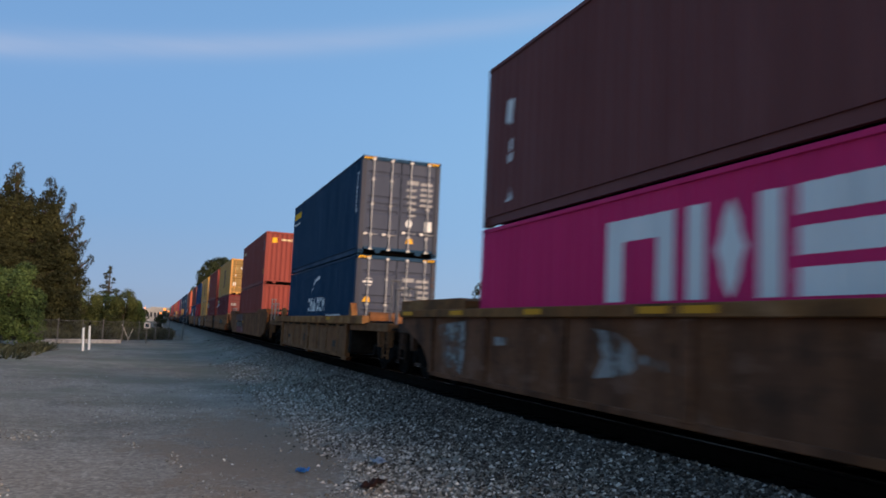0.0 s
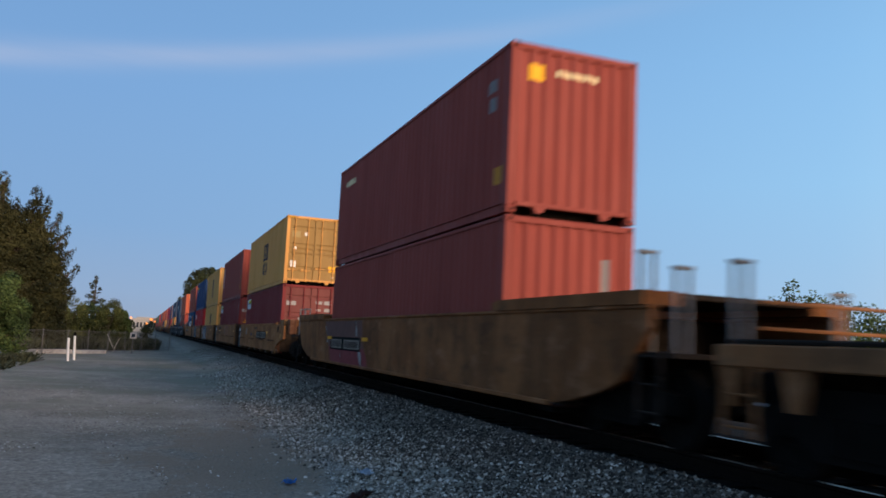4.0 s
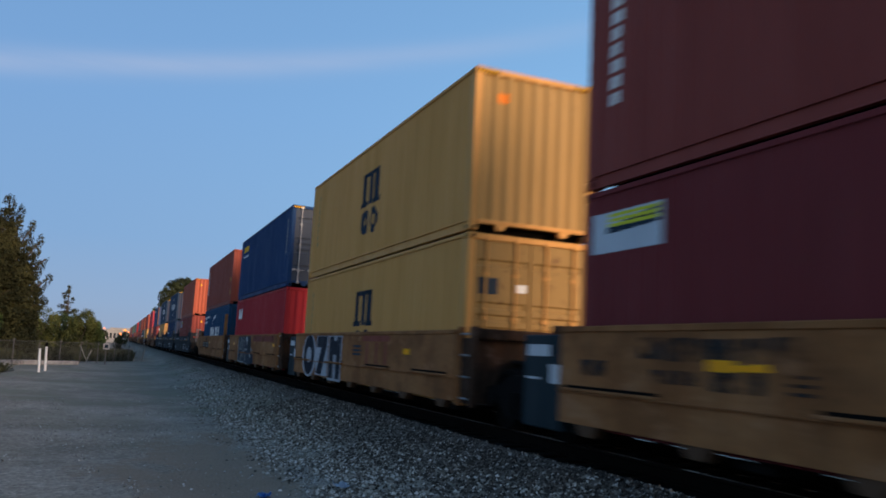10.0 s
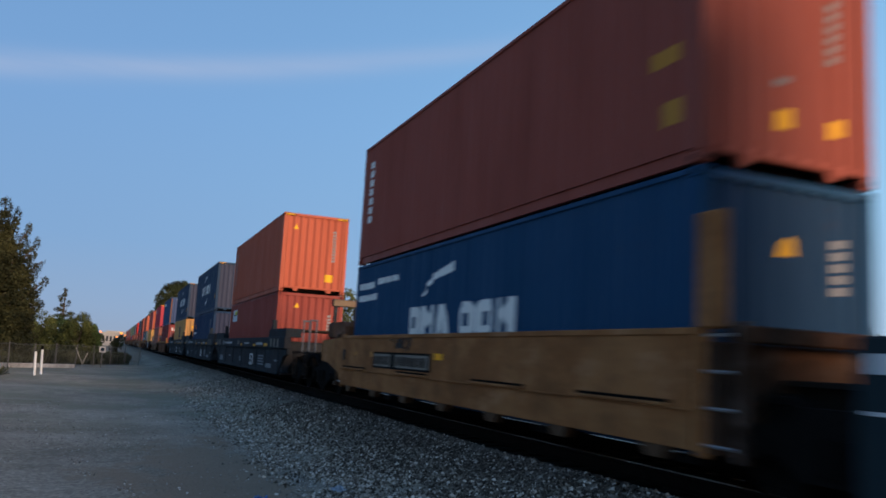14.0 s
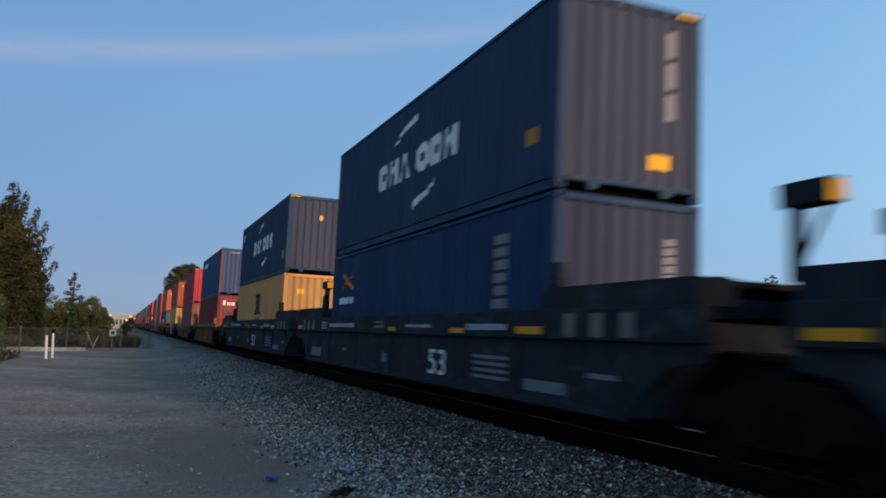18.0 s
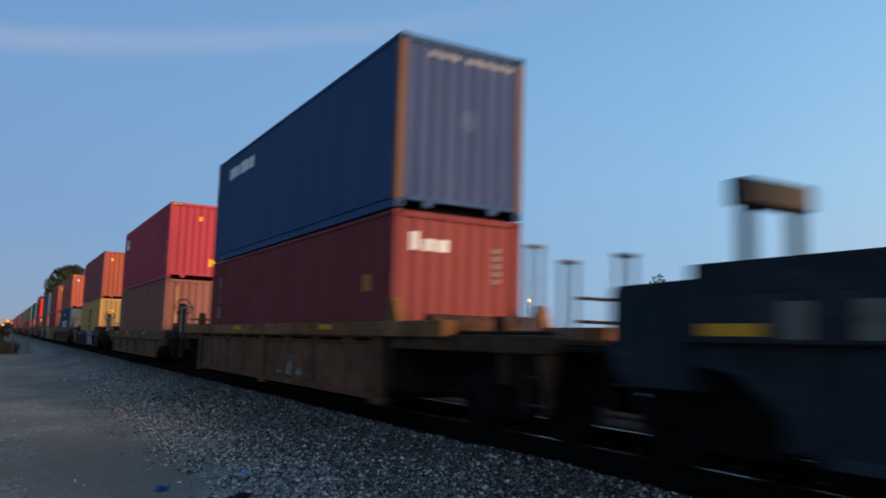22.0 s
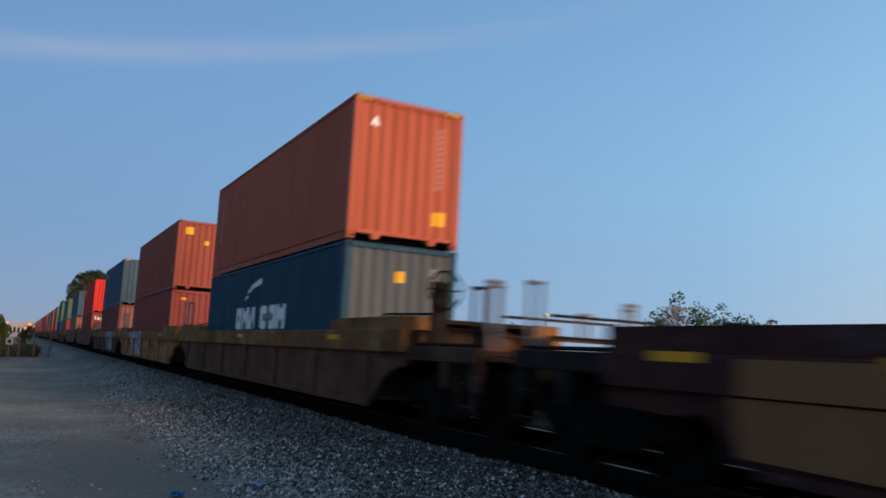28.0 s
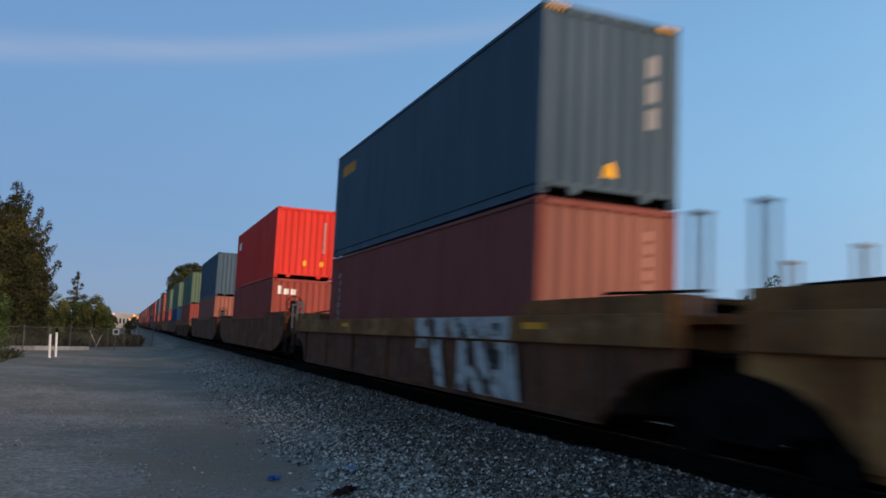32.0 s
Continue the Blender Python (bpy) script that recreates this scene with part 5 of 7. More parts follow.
for x, y, h, w, k in ((-6.4, 80, 4.4, 1.6, 11), (-4.8, 83, 4.0, 1.7, 12), (-3.1, 80, 4.5, 1.3, 13), (-2.1, 81, 3.5, 0.8, 14), (-8.2, 82, 4.0, 1.8, 15), (-1.6, 84, 2.5, 0.5, 16)):
    tree("hedge_tree", x, y, [(0, 0, h * 0.62, w, h * 0.36), (w * 0.5, 0.2, h * 0.4, w * 0.75, h * 0.36), (-w * 0.5, 0, h * 0.42, w * 0.8, h * 0.36), (0.2, 0, h * 0.2, w * 0.9, h * 0.2), (-0.3 * w, 0.1, h * 0.86, w * 0.4, h * 0.14), (0.45 * w, 0, h * 0.8, w * 0.35, h * 0.14)], 7000, 0.10, olive if k % 2 else leafy,
         "rounded olive-green tree in a row beyond the fence", k, 0.8, 0.12)
tree("dark_shrub", 0.5, 122, [(0, 0, 1.2, 0.8, 1.1), (0.5, 0, 1.9, 0.6, 0.9), (-0.3, 0, 1.0, 0.8, 0.9)], 2200, 0.12, gum, "dark low shrub beside the railway", 21, 0.4, 0.08)
tree("gum_tree", 11.6, 182, [(0, 0, 13.4, 2.2, 2.2), (1.2, 0, 14.4, 1.7, 1.5), (2.2, 0, 14.0, 1.3, 1.4), (-1.6, 0, 12.6, 1.9, 2.0), (-3.0, 0, 11.2, 1.4, 1.9), (-2.6, 0, 9.4, 1.7, 1.8), (-3.1, 0, 8.0, 1.3, 1.5), (0, 0, 9.5, 2.2, 2.2), (1.8, 0, 11.4, 1.7, 1.9), (-2.0, 0, 14.2, 0.8, 0.8)], 11000, 0.24, gum, "tall dark gum tree rising behind the train", 22, 6, 0.35)
tree("gum_tree", 9.2, 236, [(0, 0, 9.6, 1.0, 1.5), (0.3, 0, 7.0, 1.3, 1.9)], 1500, 0.26, gum, "smaller dark gum tree far behind the train", 23, 4, 0.25)
tree("garden_tree", 15.9, 58, [(0, 0, 5.6, 1.0, 1.1), (0.6, 0, 4.4, 1.1, 1.3), (-0.5, 0, 4.2, 1.0, 1.3), (0, 0, 2.8, 1.2, 1.2)], 2600, 0.14, olive, "slim olive-green tree beyond the track", 24, 1.5, 0.1)
for x, y, h, w, k, m in ((21.3, 21.4, 4.6, 1.3, 31, leafy), (23.2, 21.0, 4.3, 1.5, 32, leafy), (24.9, 20.4, 3.9, 1.2, 33, olive), (21.0, 32.0, 3.6, 1.3, 34, olive)):
    tree("wild_bush", x, y, [(0, 0, h * 0.62, w, h * 0.26), (w * 0.7, 0, h * 0.55, w * 0.8, h * 0.30), (-w * 0.7, 0, h * 0.55, w * 0.8, h * 0.30), (0, 0, h * 0.3, w * 1.2, h * 0.3), (-0.3 * w, 0, h * 0.86, w * 0.25, h * 0.12), (0.5 * w, 0, h * 0.80, w * 0.3, h * 0.12)],
         6000, 0.08, m, "leafy wild bush beyond the track", k, 0.5, 0.06, 2)


# rank weeds between the fence and the hedge
wr = np.random.default_rng(17)
n = 52000
wx, wy = wr.uniform(-13, 1.2, n), wr.uniform(40, 80, n)
ok = wy > 40.5 + (wx + 9.0) * 1.62 + 8.0
fx, fy = wr.uniform(-15, -4.4, 9000), wr.uniform(31, 41, 9000)
near = (fy > 36 + 0.25 * (fx + 9)) | (wr.random(9000) < 0.25)
wx, wy = np.concatenate([wx[ok], fx[near]]), np.concatenate([wy[ok], fy[near]])
n = len(wx)
wh = wr.uniform(0.15, 0.75, n) * np.where(wy < 41, 0.45, 1.0) * (0.6 + 0.5 * np.sin(wx * 0.9 + wy * 0.3) ** 2)
wa = wr.uniform(0, 6.28, n)
lean = wr.normal(0, 0.22, (n, 2))
v = np.stack([np.stack([wx - 0.05 * np.cos(wa), wy - 0.05 * np.sin(wa), np.full(n, -0.02)], 1), np.stack([wx + 0.05 * np.cos(wa), wy + 0.05 * np.sin(wa), np.full(n, -0.02)], 1),
              np.stack([wx + lean[:, 0] + 0.03 * np.cos(wa), wy + lean[:, 1], wh], 1), np.stack([wx + lean[:, 0] - 0.03 * np.cos(wa), wy + lean[:, 1], wh * 0.97], 1)], 1)
me = bpy.data.meshes.new("weeds")
me.from_pydata(v.reshape(-1, 3).tolist(), [], (np.arange(n)[:, None] * 4 + np.arange(4)[None]).tolist())
tagged(obj_of("weeds", me, leaf_mat("weed_blade", (0.022, 0.028, 0.016), (0.062, 0.066, 0.042))), "dull olive weeds growing behind the wire fence", "weeds", kind="stuff")

for x, y, h, w, k in ((19.0, 45.0, 5.0, 0.95, 36), (22.9, 45.0, 4.6, 1.35, 37)):
    tree("garden_tree", x, y, [(0, 0, h * 0.78, w, h * 0.22), (w * 0.4, 0, h * 0.6, w * 0.8, h * 0.2), (-w * 0.4, 0, h * 0.62, w * 0.75, h * 0.2), (0, 0, h * 0.4, w * 0.9, h * 0.2)], 2600, 0.12, gum, "round dark-leaved tree beyond the track", k, 1.2, 0.1)


# marker posts, slabs, fence
def marker(x, y, h, cap):
    p = tagged(new("marker_post"), "white round marker post with a dark cap" if cap else "plain white round marker post at the edge of the lot", "post", "pair of marker posts")
    p.location = (x, y, 0)
    bm = bmesh.new()
    tube(bm, (0, 0, -0.1), (-0.06, 0, h), 0.055, 0.05, 12)
    obj("shaft", bm, plain("white_enamel", (0.72, 0.73, 0.74), 0.5, var=0.08), p)
    if cap:
        bm = bmesh.new()
        tube(bm, (-0.06, 0, h), (-0.07, 0, h + 0.18), 0.058, 0.052, 12)
        obj("cap", bm, blacksteel, p)


marker(-3.11, 40.15, 1.05, False)
marker(-2.96, 41.6, 1.13, True)
conc = plain("old_concrete", (0.36, 0.35, 0.34), 0.9, var=0.3, scale=3)
for x0, y0, x1, y1, w, h in ((-5.5, 48.0, -3.9, 50.4, 0.5, 0.24), (-3.8, 50.6, -2.2, 53.0, 0.5, 0.20)):
    bm = bmesh.new()
    L = math.hypot(x1 - x0, y1 - y0)
    box(bm, 0, L, -w / 2, w / 2, -0.1, h, 0, 0.02)
    o = obj("concrete_slab", bm, conc)
    o.location, o.rotation_euler = (x0, y0, 0), (0, 0, math.atan2(y1 - y0, x1 - x0))
    tagged(o, "low weathered concrete slab on the ground by the fence", "slab")

fence = tagged(new("chain_link_fence"), "sagging grey chain-link fence with thin steel posts", "fence")
A, B = Vector((-9.0, 38.4, 0)), Vector((1.9, 64.4, 0))
fl = (B - A).length
fd = (B - A).normalized()
fence.location, fence.rotation_euler = A, (0, 0, math.atan2(fd.y, fd.x))
zinc = plain("dull_zinc", (0.11, 0.11, 0.115), 0.7, 0.2)
np_ = 11
for i in range(np_ + 1):
    bm = bmesh.new()
    tube(bm, (fl * i / np_, 0, -0.2), (fl * i / np_ + rng.uniform(-0.05, 0.05), rng.uniform(-0.05, 0.05), 1.38 + rng.uniform(-0.06, 0.05)), 0.03, n=8)
    obj("fence_post", bm, zinc, fence)
bm = bmesh.new()
rings = []
for i in range(np_ * 4 + 1):
    a = fl * i / (np_ * 4)
    z = 1.32 - 0.05 * math.sin(math.pi * ((a * np_ / fl) % 1.0))
    rings.append([bm.verts.new((a, 0.011 * math.cos(q * 1.2566), z + 0.011 * math.sin(q * 1.2566))) for q in range(5)])
for p, q in zip(rings, rings[1:]):
    for i in range(5):
        bm.faces.new((p[i], p[(i + 1) % 5], q[(i + 1) % 5], q[i]))
obj("top_wire", bm, zinc, fence)
wv, wf = [], []
u = 0.0
while u < fl:
    for s in (-1, 1):
        for k in range(2):
            ua = u + (0 if s > 0 else 1.3)
            q = len(wv)
            wv += [(ua, 0, 0.02), (ua + 0.012, 0, 0.02), (ua + s * 1.3 + 0.012, 0, 1.31), (ua + s * 1.3, 0, 1.31)]
            wf.append((q, q + 1, q + 2, q + 3))
    u += 0.085
me = bpy.data.meshes.new("mesh_wire")
me.from_pydata(wv, [], wf)
o = obj_of("mesh_wire", me, zinc, fence, "woven diamond wire")
o["kind"] = "stuff"

# small square sign and leaning stakes by the fence
sg = tagged(new("square_sign"), "small square white-edged sign on a thin post", "sign")
sg.location = (-0.58, 55, 0)
bm = bmesh.new()
tube(bm, (0, 0.03, -0.2), (0, 0.03, 1.25), 0.03, n=8)
obj("sign_post", bm, zinc, sg)
bm = bmesh.new()
box(bm, -0.19, 0.19, -0.01, 0.01, 0.95, 1.33, 0, 0.004)
pl = obj("sign_plate", bm, conc, sg)
bm = bmesh.new()
box(bm, -0.11, 0.11, -0.016, -0.012, 1.03, 1.25)
obj("sign_field", bm, inkm, pl, "dark square field")
st = tagged(new("wooden_stakes"), "two pale stakes leaning together by the fence", "stakes")
st.location = (-1.75, 57, 0)
for a, b in (((-0.45, 0, 1.15), (0.0, 0, 0.2)), ((0.28, 0, 0.85), (-0.05, 0, -0.1))):
    bm = bmesh.new()
    tube(bm, b, a, 0.03, n=6)
    obj("stake", bm, plain("pale_wood", (0.40, 0.38, 0.34), 0.8), st)

# far town: lamps and low buildings
amber = lamp_mat("amber_lamp", (1.0, 0.27, 0.035), 1.9)
pearl = lamp_mat("pale_lamp", (1.0, 0.66, 0.34), 1.5)
post_mat = plain("lamp_post_grey", (0.12, 0.12, 0.12), 0.6)


def street_lamp(x, y, z, r, mat, label):
    t = tagged(new("street_lamp"), label, "street lamp")
    t.location = (x, y, 0)
    bm = bmesh.new()
    tube(bm, (0, 0.3, -0.2), (0, 0.3, z), 0.09, 0.06, 8)
    obj("pole", bm, post_mat, t)
    bm = bmesh.new()
    bmesh.ops.create_icosphere(bm, subdivisions=2, radius=r, matrix=Matrix.Translation((0, 0, z)) @ Matrix.Diagonal((1, 1, 0.8, 1)))
    obj("lamp_head", bm, mat, t, "glowing lamp")


for x, y, z, r, m, l in ((-3.9, 260, 4.4, 0.30, amber, "amber street lamp glowing at the crossing"), (1.95, 262, 4.2, 0.42, amber, "bright amber lamp glowing beside the track"),
                         (-6.8, 240, 4.0, 0.25, pearl, "small pale lamp at the crossing"), (3.1, 270, 3.7, 0.30, amber, "amber lamp low beside the track"), (0.9, 300, 3.2, 0.36, amber, "amber street lamp in the far town"),
                         (69.5, 98, 8.4, 0.34, pearl, "pale street lamp beyond the track"),
                         (-4.6, 300, 3.6, 0.25, amber, "low amber lamp in the far town")):
    street_lamp(x, y, z, r, m, l)


def building(x, y, w, d, h, mat, label, n, roof=None):
    b = tagged(new("building"), label, "building")
    b.location = (x, y, 0)
    bm = bmesh.new()
    box(bm, -w / 2, w / 2, 0, d, -0.2, h)
    obj("wall", bm, mat, b)
    bm = bmesh.new()
    box(bm, -w / 2 - 0.3, w / 2 + 0.3, -0.3, d + 0.3, h, h + 0.3, 0, 0.05)
    obj("roof", bm, roof or conc, b)
    for i in range(n):
        bm = bmesh.new()
        ux = -w / 2 + (i + 0.5) * w / n
        box(bm, ux - w / n * 0.28, ux + w / n * 0.28, -0.06, 0.05, h * 0.35, h * 0.75, 0, 0.02)
        obj("window", bm, plain("dark_pane", (0.03, 0.035, 0.045), 0.15), b)


pale_wall = plain("pale_render", (0.32, 0.31, 0.30), 0.8, var=0.1, scale=1)
building(-1.6, 310, 5, 8, 4.6, pale_wall, "low pale building in the far town", 4)
building(4.5, 420, 16, 10, 6.4, pale_wall, "long pale building in the far town", 6)
building(-12, 400, 16, 10, 5.0, plain("tan_render", (0.40, 0.34, 0.28), 0.8), "tan building in the far town", 5)
building(17.8, 60, 2.2, 3, 2.6, pale_wall, "small pale shed beyond the track", 1)
for i in range(14):
    tree("far_tree", -62 + i * 4.6 + rng.uniform(-1, 1) if i < 12 else -9 + (i - 12) * 3, 230 + rng.uniform(-15, 60), [(0, 0, 3.2 + rng.uniform(-1, 1), 3.0, 2.4), (1.5, 0, 2.2, 2.2, 1.9), (-1.5, 0, 2.2, 2.2, 1.9)], 420, 0.55, gum, "dark round tree on the far side of the lot", 50 + i, 1.5, 0.25)
for i in range(16):
    tree("far_tree", 60 + i * 14 + rng.uniform(-3, 3), 150 + i * 4 + rng.uniform(-12, 12), [(0, 0, 2.6, 3.6, 2.2), (2.5, 0, 2.0, 3.0, 1.8), (-2.5, 0, 2.0, 3.0, 1.8)], 420, 0.55, gum, "dark round tree in the distance beyond the track", 80 + i, 1.5, 0.25)

# ---- markings: plain shapes in the colours of the paintings and stickers ----
def marks(car, name, polys, mat, face, label="", x=0.0):
    """Large painted shapes become one part each; fine print stays together."""
    apart = name in LARGE
    made = []
    for group in (polys if apart else [polys]):
        if apart and not isinstance(group[0][0], (tuple, list)):
            group = [group]
        o = decal(car, name, group, mat, face, label=label)
        if not apart and len(polys) > 3 and name not in WHOLE:
            o["kind"] = "stuff"
        if x:
            o.location.x = -x
        made.append(o)
    return made[-1]


LARGE = {"white_block", "white_shape", "white_plate", "amber_plate", "amber_sticker", "round_sticker", "spray_body", "spray_edge", "spray_stroke", "spray_figure", "spray_patch", "spray_drip", "maroon_field", "pale_streak",
         "panel_bar", "faded_mark", "chord_bar", "dark_stroke", "pale_smear", "white_mark", "small_mark"}
WHOLE = {"white_swoosh", "dark_trident", "orange_cross"}


def side_mark(k, lev, name, polys, mat=None, label=""):
    return marks(STACK[k][1 if lev == "l" else 2], name, polys, mat or white, "side", label)


def end_mark(k, lev, name, polys, mat=None, label="", face="end"):
    return marks(STACK[k][1 if lev == "l" else 2], name, polys, mat or yellowm, face, label)


def wagon_mark(k, name, polys, mat, x=1.424, label=""):
    return marks(STACK[k][0], name, polys, mat, "flat", label, x)


def word_bars(u0, u1, z0, z1, n, seed=0):
    """A run of n upright bars of uneven width; the run starts at u0."""
    r = random.Random(seed + n)
    w = (u0 - u1) / n
    return [rect(u0 - (i + 0.86 + r.uniform(-0.06, 0.06)) * w, u0 - i * w, z0 + r.uniform(0, 0.08) * (z1 - z0), z1 - r.uniform(0, 0.12) * (z1 - z0)) for i in range(n)]


def column_bars(u, z0, z1, w, n, seed=0):
    r = random.Random(seed)
    h = (z1 - z0) / n
    return [rect(u - w / 2 * r.uniform(0.6, 1), u + w / 2 * r.uniform(0.6, 1), z0 + i * h, z0 + (i + 0.72) * h) for i in range(n)]


def hoop(a, b, z0, z1, th, cut=0.2):
    """A closed frame with cut corners between u = b and u = a, as four bars and four corner pieces."""
    c = cut * (z1 - z0)
    return [rect(b + c, a - c, z1 - th, z1), rect(b + c, a - c, z0, z0 + th), rect(a - th, a, z0 + c, z1 - c), rect(b, b + th, z0 + c, z1 - c),
            [(a - c, z1), (a - c, z1 - th), (a - th, z1 - c), (a, z1 - c)], [(b + c, z1), (b, z1 - c), (b + th, z1 - c), (b + c, z1 - th)],
            [(a - c, z0), (a, z0 + c), (a - th, z0 + c), (a - c, z0 + th)], [(b + c, z0), (b + c, z0 + th), (b + th, z0 + c), (b, z0 + c)]]


def blocks(u0, u1, z0, z1):
    """Six plain heavy shapes in two groups of three, for a painted company mark: frames, slab pairs and a wedge."""
    w = (u0 - u1) / 6.5
    h = z1 - z0
    out = []
    for i in range(6):
        a = u0 - i * w - (0.5 * w if i > 2 else 0)
        b = a - w * 0.86
        th = 0.27 * w
        if i in (0, 3, 4):
            out.append(hoop(a, b, z0, z1, th))
        elif i in (1, 5):
            m = (a + b) / 2
            out.append([rect(a - th, a, z0, z1), rect(b, b + th, z0, z1), [(m + 0.2 * w, z0 + 0.6 * h), (m, z0 + 0.3 * h), (m - 0.2 * w, z0 + 0.6 * h), (m, z0 + 0.9 * h)]])
        else:
            out.append([[(a, z0), (a - th, z0), (a - 1.75 * th, z1), (a - 0.9 * th, z1)], [(b, z0), (b + th, z0), (b + 1.75 * th, z1), (b + 0.9 * th, z1)]])
    return out


def swoosh(pts, th):
    """A thick curved stroke through points (u, z), thin at its start."""
    out = []
    for i in range(len(pts) - 1):
        (a, b), (c, d) = pts[i], pts[i + 1]
        t0, t1 = th * (0.35 + 0.65 * i / (len(pts) - 1)), th * (0.35 + 0.65 * (i + 1) / (len(pts) - 1))
        out.append([(a, b - t0 / 2), (c, d - t1 / 2), (c, d + t1 / 2), (a, b + t0 / 2)])
    return out


def trident(u, z, w, h):
    """Three uprights under a bar, a foot line and two rounds below."""
    b = w * 0.25
    out = [rect(u + w / 2 - b, u + w / 2, z, z + h), rect(u - b / 2, u + b / 2, z, z + h), rect(u - w / 2, u - w / 2 + b, z, z + h), rect(u - w / 2, u + w / 2 + 0.06, z + h * 0.86, z + h)]
    out += [rect(u + w / 2 - b - 0.1, u + w / 2 + 0.16, z - 0.02, z + 0.1), rect(u - w / 2 - 0.2, u - w / 2 + b + 0.05, z - 0.02, z + 0.1)]
    for s in (-1, 1):
        out += arc(u + s * w * 0.28, z - 0.42, w * 0.09, 0.13, w * 0.15, 0, 360, 24)
    return out


def plate_label(k, lev, u0, u1, z0, z1):
    side_mark(k, lev, "logo_panel", [rect(u1, u0, z0, z1)], paint("panel_pale", (0.50, 0.55, 0.60), rust=0.05), "pale framed panel with a dark and yellow field")
    m = (z0 + z1) / 2
    o = side_mark(k, lev, "logo_stripes", [rect(u1 + 0.05, u0 - 0.35, m + 0.06 + i * 0.06, m + 0.10 + i * 0.06) for i in range(3)], paint("lime_marking", (0.62, 0.62, 0.05), rust=0.05))
    o.location.x = -0.004
    o = side_mark(k, lev, "logo_field", [[(u1 + 0.04, m + 0.02), (u0 - 0.3, m - 0.02), (u0 - 0.3, m + 0.05), (u1 + 0.04, z1 - 0.03)]], inkm)
    o.location.x = -0.002


# 0: tall white shapes on magenta
side_mark(0, "l", "white_shape", [[rect(1.60, 1.95, 1.24, 2.26), rect(0.55, 0.90, 1.24, 2.26), rect(0.90, 1.60, 1.98, 2.26)], rect(0.02, 0.36, 1.24, 2.26), rect(-1.06, -0.72, 1.24, 2.26),
                                 [(-0.10, 1.75), (-0.35, 1.24), (-0.60, 1.75), (-0.35, 2.26)], rect(-2.55, -1.22, 1.98, 2.26), rect(-2.55, -1.22, 1.61, 1.87), rect(-2.55, -1.22, 1.24, 1.50)],
          white, "huge white painted shape")
side_mark(0, "u", "white_print", [[(5.05, 1.62), (5.28, 1.74), (5.24, 2.12), (4.98, 2.06)]] + [rect(4.98, 5.2, 1.02, 1.16), rect(5.0, 5.18, 1.2, 1.4), [(4.95, 0.35), (5.22, 0.35), (5.05, 0.62)]], white)
# 1: navy pair
side_mark(1, "l", "white_block", blocks(1.56, -1.68, 1.27, 1.76), white, "white painted block")
side_mark(1, "l", "white_swoosh", swoosh([(0.86, 2.02), (0.64, 2.2), (0.4, 2.36), (0.06, 2.42), (-0.5, 2.48)], 0.14))
side_mark(1, "u", "yellow_label", [rect(4.40, 5.90, 2.29, 2.54)], yellowm)
side_mark(1, "u", "white_print", word_bars(5.88, 4.5, 2.03, 2.12, 9))
side_mark(1, "u", "white_print", column_bars(-5.54, 1.26, 2.5, 0.16, 9))
side_mark(1, "l", "white_print", word_bars(-1.9, -4.2, 1.09, 1.16, 14))
for lev in "ul":
    end_mark(1, lev, "white_print", [rect(0.18 + 0.02 * i, 0.50, 1.95 - 0.19 * i, 2.02 - 0.19 * i) for i in range(5)] + [rect(0.62, 1.0, 2.16 - 0.16 * i, 2.24 - 0.16 * i) for i in range(5)] + [rect(0.2, 0.55, 2.16, 2.28)], door_print, face="door")
    hazard(STACK[1][1 if lev == "l" else 2])
end_mark(1, "u", "white_sticker", [rect(0.80, 1.02, 0.78, 1.08)], white, face="door")
end_mark(1, "u", "round_sticker", [disc(0.30, 0.98, 0.10, 0.13)], white, face="door")
end_mark(1, "u", "warning_triangle", [[(0.22, 0.38), (0.46, 0.38), (0.42, 0.50), (0.34, 0.56), (0.26, 0.50)]], yellowm, face="door")
end_mark(1, "l", "warning_triangle", [[(-0.99, 1.52), (-0.75, 1.52), (-0.79, 1.64), (-0.87, 1.70), (-0.95, 1.64)]], yellowm, face="door")
end_mark(1, "l", "small_mark", [rect(-1.0, -0.72, 2.08, 2.14), rect(-0.92, -0.74, 2.0, 2.03), rect(-0.92, -0.74, 2.19, 2.21)], white, face="door")
# 2: wine red pair
end_mark(2, "u", "yellow_square", [rect(-0.88, -0.58, 2.28, 2.56)])
end_mark(2, "u", "pale_print", word_bars(-0.36, 0.48, 2.40, 2.53, 1)[:0] + [rect(-0.36 + i * 0.105, -0.28 + i * 0.105, 2.41, 2.52) for i in range(8)], paint("cream_marking", (0.7, 0.6, 0.35), rust=0.05))
side_mark(2, "u", "cream_print", word_bars(5.4, 4.2, 2.28, 2.46, 6), MATS["cream_marking"])
side_mark(2, "u", "white_print", [rect(-5.5, -5.1, 2.2, 2.42), rect(-5.45, -5.15, 1.85, 2.1)] , paint("dim_marking", (0.22, 0.205, 0.205), rust=0.15))
side_mark(2, "u", "amber_plate", [rect(-5.85, -5.5, 0.52, 0.82)], paint("amber_dim", (0.46, 0.21, 0.04), rust=0.3))
end_mark(2, "l", "faint_print", [rect(0.62, 0.76, 1.7, 2.3)], MATS["dim_marking"])
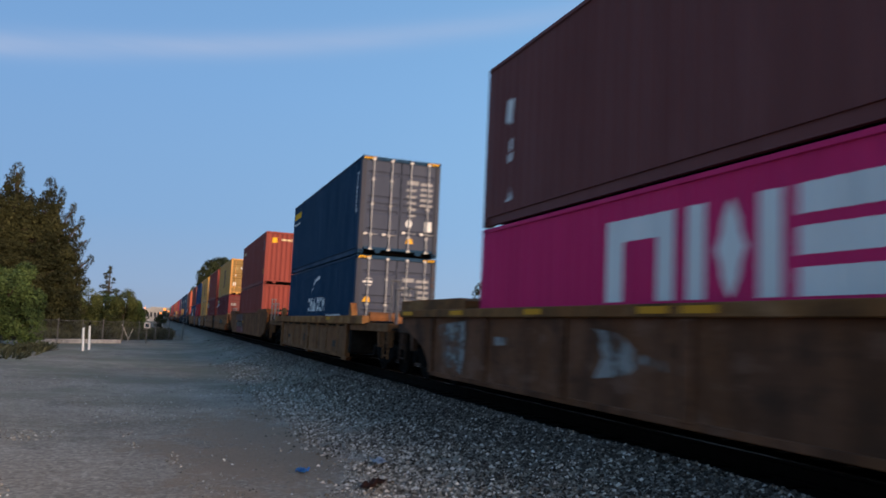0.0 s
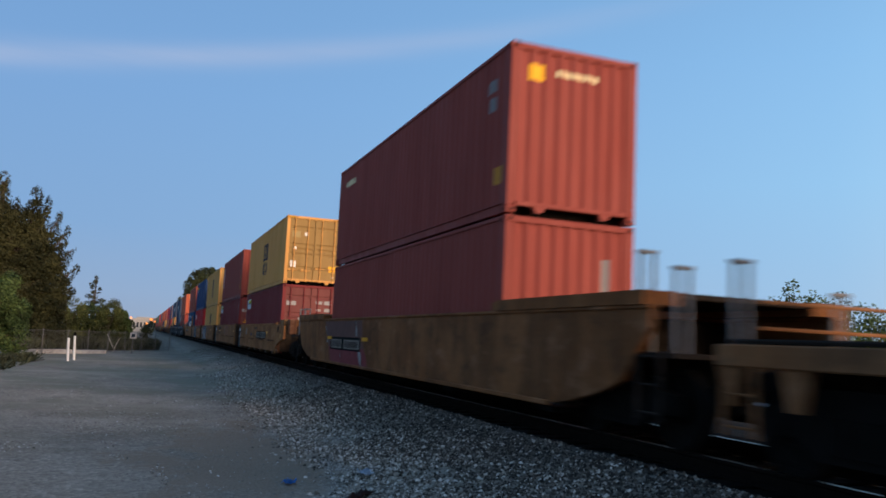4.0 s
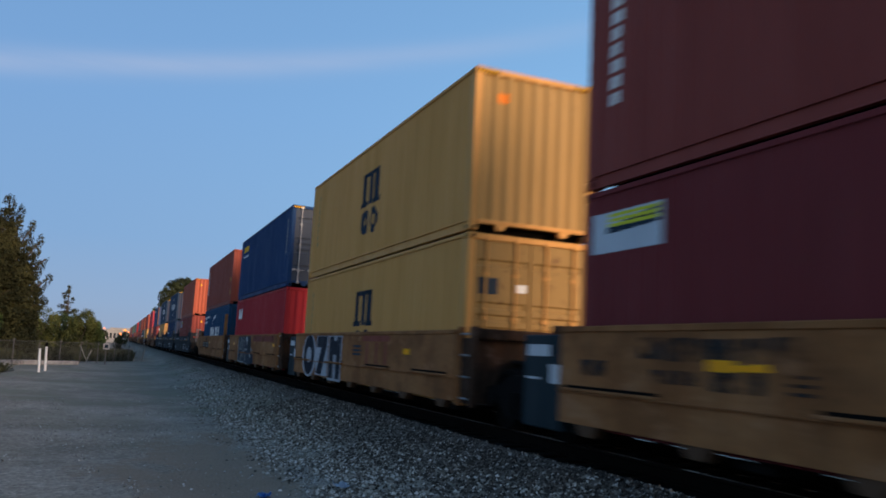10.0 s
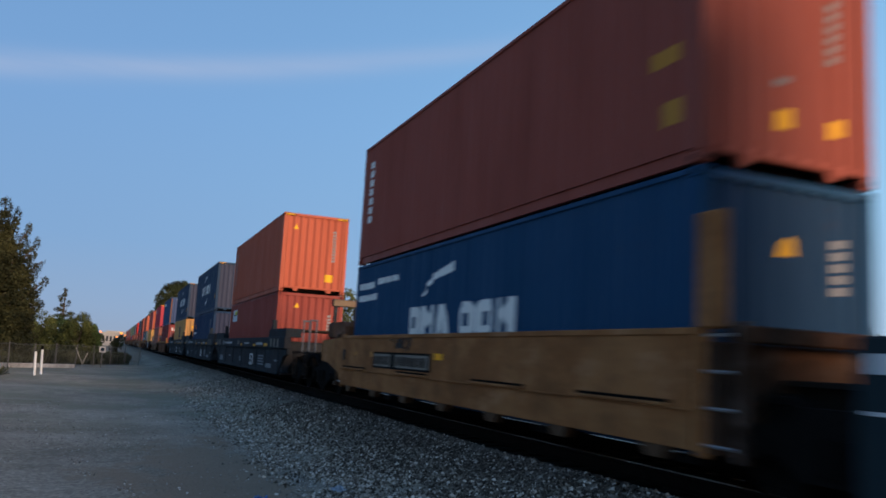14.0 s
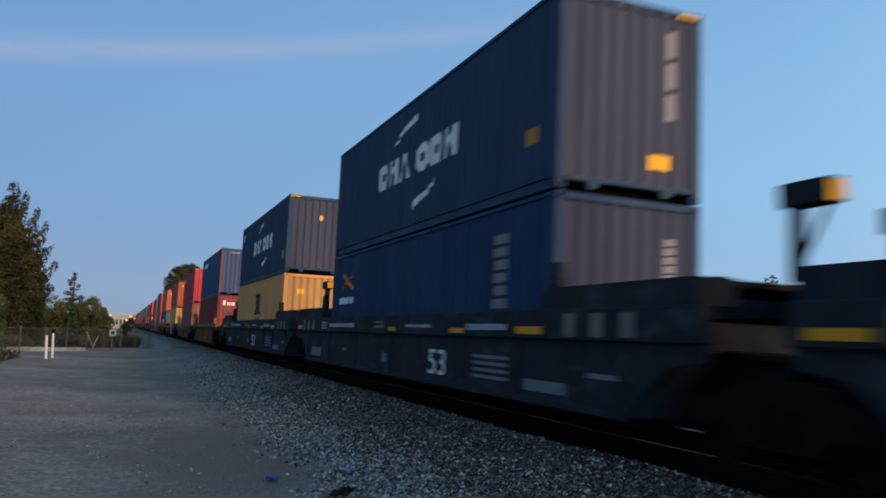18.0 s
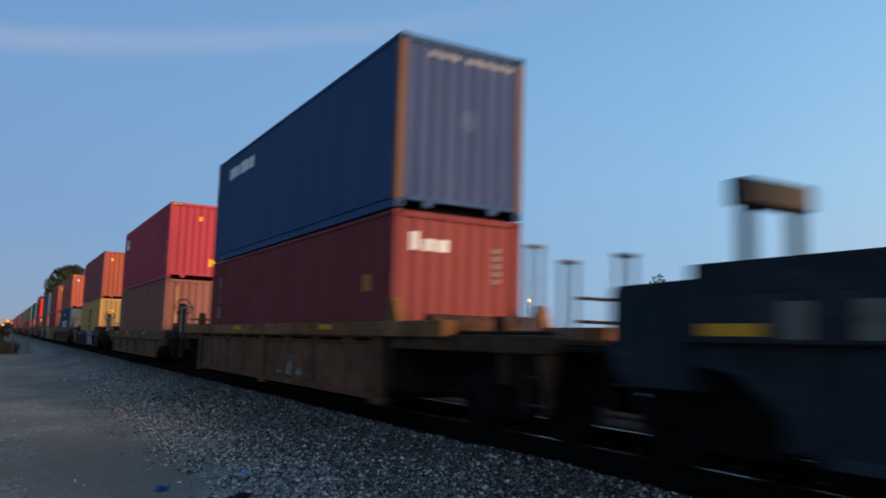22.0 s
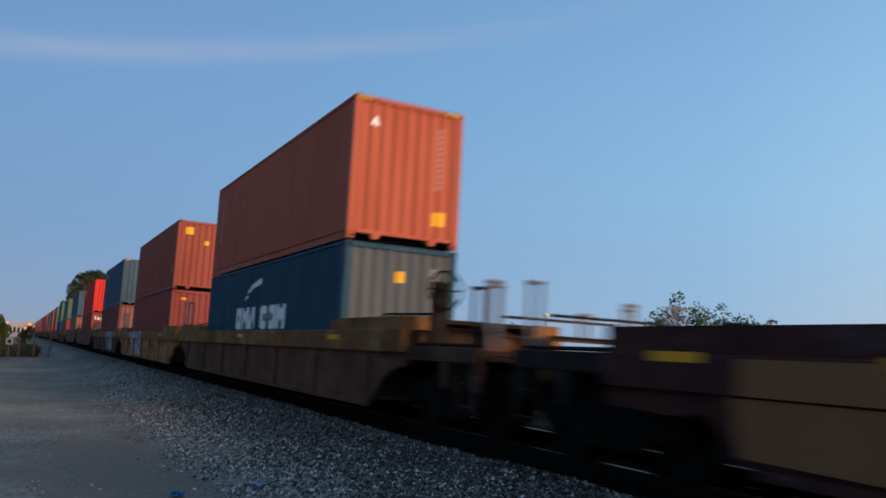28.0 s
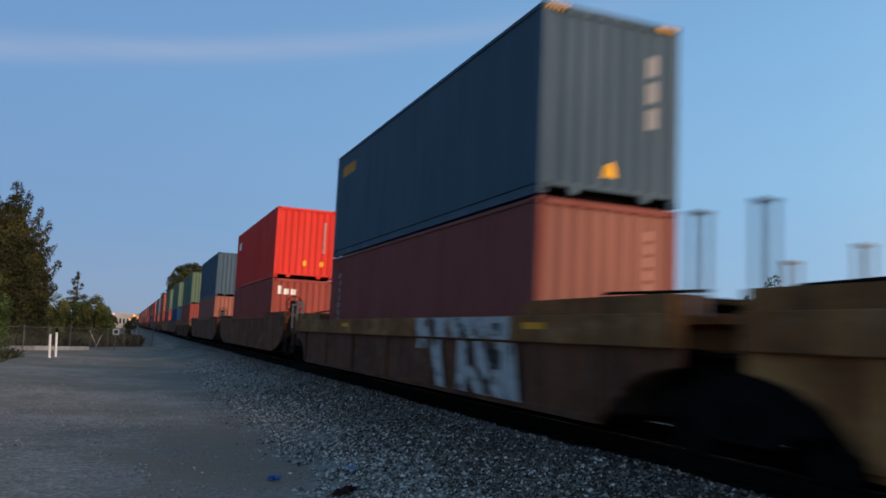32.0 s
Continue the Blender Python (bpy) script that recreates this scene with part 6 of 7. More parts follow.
# 3: yellow over maroon
side_mark(3, "u", "dark_trident", trident(-0.02, 1.42, 1.25, 0.80), inkm, "dark three-legged mark over two rounds")
side_mark(3, "u", "faint_print", column_bars(5.4, 0.9, 2.5, 0.18, 8), paint("khaki_marking", (0.33, 0.25, 0.11), rust=0.1))
plate_label(3, "l", 5.62, 4.32, 2.06, 2.58)
end_mark(3, "u", "white_sticker", [rect(-0.98, -0.74, 0.70, 0.97)], white, face="door")
end_mark(3, "u", "amber_sticker", [rect(0.66, 0.96, 0.58, 0.82)], yellowm, face="door")
end_mark(3, "u", "round_sticker", [disc(-0.38, 2.14, 0.07, 0.08), disc(-0.82, 1.52, 0.07, 0.07), disc(0.86, 0.35, 0.05, 0.05)], white, face="door")
end_mark(3, "u", "dull_plate", [rect(-0.96, -0.62, 1.98, 2.24)], MATS["khaki_marking"], face="door")
end_mark(3, "l", "white_plate", [rect(-1.02, -0.62, 2.02, 2.20), rect(0.22, 0.5, 2.12, 2.24), rect(0.58, 0.9, 2.1, 2.26), rect(0.6, 0.86, 1.8, 1.95), rect(0.25, 0.45, 1.82, 1.92), rect(-0.5, -0.3, 1.42, 1.52), rect(0.6, 0.9, 1.5, 1.6)], door_print, face="door")
hazard(STACK[3][2])
# 4
side_mark(4, "u", "white_print", column_bars(5.55, 1.0, 2.46, 0.24, 7, 3))
plate_label(4, "l", 5.92, 4.6, 2.11, 2.60)
side_mark(4, "u", "amber_plate", [rect(-5.55, -5.2, 0.5, 0.78), rect(-5.6, -5.1, 1.12, 1.3)], MATS["amber_dim"])
side_mark(4, "l", "white_plate", [rect(-5.6, -5.1, 2.2, 2.5), rect(-5.5, -5.2, 1.95, 2.1), rect(-5.6, -5.3, 1.55, 1.75)], paint("dull_rose_marking", (0.17, 0.095, 0.095), rust=0.3))
end_mark(4, "u", "amber_sticker", [rect(-0.18, 0.04, 0.55, 0.78)])
end_mark(4, "l", "white_plate", [rect(-1.05, -0.68, 2.02, 2.20), rect(0.5, 0.9, 2.02, 2.14), rect(0.5, 0.86, 1.5, 1.6)], door_print, face="door")
end_mark(4, "l", "warning_triangle", [[(-0.95, 1.36), (-0.7, 1.36), (-0.82, 1.56)]], yellowm, face="door")
# 5
for lev in "ul":
    side_mark(5, lev, "dark_trident", trident(-0.02, 1.40, 1.25, 0.82), inkm, "dark three-legged mark over two rounds")
    side_mark(5, lev, "faint_print", column_bars(5.3, 0.9, 2.5, 0.18, 8), MATS["khaki_marking"])
end_mark(5, "l", "dark_mark", [rect(-0.98, -0.62, 1.86, 2.14)], inkm, face="door")
end_mark(5, "l", "white_sticker", [rect(-0.26, -0.06, 1.92, 2.06)], white, face="door")
end_mark(5, "u", "orange_sticker", [rect(-0.78, -0.55, 2.3, 2.48)], orangem)
hazard(STACK[5][2])
# 6
side_mark(6, "u", "yellow_label", [rect(3.95, 5.35, 2.26, 2.52)], yellowm)
side_mark(6, "u", "white_print", word_bars(5.3, 3.9, 2.0, 2.1, 9))
side_mark(6, "u", "faint_print", column_bars(-5.4, 1.2, 2.5, 0.2, 9), MATS["dim_marking"])
side_mark(6, "l", "white_mark", [rect(4.95, 5.32, 1.99, 2.46), rect(4.32, 4.55, 1.99, 2.46), [(4.95, 2.2), (4.95, 2.0), (4.55, 2.0), (4.55, 2.46)]], white)
end_mark(6, "u", "white_print", [rect(0.18, 0.50, 1.95 - 0.19 * i, 2.02 - 0.19 * i) for i in range(5)] + [rect(0.62, 1.0, 2.2 - 0.16 * i, 2.3 - 0.16 * i) for i in range(6)], door_print, face="door")
end_mark(6, "u", "white_sticker", [rect(0.78, 1.02, 0.72, 1.06)], white, face="door")
end_mark(6, "u", "warning_triangle", [[(0.22, 0.38), (0.46, 0.38), (0.34, 0.58)]], yellowm, face="door")
hazard(STACK[6][2])
# 7
side_mark(7, "u", "white_print", column_bars(5.53, 0.97, 2.52, 0.25, 7, 5))
side_mark(7, "l", "white_block", blocks(2.36, -2.2, 1.16, 1.76), white, "white painted block")
side_mark(7, "l", "white_swoosh", swoosh([(1.65, 1.95), (1.45, 2.12), (1.17, 2.28), (0.75, 2.34), (0.21, 2.41)], 0.17))
side_mark(7, "l", "white_print", word_bars(5.85, 4.7, 2.30, 2.46, 8, 2) + word_bars(4.6, 3.1, 2.36, 2.5, 10, 3) + word_bars(5.85, 4.6, 2.02, 2.18, 9, 4), white)
side_mark(7, "u", "amber_plate", [rect(-5.75, -5.4, 0.5, 0.78), rect(-5.7, -5.2, 1.2, 1.4)], MATS["amber_dim"])
end_mark(7, "u", "amber_sticker", [rect(-0.16, 0.04, 0.52, 0.74), rect(0.60, 0.79, 0.54, 0.74)])
end_mark(7, "u", "white_print", [rect(0.60, 0.74, 1.4 + 0.13 * i, 1.49 + 0.13 * i) for i in range(6)] + [rect(-0.2, 0.0, 1.02, 1.1)], MATS["dim_marking"])
end_mark(7, "l", "warning_triangle", [[(-0.16, 2.06), (0.10, 2.06), (0.04, 2.22), (-0.03, 2.28), (-0.10, 2.22)]])
end_mark(7, "l", "white_print", [rect(0.64, 0.78, 1.7 + 0.13 * i, 1.79 + 0.13 * i) for i in range(5)], door_print)
# 8
side_mark(8, "u", "white_print", column_bars(5.5, 0.95, 2.5, 0.2, 8, 6), MATS["dim_marking"])
plate_label(8, "l", 5.25, 3.9, 2.04, 2.59)
end_mark(8, "u", "warning_triangle", [[(-0.85, 2.30), (-0.65, 2.30), (-0.75, 2.50)]])
end_mark(8, "u", "amber_sticker", [rect(0.44, 0.74, 0.44, 0.72)])
end_mark(8, "l", "warning_triangle", [[(-0.61, 2.36), (-0.41, 2.36), (-0.51, 2.54)]])
for lev, z0, z1 in (("u", 1.2, 2.4), ("l", 1.6, 2.3)):
    end_mark(8, lev, "white_print", [rect(0.66, 0.78, z0 + 0.12 * i, z0 + 0.08 + 0.12 * i) for i in range(int((z1 - z0) / 0.12))], door_print)
hazard(STACK[8][2])
# 9
side_mark(9, "u", "white_block", blocks(2.28, -2.52, 1.22, 1.80), white, "white painted block")
side_mark(9, "u", "white_swoosh", swoosh([(1.2, 2.07), (0.95, 2.22), (0.68, 2.34), (0.3, 2.38), (-0.15, 2.45)], 0.15))
side_mark(9, "u", "white_swoosh", swoosh([(-1.4, 0.92), (-1.15, 0.82), (-0.91, 0.72), (-0.5, 0.66), (-0.1, 0.57)], 0.17))
side_mark(9, "l", "orange_cross", [[(5.24, 1.92), (5.08, 1.96), (4.10, 2.40), (4.22, 2.30)], [(5.20, 2.42), (5.04, 2.42), (4.60, 2.14), (4.75, 2.12)], [(4.75, 2.12), (4.60, 2.20), (4.08, 2.02), (4.10, 1.93)], rect(4.55, 4.82, 2.08, 2.24)], orangem, "orange cross-shaped mark")
side_mark(9, "l", "white_print", word_bars(5.32, 3.9, 1.58, 1.76, 9, 6), white)
side_mark(9, "l", "faint_print", column_bars(-4.4, 1.3, 2.5, 0.5, 6), MATS["dim_marking"])
side_mark(9, "u", "amber_plate", [rect(-5.5, -5.1, 0.75, 1.0)], MATS["amber_dim"])
end_mark(9, "u", "amber_sticker", [rect(0.32, 0.70, 0.44, 0.66)])
end_mark(9, "u", "white_print", [rect(0.64, 0.76, 1.2 + 0.48 * i, 1.6 + 0.48 * i) for i in range(3)], door_print)
end_mark(9, "l", "white_print", [rect(0.64, 0.78, 1.75 + 0.13 * i, 1.85 + 0.13 * i) for i in range(5)], door_print)
hazard(STACK[9][2])
# 10
side_mark(10, "u", "white_block", blocks(2.06, -2.76, 1.22, 1.82), white, "white painted block")
side_mark(10, "u", "white_swoosh", swoosh([(0.88, 2.14), (0.6, 2.28), (0.35, 2.36), (0.1, 2.4), (-0.3, 2.47)], 0.15))
side_mark(10, "u", "white_swoosh", swoosh([(-1.7, 0.97), (-1.45, 0.84), (-1.2, 0.76), (-0.9, 0.7), (-0.46, 0.63)], 0.17))
side_mark(10, "u", "small_mark", [disc(5.5, 2.45, 0.13, 0.1), rect(5.35, 5.7, 2.2, 2.3)], white)
side_mark(10, "l", "dark_trident", trident(-0.18, 1.44, 1.3, 0.88), inkm, "dark three-legged mark over two rounds")
side_mark(10, "l", "faint_print", column_bars(4.92, 0.7, 2.6, 0.45, 9, 3), MATS["khaki_marking"])
side_mark(10, "u", "amber_plate", [rect(-5.6, -5.25, 0.55, 0.85)], MATS["amber_dim"])
end_mark(10, "u", "warning_triangle", [disc(0.02, 2.10, 0.08, 0.1)])
end_mark(10, "u", "white_print", [rect(0.66, 0.76, 1.3 + 0.1 * i, 1.37 + 0.1 * i) for i in range(13)], door_print)
end_mark(10, "l", "orange_sticker", [rect(-0.72, -0.45, 2.15, 2.34)], yellowm)
hazard(STACK[10][2])
# 11
side_mark(11, "u", "white_print", word_bars(4.85, 2.4, 2.20, 2.54, 7, 8), white)
side_mark(11, "l", "white_print", column_bars(5.12, 1.30, 2.55, 0.24, 3, 2), MATS["dim_marking"])
side_mark(11, "l", "amber_plate", [rect(-5.2, -4.85, 1.62, 1.9)], MATS["amber_dim"])
end_mark(11, "u", "white_print", [rect(-0.65 + 0.12 * i, -0.56 + 0.12 * i, 2.60, 2.70) for i in range(14) if i != 5], door_print)
end_mark(11, "u", "pale_patch", [disc(0.12, 1.6, 0.14, 0.2)], paint("bluish_patch", (0.075, 0.105, 0.185), rust=0.1))
end_mark(11, "l", "white_mark", [rect(-0.90, -0.76, 2.26, 2.56), rect(-0.66, -0.46, 2.26, 2.46), rect(-0.40, -0.20, 2.26, 2.46)], white)
end_mark(11, "l", "white_print", [rect(0.68, 0.80, 1.8 + 0.13 * i, 1.88 + 0.13 * i) for i in range(5)], MATS["dim_marking"])
# 12
side_mark(12, "u", "white_mark", [rect(5.35, 5.70, 2.02, 2.52), rect(4.70, 4.95, 2.02, 2.48), [(5.35, 2.2), (5.35, 2.02), (4.95, 2.02), (4.95, 2.48)]], white)
side_mark(12, "u", "amber_plate", [rect(-5.85, -5.45, 0.60, 0.90), rect(-5.8, -5.4, 1.3, 1.42)], MATS["amber_dim"])
side_mark(12, "l", "white_print", [rect(5.2, 5.42, 1.1, 2.5)], MATS["dim_marking"])
end_mark(12, "u", "amber_sticker", [rect(-0.13, 0.0, 2.24, 2.42), rect(0.32, 0.62, 0.52, 0.80)])
end_mark(12, "u", "white_print", [rect(0.62, 0.74, 1.3 + 0.12 * i, 1.39 + 0.12 * i) for i in range(11)], paint("rose_marking", (0.48, 0.20, 0.17), rust=0.2))
end_mark(12, "l", "ochre_band", [rect(-0.83, -0.74, 0.4, 2.6)], paint("ochre_marking", (0.38, 0.20, 0.08), rust=0.3))
end_mark(12, "l", "white_print", [rect(0.62, 0.74, 1.5 + 0.12 * i, 1.59 + 0.12 * i) for i in range(9)], MATS["rose_marking"])
hazard(STACK[12][2])
# 13
side_mark(13, "l", "dark_trident", trident(-0.02, 1.43, 1.28, 0.88), inkm, "dark three-legged mark over two rounds")
side_mark(13, "u", "amber_plate", [rect(-5.85, -5.5, 0.5, 0.78)], MATS["amber_dim"])
side_mark(13, "u", "white_print", [rect(-5.9, -5.45, 1.45, 1.7), rect(-5.9, -5.45, 1.2, 1.3), rect(-5.9, -5.3, 0.25, 0.32), rect(-5.0, -4.6, 0.28, 0.36)], MATS["dim_marking"])
end_mark(13, "u", "amber_sticker", [rect(0.0, 0.2, 0.5, 0.74), disc(-0.72, 2.4, 0.08, 0.1)])
end_mark(13, "u", "white_print", [rect(0.66, 0.80, 1.3 + 0.12 * i, 1.39 + 0.12 * i) for i in range(10)], MATS["rose_marking"])
end_mark(13, "l", "orange_sticker", [rect(-0.72, -0.4, 2.0, 2.2)], yellowm)
# 14
side_mark(14, "l", "white_block", blocks(2.35, -2.42, 1.20, 1.78), white, "white painted block")
side_mark(14, "l", "white_swoosh", swoosh([(1.42, 1.98), (1.2, 2.16), (0.9, 2.3), (0.5, 2.37), (-0.08, 2.43)], 0.16))
side_mark(14, "u", "white_print", column_bars(5.3, 1.0, 2.52, 0.24, 7, 9), MATS["dim_marking"])
end_mark(14, "u", "white_triangle", [[(-0.86, 2.32), (-0.64, 2.32), (-0.70, 2.46), (-0.75, 2.5), (-0.80, 2.46)]], white)
end_mark(14, "u", "amber_sticker", [rect(0.62, 0.92, 0.45, 0.74)])
end_mark(14, "u", "white_print", [rect(0.66, 0.78, 1.2 + 0.12 * i, 1.29 + 0.12 * i) for i in range(11)], MATS["rose_marking"])
end_mark(14, "l", "amber_sticker", [rect(-0.12, 0.08, 2.15, 2.38)])
end_mark(14, "l", "white_print", [rect(0.66, 0.78, 1.6, 2.5)], MATS["dim_marking"])
hazard(STACK[14][2])
# 15
side_mark(15, "u", "white_print", column_bars(5.31, 2.2, 2.58, 0.26, 2, 4), MATS["dim_marking"])
side_mark(15, "l", "white_print", column_bars(5.2, 1.24, 2.44, 0.30, 6, 4), MATS["dim_marking"])
side_mark(15, "u", "amber_plate", [rect(-5.5, -5.15, 0.7, 1.0)], MATS["amber_dim"])
end_mark(15, "u", "amber_sticker", [rect(-0.90, -0.56, 2.32, 2.62), rect(-0.10, 0.10, 1.92, 2.10)])
end_mark(15, "u", "white_print", [rect(0.68, 0.82, 1.4 + 0.12 * i, 1.49 + 0.12 * i) for i in range(10)], MATS["rose_marking"])
end_mark(15, "l", "amber_sticker", [rect(-0.85, -0.62, 2.5, 2.58)])
# 16
side_mark(16, "u", "yellow_label", [rect(4.2, 5.5, 2.22, 2.50)], MATS["amber_dim"])
side_mark(16, "l", "white_print", column_bars(5.15, 0.9, 2.48, 0.22, 8, 4), MATS["dim_marking"])
end_mark(16, "u", "amber_sticker", [[(-0.12, 0.36), (0.14, 0.36), (0.10, 0.54), (0.01, 0.60), (-0.08, 0.54)]])
end_mark(16, "u", "white_print", [rect(0.66, 0.84, 1.2 + 0.42 * i, 1.52 + 0.42 * i) for i in range(3)], door_print)
end_mark(16, "l", "pale_print", [rect(0.68, 0.76, 1.0 + 0.2 * i, 1.14 + 0.2 * i) for i in range(8)], paint("dusk_rose_marking", (0.42, 0.22, 0.18), rust=0.2))
hazard(STACK[16][2])
# 17, 18
end_mark(17, "u", "amber_sticker", [disc(0.02, 0.64, 0.08, 0.12), disc(0.72, 0.64, 0.08, 0.12)])
end_mark(17, "u", "white_print", [rect(0.74, 0.84, 1.1 + 0.1 * i, 1.17 + 0.1 * i) for i in range(13)], door_print)
end_mark(17, "l", "white_mark", [rect(-0.98, -0.84, 2.26, 2.60), rect(-0.74, -0.54, 2.26, 2.48), rect(-0.46, -0.26, 2.26, 2.48)], white)
side_mark(17, "u", "white_mark", [rect(4.6, 5.4, 2.0, 2.4)], white)
end_mark(18, "u", "amber_sticker", [disc(0.6, 2.3, 0.1, 0.1)])

# wagons: panels, reflectors, sprayed pictures
reflect = paint("reflector_yellow", (0.95, 0.38, 0.012), rust=0.0, rough=0.3)
faded_red = paint("faded_red_marking", (0.22, 0.05, 0.03), rust=0.3)
spray_blue = paint("spray_blue", (0.009, 0.014, 0.026), rust=0.05)
spray_white = paint("spray_white", (0.42, 0.43, 0.46), rust=0.55)
panel_grey = paint("panel_grey", (0.20, 0.172, 0.142), rust=0.4)
for k, u0 in ((3, -0.33), (7, 3.8)):
    wagon_mark(k, "dark_panel", [rect(u0 - 3.3, u0, 0.83, 1.16)], blacksteel, 1.424, "dark framed panel with pale bars")
    wagon_mark(k, "panel_bar", [rect(u0 - 1.15, u0 - 0.08, 0.87, 1.12), rect(u0 - 3.2, u0 - 1.42, 0.87, 1.12)], panel_grey, 1.428)
for k, u in ((3, -3.9), (4, -5.75), (5, -3.9), (6, -5.6), (7, 0.15), (4, 3.4), (6, 4.6)):
    wagon_mark(k, "reflector", [rect(u - 0.18, u + 0.18, 1.06, 1.17)], reflect, 1.425)
for k, u0 in ((4, -0.55), (5, -0.95)):
    wagon_mark(k, "faded_mark", [rect(u0 - 1.9, u0, 1.30, 1.42), rect(u0 - 0.45, u0 - 0.3, 0.82, 1.27), rect(u0 - 1.13, u0 - 0.98, 0.82, 1.27), rect(u0 - 1.75, u0 - 1.6, 0.82, 1.27)], faded_red, 1.424, "faded red block mark")
    wagon_mark(k, "dull_print", [rect(u0 + 0.1, u0 + 0.75, 0.98 + 0.09 * i, 1.03 + 0.09 * i) for i in range(3)], inkm, 1.424)
wagon_mark(3, "grey_smudge", [[(3.85, 0.98), (3.38, 0.99), (3.33, 1.31), (3.56, 1.31)]], panel_grey, 1.424)
wagon_mark(3, "worn_tape", [rect(2.95, 3.25, 1.06, 1.14), rect(-0.2, 0.12, 0.95, 1.17)], paint("worn_tape", (0.40, 0.155, 0.03), rust=0.4), 1.4235)
thin_black = spray("spray_black", (0.02, 0.019, 0.018), 0.72, 3.0)
thin_white = spray("spray_thin_white", (0.42, 0.415, 0.405), 0.88, 2.4)
thin_grey = spray("spray_thin_grey", (0.30, 0.285, 0.265), 0.62, 2.0)
thin_lime = spray("spray_thin_lime", (0.30, 0.215, 0.03), 0.62, 1.6)
thin_red = spray("spray_thin_red", (0.20, 0.035, 0.02), 1.1, 1.6)
maroon_field = spray("maroon_field", (0.20, 0.030, 0.034), 1.35, 0.9)
dusty_field = spray("dusty_maroon_field", (0.12, 0.05, 0.038), 1.2, 0.8)
wagon_mark(4, "black_scrawl", word_bars(4.64, 2.34, 1.14, 1.38, 5, 3) + word_bars(4.42, 3.64, 0.91, 1.06, 2, 5) + [rect(2.89, 3.53, 0.88, 1.07)] + [rect(5.25, 5.75, 0.94, 1.12)] + [rect(2.35, 2.6, 0.90 + 0.07 * i, 0.93 + 0.07 * i) for i in range(3)], thin_black, 1.424, "black sprayed scrawl")
wagon_mark(3, "dark_stroke", [[(5.85, 1.18), (5.4, 1.2), (5.3, 0.94), (5.75, 0.95)], disc(0.43, 0.96, 0.14, 0.09, 10), [(-0.5, 1.34), (0.45, 1.34), (0.42, 1.28), (-0.45, 1.27)], rect(4.75, 4.8, 1.0, 1.27)], thin_black, 1.424)
wagon_mark(3, "spray_patch", [disc(1.43, 1.0, 0.48, 0.085, 12)], spray("spray_mauve", (0.10, 0.045, 0.05), 0.95, 2.4), 1.424, "dull mauve sprayed patch")
wagon_mark(7, "worn_tape", [rect(3.66, 4.04, 1.05, 1.16), rect(5.0, 5.2, 1.07, 1.14)], MATS["worn_tape"], 1.4235)
wagon_mark(7, "dark_stroke", [[(2.7, 1.42), (1.5, 1.44), (1.62, 1.2), (2.1, 1.25), (2.5, 1.22)], [(6.2, 1.2), (5.95, 1.18), (5.9, 0.95), (6.2, 0.92)]], thin_black, 1.424)
wagon_mark(4, "yellow_smear", [[(3.27, 1.12), (2.85, 1.15), (2.80, 1.08), (3.2, 1.07)]], reflect, 1.428)
# sprayed picture on 5: dark bodies with pale edges
wagon_mark(5, "spray_edge", [disc(4.30, 0.88, 0.86, 0.60), rect(2.15, 3.45, 0.38, 1.43), rect(0.78, 2.05, 0.30, 1.43)], spray_white, 1.424, "pale outline of a sprayed picture")
wagon_mark(5, "spray_body", [arc(4.30, 0.90, 0.32, 0.22, 0.34, 0, 360, 18), rect(2.25, 3.35, 1.12, 1.42), [(2.3, 1.12), (2.85, 1.12), (3.35, 0.42), (2.75, 0.40)], rect(0.88, 1.28, 0.36, 1.41), rect(1.55, 1.97, 0.36, 1.41), rect(1.28, 1.55, 0.95, 1.30)], spray_blue, 1.429, "dark blue sprayed body")
# sprayed picture on 6: navy field with a pale rim, broken pale strokes, a dark round
navy_spray = spray("spray_navy", (0.010, 0.020, 0.040), 1.7, 1.3)
wagon_mark(6, "spray_edge", [[(3.10, 0.32), (2.98, 0.32), (2.96, 1.46), (3.08, 1.46)], [(3.0, 0.33), (3.0, 0.39), (1.1, 0.37), (0.1, 0.31), (0.1, 0.27), (1.1, 0.31)], [(3.0, 1.43), (3.0, 1.46), (-0.7, 1.46), (-0.7, 1.43)]], thin_white, 1.4245)
wagon_mark(6, "spray_body", [[(2.98, 0.38), (1.1, 0.36), (0.1, 0.30), (-0.75, 0.30), (-0.95, 0.55), (-0.55, 0.72), (-0.55, 1.2), (-0.35, 1.44), (2.98, 1.44)], [(-0.55, 0.78), (-1.2, 0.72), (-1.35, 0.34), (-0.7, 0.32)]], navy_spray, 1.427, "dark navy sprayed field")
wagon_mark(6, "spray_round", [disc(-0.12, 1.10, 0.36, 0.34, 20)], spray("spray_night", (0.004, 0.007, 0.014), 2.0, 1.3), 1.4295, "almost black sprayed round")
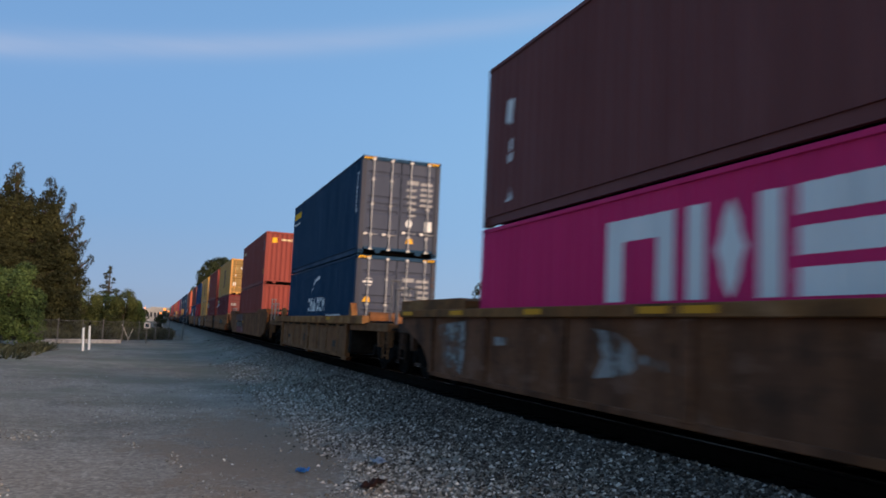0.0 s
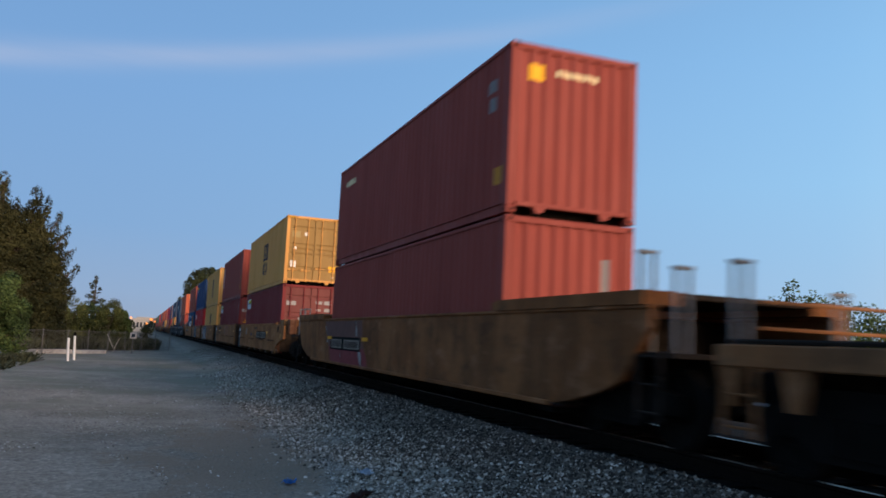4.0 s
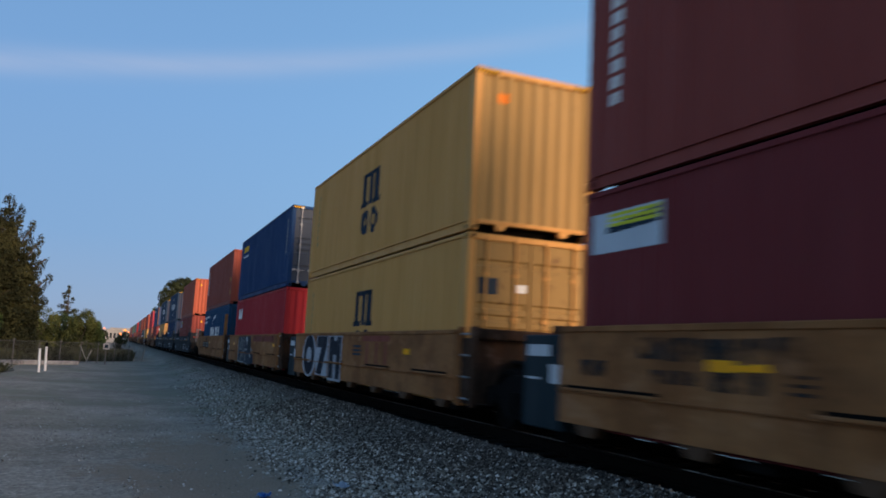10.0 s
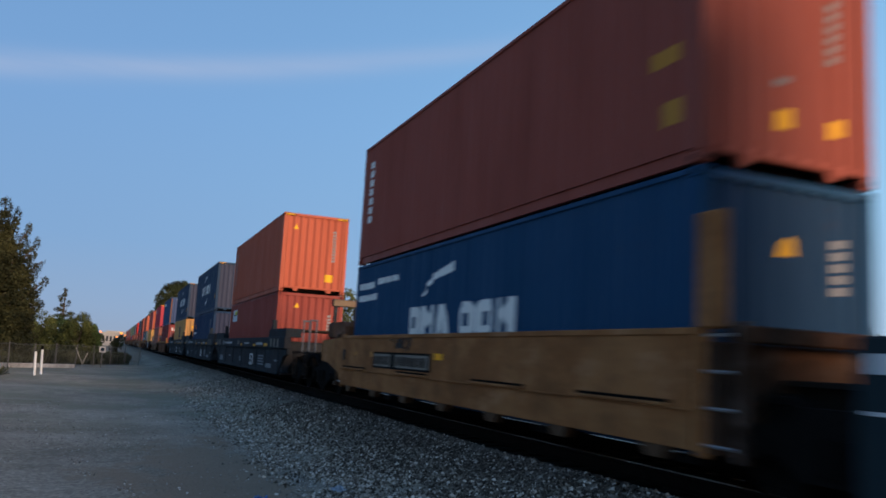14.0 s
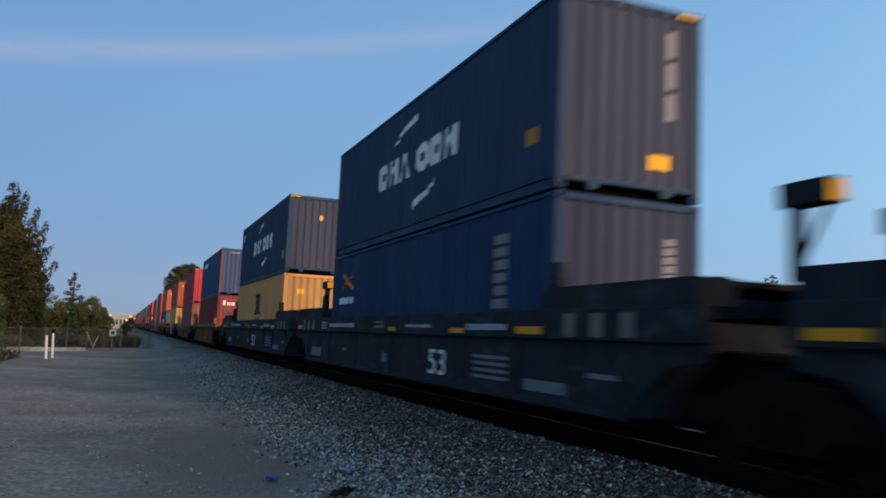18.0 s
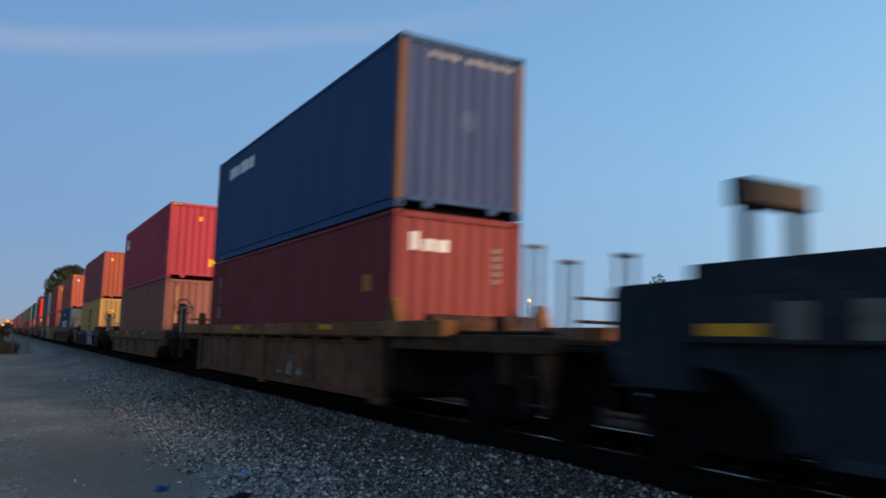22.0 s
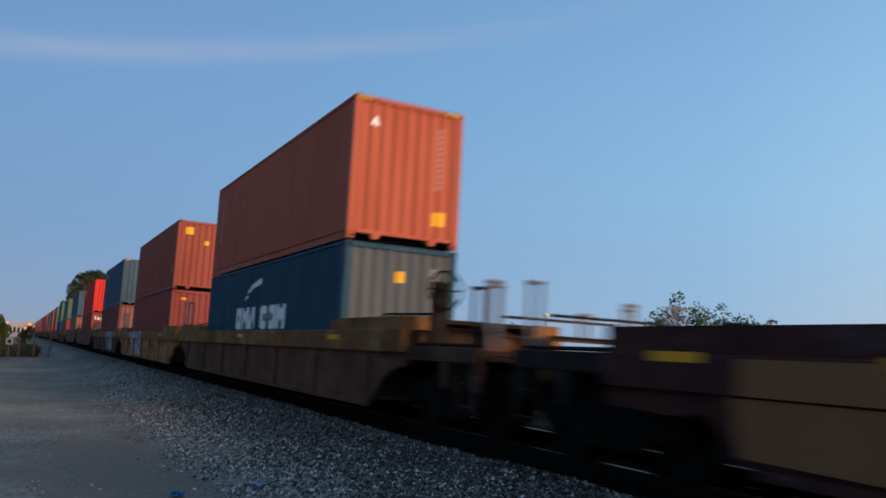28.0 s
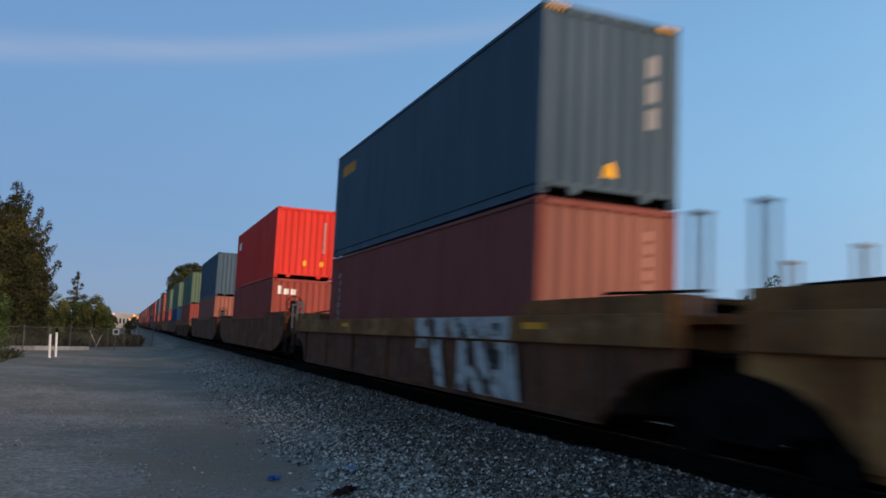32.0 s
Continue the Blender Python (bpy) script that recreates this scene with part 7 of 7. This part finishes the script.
wagon_mark(6, "spray_stroke", [[(2.52, 0.92), (2.43, 0.90), (2.22, 1.36), (2.34, 1.41)], [(2.24, 1.40), (2.12, 1.40), (1.96, 0.94), (2.06, 0.92)], [(2.5, 0.86), (2.5, 0.92), (2.06, 0.93), (2.08, 0.86)], [(1.80, 1.42), (1.70, 1.42), (1.67, 0.86), (1.76, 0.84)],
                               [(1.28, 1.40), (1.16, 1.40), (1.17, 0.82), (1.26, 0.80)], [(1.74, 0.80), (1.74, 0.86), (1.2, 0.84), (1.2, 0.79)], [(0.98, 1.42), (0.42, 1.42), (0.30, 1.22), (0.50, 1.05), (0.62, 1.22), (0.80, 1.30), (1.0, 1.26)], [(0.98, 0.86), (0.45, 0.84), (0.36, 0.92), (0.95, 0.93)],
                               [(-0.50, 1.0), (-0.95, 0.93), (-1.0, 0.84), (-0.62, 0.86)], [(-0.2, 0.62), (-0.62, 0.58), (-0.60, 0.68), (-0.22, 0.72)]], thin_white, 1.432, "pale sprayed stroke")
wagon_mark(6, "spray_drip", [[(u, 0.40 + 0.03 * (i % 2)), (u - 0.17, 0.40), (u - 0.13, 0.70), (u + 0.02, 0.71)] for i, u in enumerate((2.75, 2.38, 2.0, 1.62, 1.22, 0.80, 0.36))], thin_grey, 1.431)
wagon_mark(6, "faded_mark", [rect(-5.6, -1.05, 1.24, 1.44)], thin_red, 1.4245, "worn red band")
# blue set: pale bars along the chord, big numerals, reflectors
for k in (8, 9, 10):
    ch = 1.494
    wagon_mark(k, "chord_bar", [rect(0.4, 1.1, 1.26, 1.31), rect(0.4, 1.1, 1.36, 1.39), rect(6.9, 7.1, 1.18, 1.46), rect(7.5, 7.7, 1.18, 1.46), rect(8.1, 8.3, 1.18, 1.46),
                                  rect(-7.1, -6.9, 1.18, 1.46), rect(-7.7, -7.5, 1.18, 1.46), rect(-8.3, -8.1, 1.18, 1.46)], panel_grey, ch, "faded pale bar")
    amber_tape = paint("reflector_amber", (0.66, 0.29, 0.02), rust=0.15)
    for u0, u1, z0, z1 in ((-3.77, -3.2, 1.19, 1.27), (-0.35, 0.1, 1.2, 1.28), (-6.3, -5.6, 1.2, 1.3), (8.5, 9.1, 1.2, 1.3)):
        wagon_mark(k, "reflector", [rect(u0, u1, z0, z1)], amber_tape, ch)
    wagon_mark(k, "white_print", word_bars(5.1, 2.7, 1.26, 1.36, 17, k) + word_bars(-3.9, -5.3, 1.24, 1.34, 10, k + 3) + word_bars(-1.0, -2.3, 1.27, 1.33, 9, k + 6) + [rect(5.4, 6.0, 1.22 + 0.07 * i, 1.25 + 0.07 * i) for i in range(3)], paint("chord_print", (0.36, 0.37, 0.39), rust=0.3), ch)
    wagon_mark(k, "pale_print", [rect(-5.2, -4.0, 0.82 - 0.1 * i, 0.87 - 0.1 * i) for i in range(4)] + [rect(-6.8, -5.7, 0.45, 0.6), rect(-8.1, -7.3, 0.7, 0.76), rect(0.4, 0.7, 0.55, 0.75), rect(6.3, 7.4, 0.46, 0.7), rect(3.6, 4.0, 0.7, 0.76)], paint("dim_steel_marking", (0.15, 0.165, 0.18), rust=0.3), 1.404)
    cu = bpy.data.curves.new("numerals", "FONT")
    cu.body, cu.size, cu.extrude = "53", 0.62, 0.002
    tmp = bpy.data.objects.new("numerals", cu)
    me = bpy.data.meshes.new_from_object(tmp)
    me.transform(Matrix.Translation((-1.405, (-0.52 if k == 10 else -2.0), 0.47)) @ Matrix(((0, 0, -1, 0), (-1.45, 0, 0, 0), (0, 1, 0, 0), (0, 0, 0, 1))))
    obj_of("white_number", me, white, STACK[k][0], "white painted numerals 53")
    bpy.data.objects.remove(tmp)
# 0, 1 and others with chords
for k, us in ((1, (-3.81, )), (11, (2.0, -4.0)), (12, (1.0, -3.6, 4.4)), (14, (0.5, -6.5)), (15, (2, -5.8)), (16, (-6.6, 3.2)), (13, (-4.33, 4.5, -1.2, 6.55, 8.8))):
    x = {"A": 1.494, "B": 1.434, "E": 1.494}[TRAIN[k][1]]
    z = {1: 1.30, 11: 1.30, 12: 1.12, 13: 1.17, 14: 1.30, 15: 1.30, 16: 1.30}[k]
    for u in us:
        wagon_mark(k, "reflector", [rect(u - 0.3, u + 0.3, z - 0.045, z + 0.045)], paint("reflector_amber", (0.66, 0.29, 0.02), rust=0.15), x)
wagon_mark(0, "pale_smear", [[(7.7, 1.18), (6.3, 1.28), (6.25, 0.75), (6.35, 0.32), (6.9, 0.42), (7.3, 0.36), (7.45, 0.8)], [(1.9, 1.2), (1.3, 1.14), (0.9, 0.92), (0.2, 0.84), (0.36, 0.74), (0.8, 0.82), (1.16, 0.66), (1.86, 0.58), (1.65, 0.85)],
                             [(5.0, 1.02), (4.5, 1.02), (4.55, 0.9), (4.95, 0.88)]], thin_grey, 1.4045, "whitish smear of old paint")
# 13: plum wagon with a pale picture, bars and patches
wagon_mark(13, "spray_body", [[(-1.7, 0.95), (-1.85, 1.18), (-3.0, 1.19), (-5.06, 1.19), (-5.2, 0.90)], [(-2.2, 0.85), (-2.75, 0.34), (-3.1, 0.33), (-4.1, 0.34), (-5.0, 0.38), (-5.54, 0.29), (-5.80, 0.36), (-5.45, 0.7), (-5.2, 0.86)]], spray("spray_ash", (0.30, 0.29, 0.29), 1.05, 1.4), 1.496, "large ash-grey sprayed picture")
wagon_mark(13, "dark_stroke", [[(-2.35, 0.80), (-2.5, 0.80), (-3.0, 0.42), (-2.8, 0.42)], [(-2.6, 1.12), (-2.85, 1.12), (-2.8, 0.95), (-2.6, 0.95)], [(-3.9, 0.50), (-4.15, 0.50), (-4.2, 0.36), (-3.9, 0.36)]], spray("spray_soot", (0.02, 0.012, 0.012), 1.4, 2.0), 1.5, "dark sprayed stroke")
wagon_mark(13, "panel_bar", [rect(2.5, 4.2, 0.93, 1.08), rect(1.2, 2.2, 1.03, 1.08), rect(-0.5, 0.18, 1.08, 1.13), rect(-1.55, -1.0, 0.9, 0.95), rect(-5.7, -5.35, 0.98, 1.03), rect(-5.75, -5.4, 0.90, 0.93), rect(-6.2, -5.9, 1.0, 1.1), rect(-6.95, -6.6, 0.94, 1.04), rect(-7.55, -7.25, 0.97, 1.05)], paint("mauve_marking", (0.20, 0.17, 0.175), rust=0.25), 1.494)
wagon_mark(13, "spray_patch", [[(-7.6, 1.17), (-8.6, 1.18), (-8.7, 0.82), (-7.9, 0.80)]], spray("spray_dusk_blue", (0.02, 0.045, 0.09), 1.2, 1.5), 1.494)
wagon_mark(13, "repair_plate", [rect(6.6, 8.1, 0.88, 1.17)], paint("bare_tan_plate", (0.21, 0.095, 0.04), rust=0.4), 1.494, "bare tan replacement plate")
wagon_mark(13, "repair_plate", [[(8.2, 0.86), (6.6, 0.86), (6.35, 0.36), (8.1, 0.40)]], paint("bare_tan_plate", (0.21, 0.095, 0.04), rust=0.4), 1.46, "bare tan replacement plate")
# 2: brown wagon with a maroon field and a framed panel
wagon_mark(2, "maroon_field", [[(6.06, 1.52), (5.67, 1.03), (5.5, 0.80), (1.5, 0.80), (1.66, 1.0), (1.8, 1.52)]], dusty_field, 1.404, "dusty maroon field")
wagon_mark(2, "maroon_field", [[(5.5, 0.80), (5.13, 0.36), (1.12, 0.36), (1.25, 0.60), (1.55, 0.80)]], maroon_field, 1.404, "deep maroon field")
wagon_mark(2, "dark_panel", [rect(1.85, 5.25, 0.72, 1.08)], blacksteel, 1.407, "dark framed panel with pale bars")
wagon_mark(2, "panel_bar", [rect(3.87, 5.12, 0.77, 1.01), rect(1.97, 3.63, 0.77, 1.01)], panel_grey, 1.41)
wagon_mark(2, "pale_streak", [[(6.06, 1.38), (5.88, 1.38), (5.48, 0.88), (5.68, 0.88)], [(2.05, 0.72), (1.82, 0.72), (1.5, 0.37), (1.8, 0.37)], [(4.0, 0.72), (3.72, 0.72), (3.8, 0.50), (3.98, 0.48)], [(2.6, 1.5), (2.35, 1.5), (2.2, 1.12), (2.35, 1.12)]], thin_grey, 1.4105, "pale worn streak")
wagon_mark(0, "reflector", [rect(6.2, 6.86, 1.37, 1.45), rect(9.1, 9.8, 1.37, 1.45)], MATS["reflector_amber"], 1.494)
for k, us in ((2, (5.4, 1.46)), (0, (3.45, 0.52, -0.25))):
    for u in us:
        wagon_mark(k, "reflector", [rect(u - 0.28, u + 0.28, 1.0, 1.09) if k == 2 else rect(u - 0.28, u + 0.28, 1.37, 1.45)], MATS["reflector_amber"], 1.412 if k == 2 else 1.494)
# 15, 16: whitish sprayed figures over chord and plate
for k, u0, u1 in ((15, 4.5, 0.1), (16, -2.0, -5.9)):
    w_ = (u0 - u1)
    wagon_mark(k, "spray_body", [rect(u1, u0, 1.10, 1.43)], thin_white, 1.494, "whitish sprayed band")
    wagon_mark(k, "spray_figure", [[(u0 - 0.16 * w_, 1.06), (u0 - 0.30 * w_, 1.06), (u0 - 0.37 * w_, 0.26), (u0 - 0.28 * w_, 0.26)], rect(u0 - 0.12 * w_, u0, 0.88, 1.06), rect(u0 - 0.60 * w_, u0 - 0.50 * w_, 0.26, 1.06), [(u0 - 0.60 * w_, 0.85), (u0 - 0.82 * w_, 0.26), (u0 - 0.70 * w_, 0.26), (u0 - 0.60 * w_, 0.55)],
                                   [(u0 - 0.66 * w_, 1.06), (u1 - 0.1, 1.06), (u1 - 0.3, 0.26), (u0 - 0.88 * w_, 0.26), (u0 - 0.70 * w_, 0.7)]], thin_white, 1.458, "tall whitish sprayed shape")
    wagon_mark(k, "dark_stroke", [rect(u0 - 0.25 * w_, u0 - 0.20 * w_, 1.12, 1.42), [(u0 - 0.48 * w_, 1.42), (u0 - 0.54 * w_, 1.42), (u0 - 0.62 * w_, 1.12), (u0 - 0.56 * w_, 1.12)], rect(u0 - 0.92 * w_, u0 - 0.84 * w_, 1.15, 1.34)], thin_black, 1.498)
    wagon_mark(k, "dark_stroke", [rect(u0 - 0.92 * w_, u0 - 0.80 * w_, 0.66, 0.95)], thin_black, 1.462)
wagon_mark(15, "spray_patch", [disc(-1.1, 0.68, 0.50, 0.30, 12), disc(-2.5, 0.58, 0.50, 0.24, 10), disc(5.0, 0.86, 0.45, 0.2, 9)], thin_lime, 1.4045, "yellow-green sprayed patch")
wagon_mark(15, "spray_stroke", [[(-2.76, 0.86), (-3.88, 0.84), (-3.9, 0.70), (-3.1, 0.72)]], thin_red, 1.4045, "red sprayed stroke")
# 1, 11: dull panels and pale smudges on the plates
wagon_mark(1, "panel_bar", [rect(-4.78, -4.25, 0.44, 0.64)], paint("soot_marking", (0.04, 0.03, 0.024), rust=0.5), 1.404)
wagon_mark(1, "dark_stroke", [[(1.02, 0.78), (0.78, 0.72), (0.62, 0.76), (0.66, 0.46), (0.9, 0.50)], [(4.6, 0.66), (3.9, 0.66), (4.0, 0.52), (4.5, 0.53)]], thin_black, 1.404)
wagon_mark(1, "worn_tape", [rect(-1.55, -1.05, 1.26, 1.33)], paint("worn_orange", (0.42, 0.17, 0.03), rust=0.3), 1.494)
wagon_mark(11, "pale_smear", [[(-1.0, 0.44), (-1.35, 0.44), (-1.35, 0.38), (-1.02, 0.38)], rect(-2.03, -1.73, 0.37, 0.74), [(-2.3, 0.38), (-2.5, 0.62), (-2.75, 0.58), (-3.05, 0.37)]], thin_grey, 1.404, "whitish smear of old paint")
# 3: stickers on the end plate
wagon_mark(3, "dark_frame", [rect(-7.12, -6.76, 1.14, 1.38)], blacksteel, 1.419)
wagon_mark(3, "orange_sticker", [rect(-7.81, -7.44, 0.91, 1.08)], paint("worn_orange", (0.42, 0.17, 0.03), rust=0.3), 1.419)
for k, u0, u1, z0, z1, x in ((3, -0.45, -1.45, 0.90, 1.09, 1.431), (3, -1.8, -3.5, 0.90, 1.09, 1.431), (7, 3.7, 2.7, 0.90, 1.09, 1.431), (7, 2.3, 0.7, 0.90, 1.09, 1.431), (2, 5.0, 3.95, 0.80, 0.98, 1.413), (2, 3.5, 2.1, 0.80, 0.98, 1.413)):
    wagon_mark(k, "faint_print", word_bars(u0, u1, z0, z1, 7 if u0 - u1 > 1.2 else 5, k), MATS["soot_marking"], x)


def motions():
    """The whole train rolls towards the camera and past it, gaining speed."""
    times = [0, 2, 4, 6, 8, 8.5, 9, 9.5, 10, 10.5, 11, 12, 13, 13.5, 14, 14.5, 15, 15.5, 16, 17, 17.5, 18, 18.5, 19, 19.5, 20, 20.5, 21, 21.6, 22, 24, 26, 28, 30, 32]
    for ob, y, z in MOVING:
        walk(ob, [(t, pose(TRACK_X, y - way(t), z)) for t in times])
    # wheelsets turn while their wagon is near; elsewhere they stay as they are
    for car in (s[0] for s in STACK):
        y_car = next(y for ob, y, z in MOVING if ob == car)
        for wheel in (o for o in car.children_recursive if o.name.startswith("wheelset")):
            y0 = y_car + wheel.parent.location.y
            spot = wheel.location.copy()
            seen = [t / 20 for t in range(0, 641) if -2.0 < y0 - way(t / 20) < 34.0]
            if not seen:
                continue
            rows = [(t, pose(*spot, math.degrees(-(way(t) - way(seen[0])) / 0.46) * -1)) for t in seen]
            walk(wheel, ([(0, rows[0][1])] if seen[0] > 0 else []) + rows + ([(32, rows[-1][1])] if seen[-1] < 32 else []))


motions()
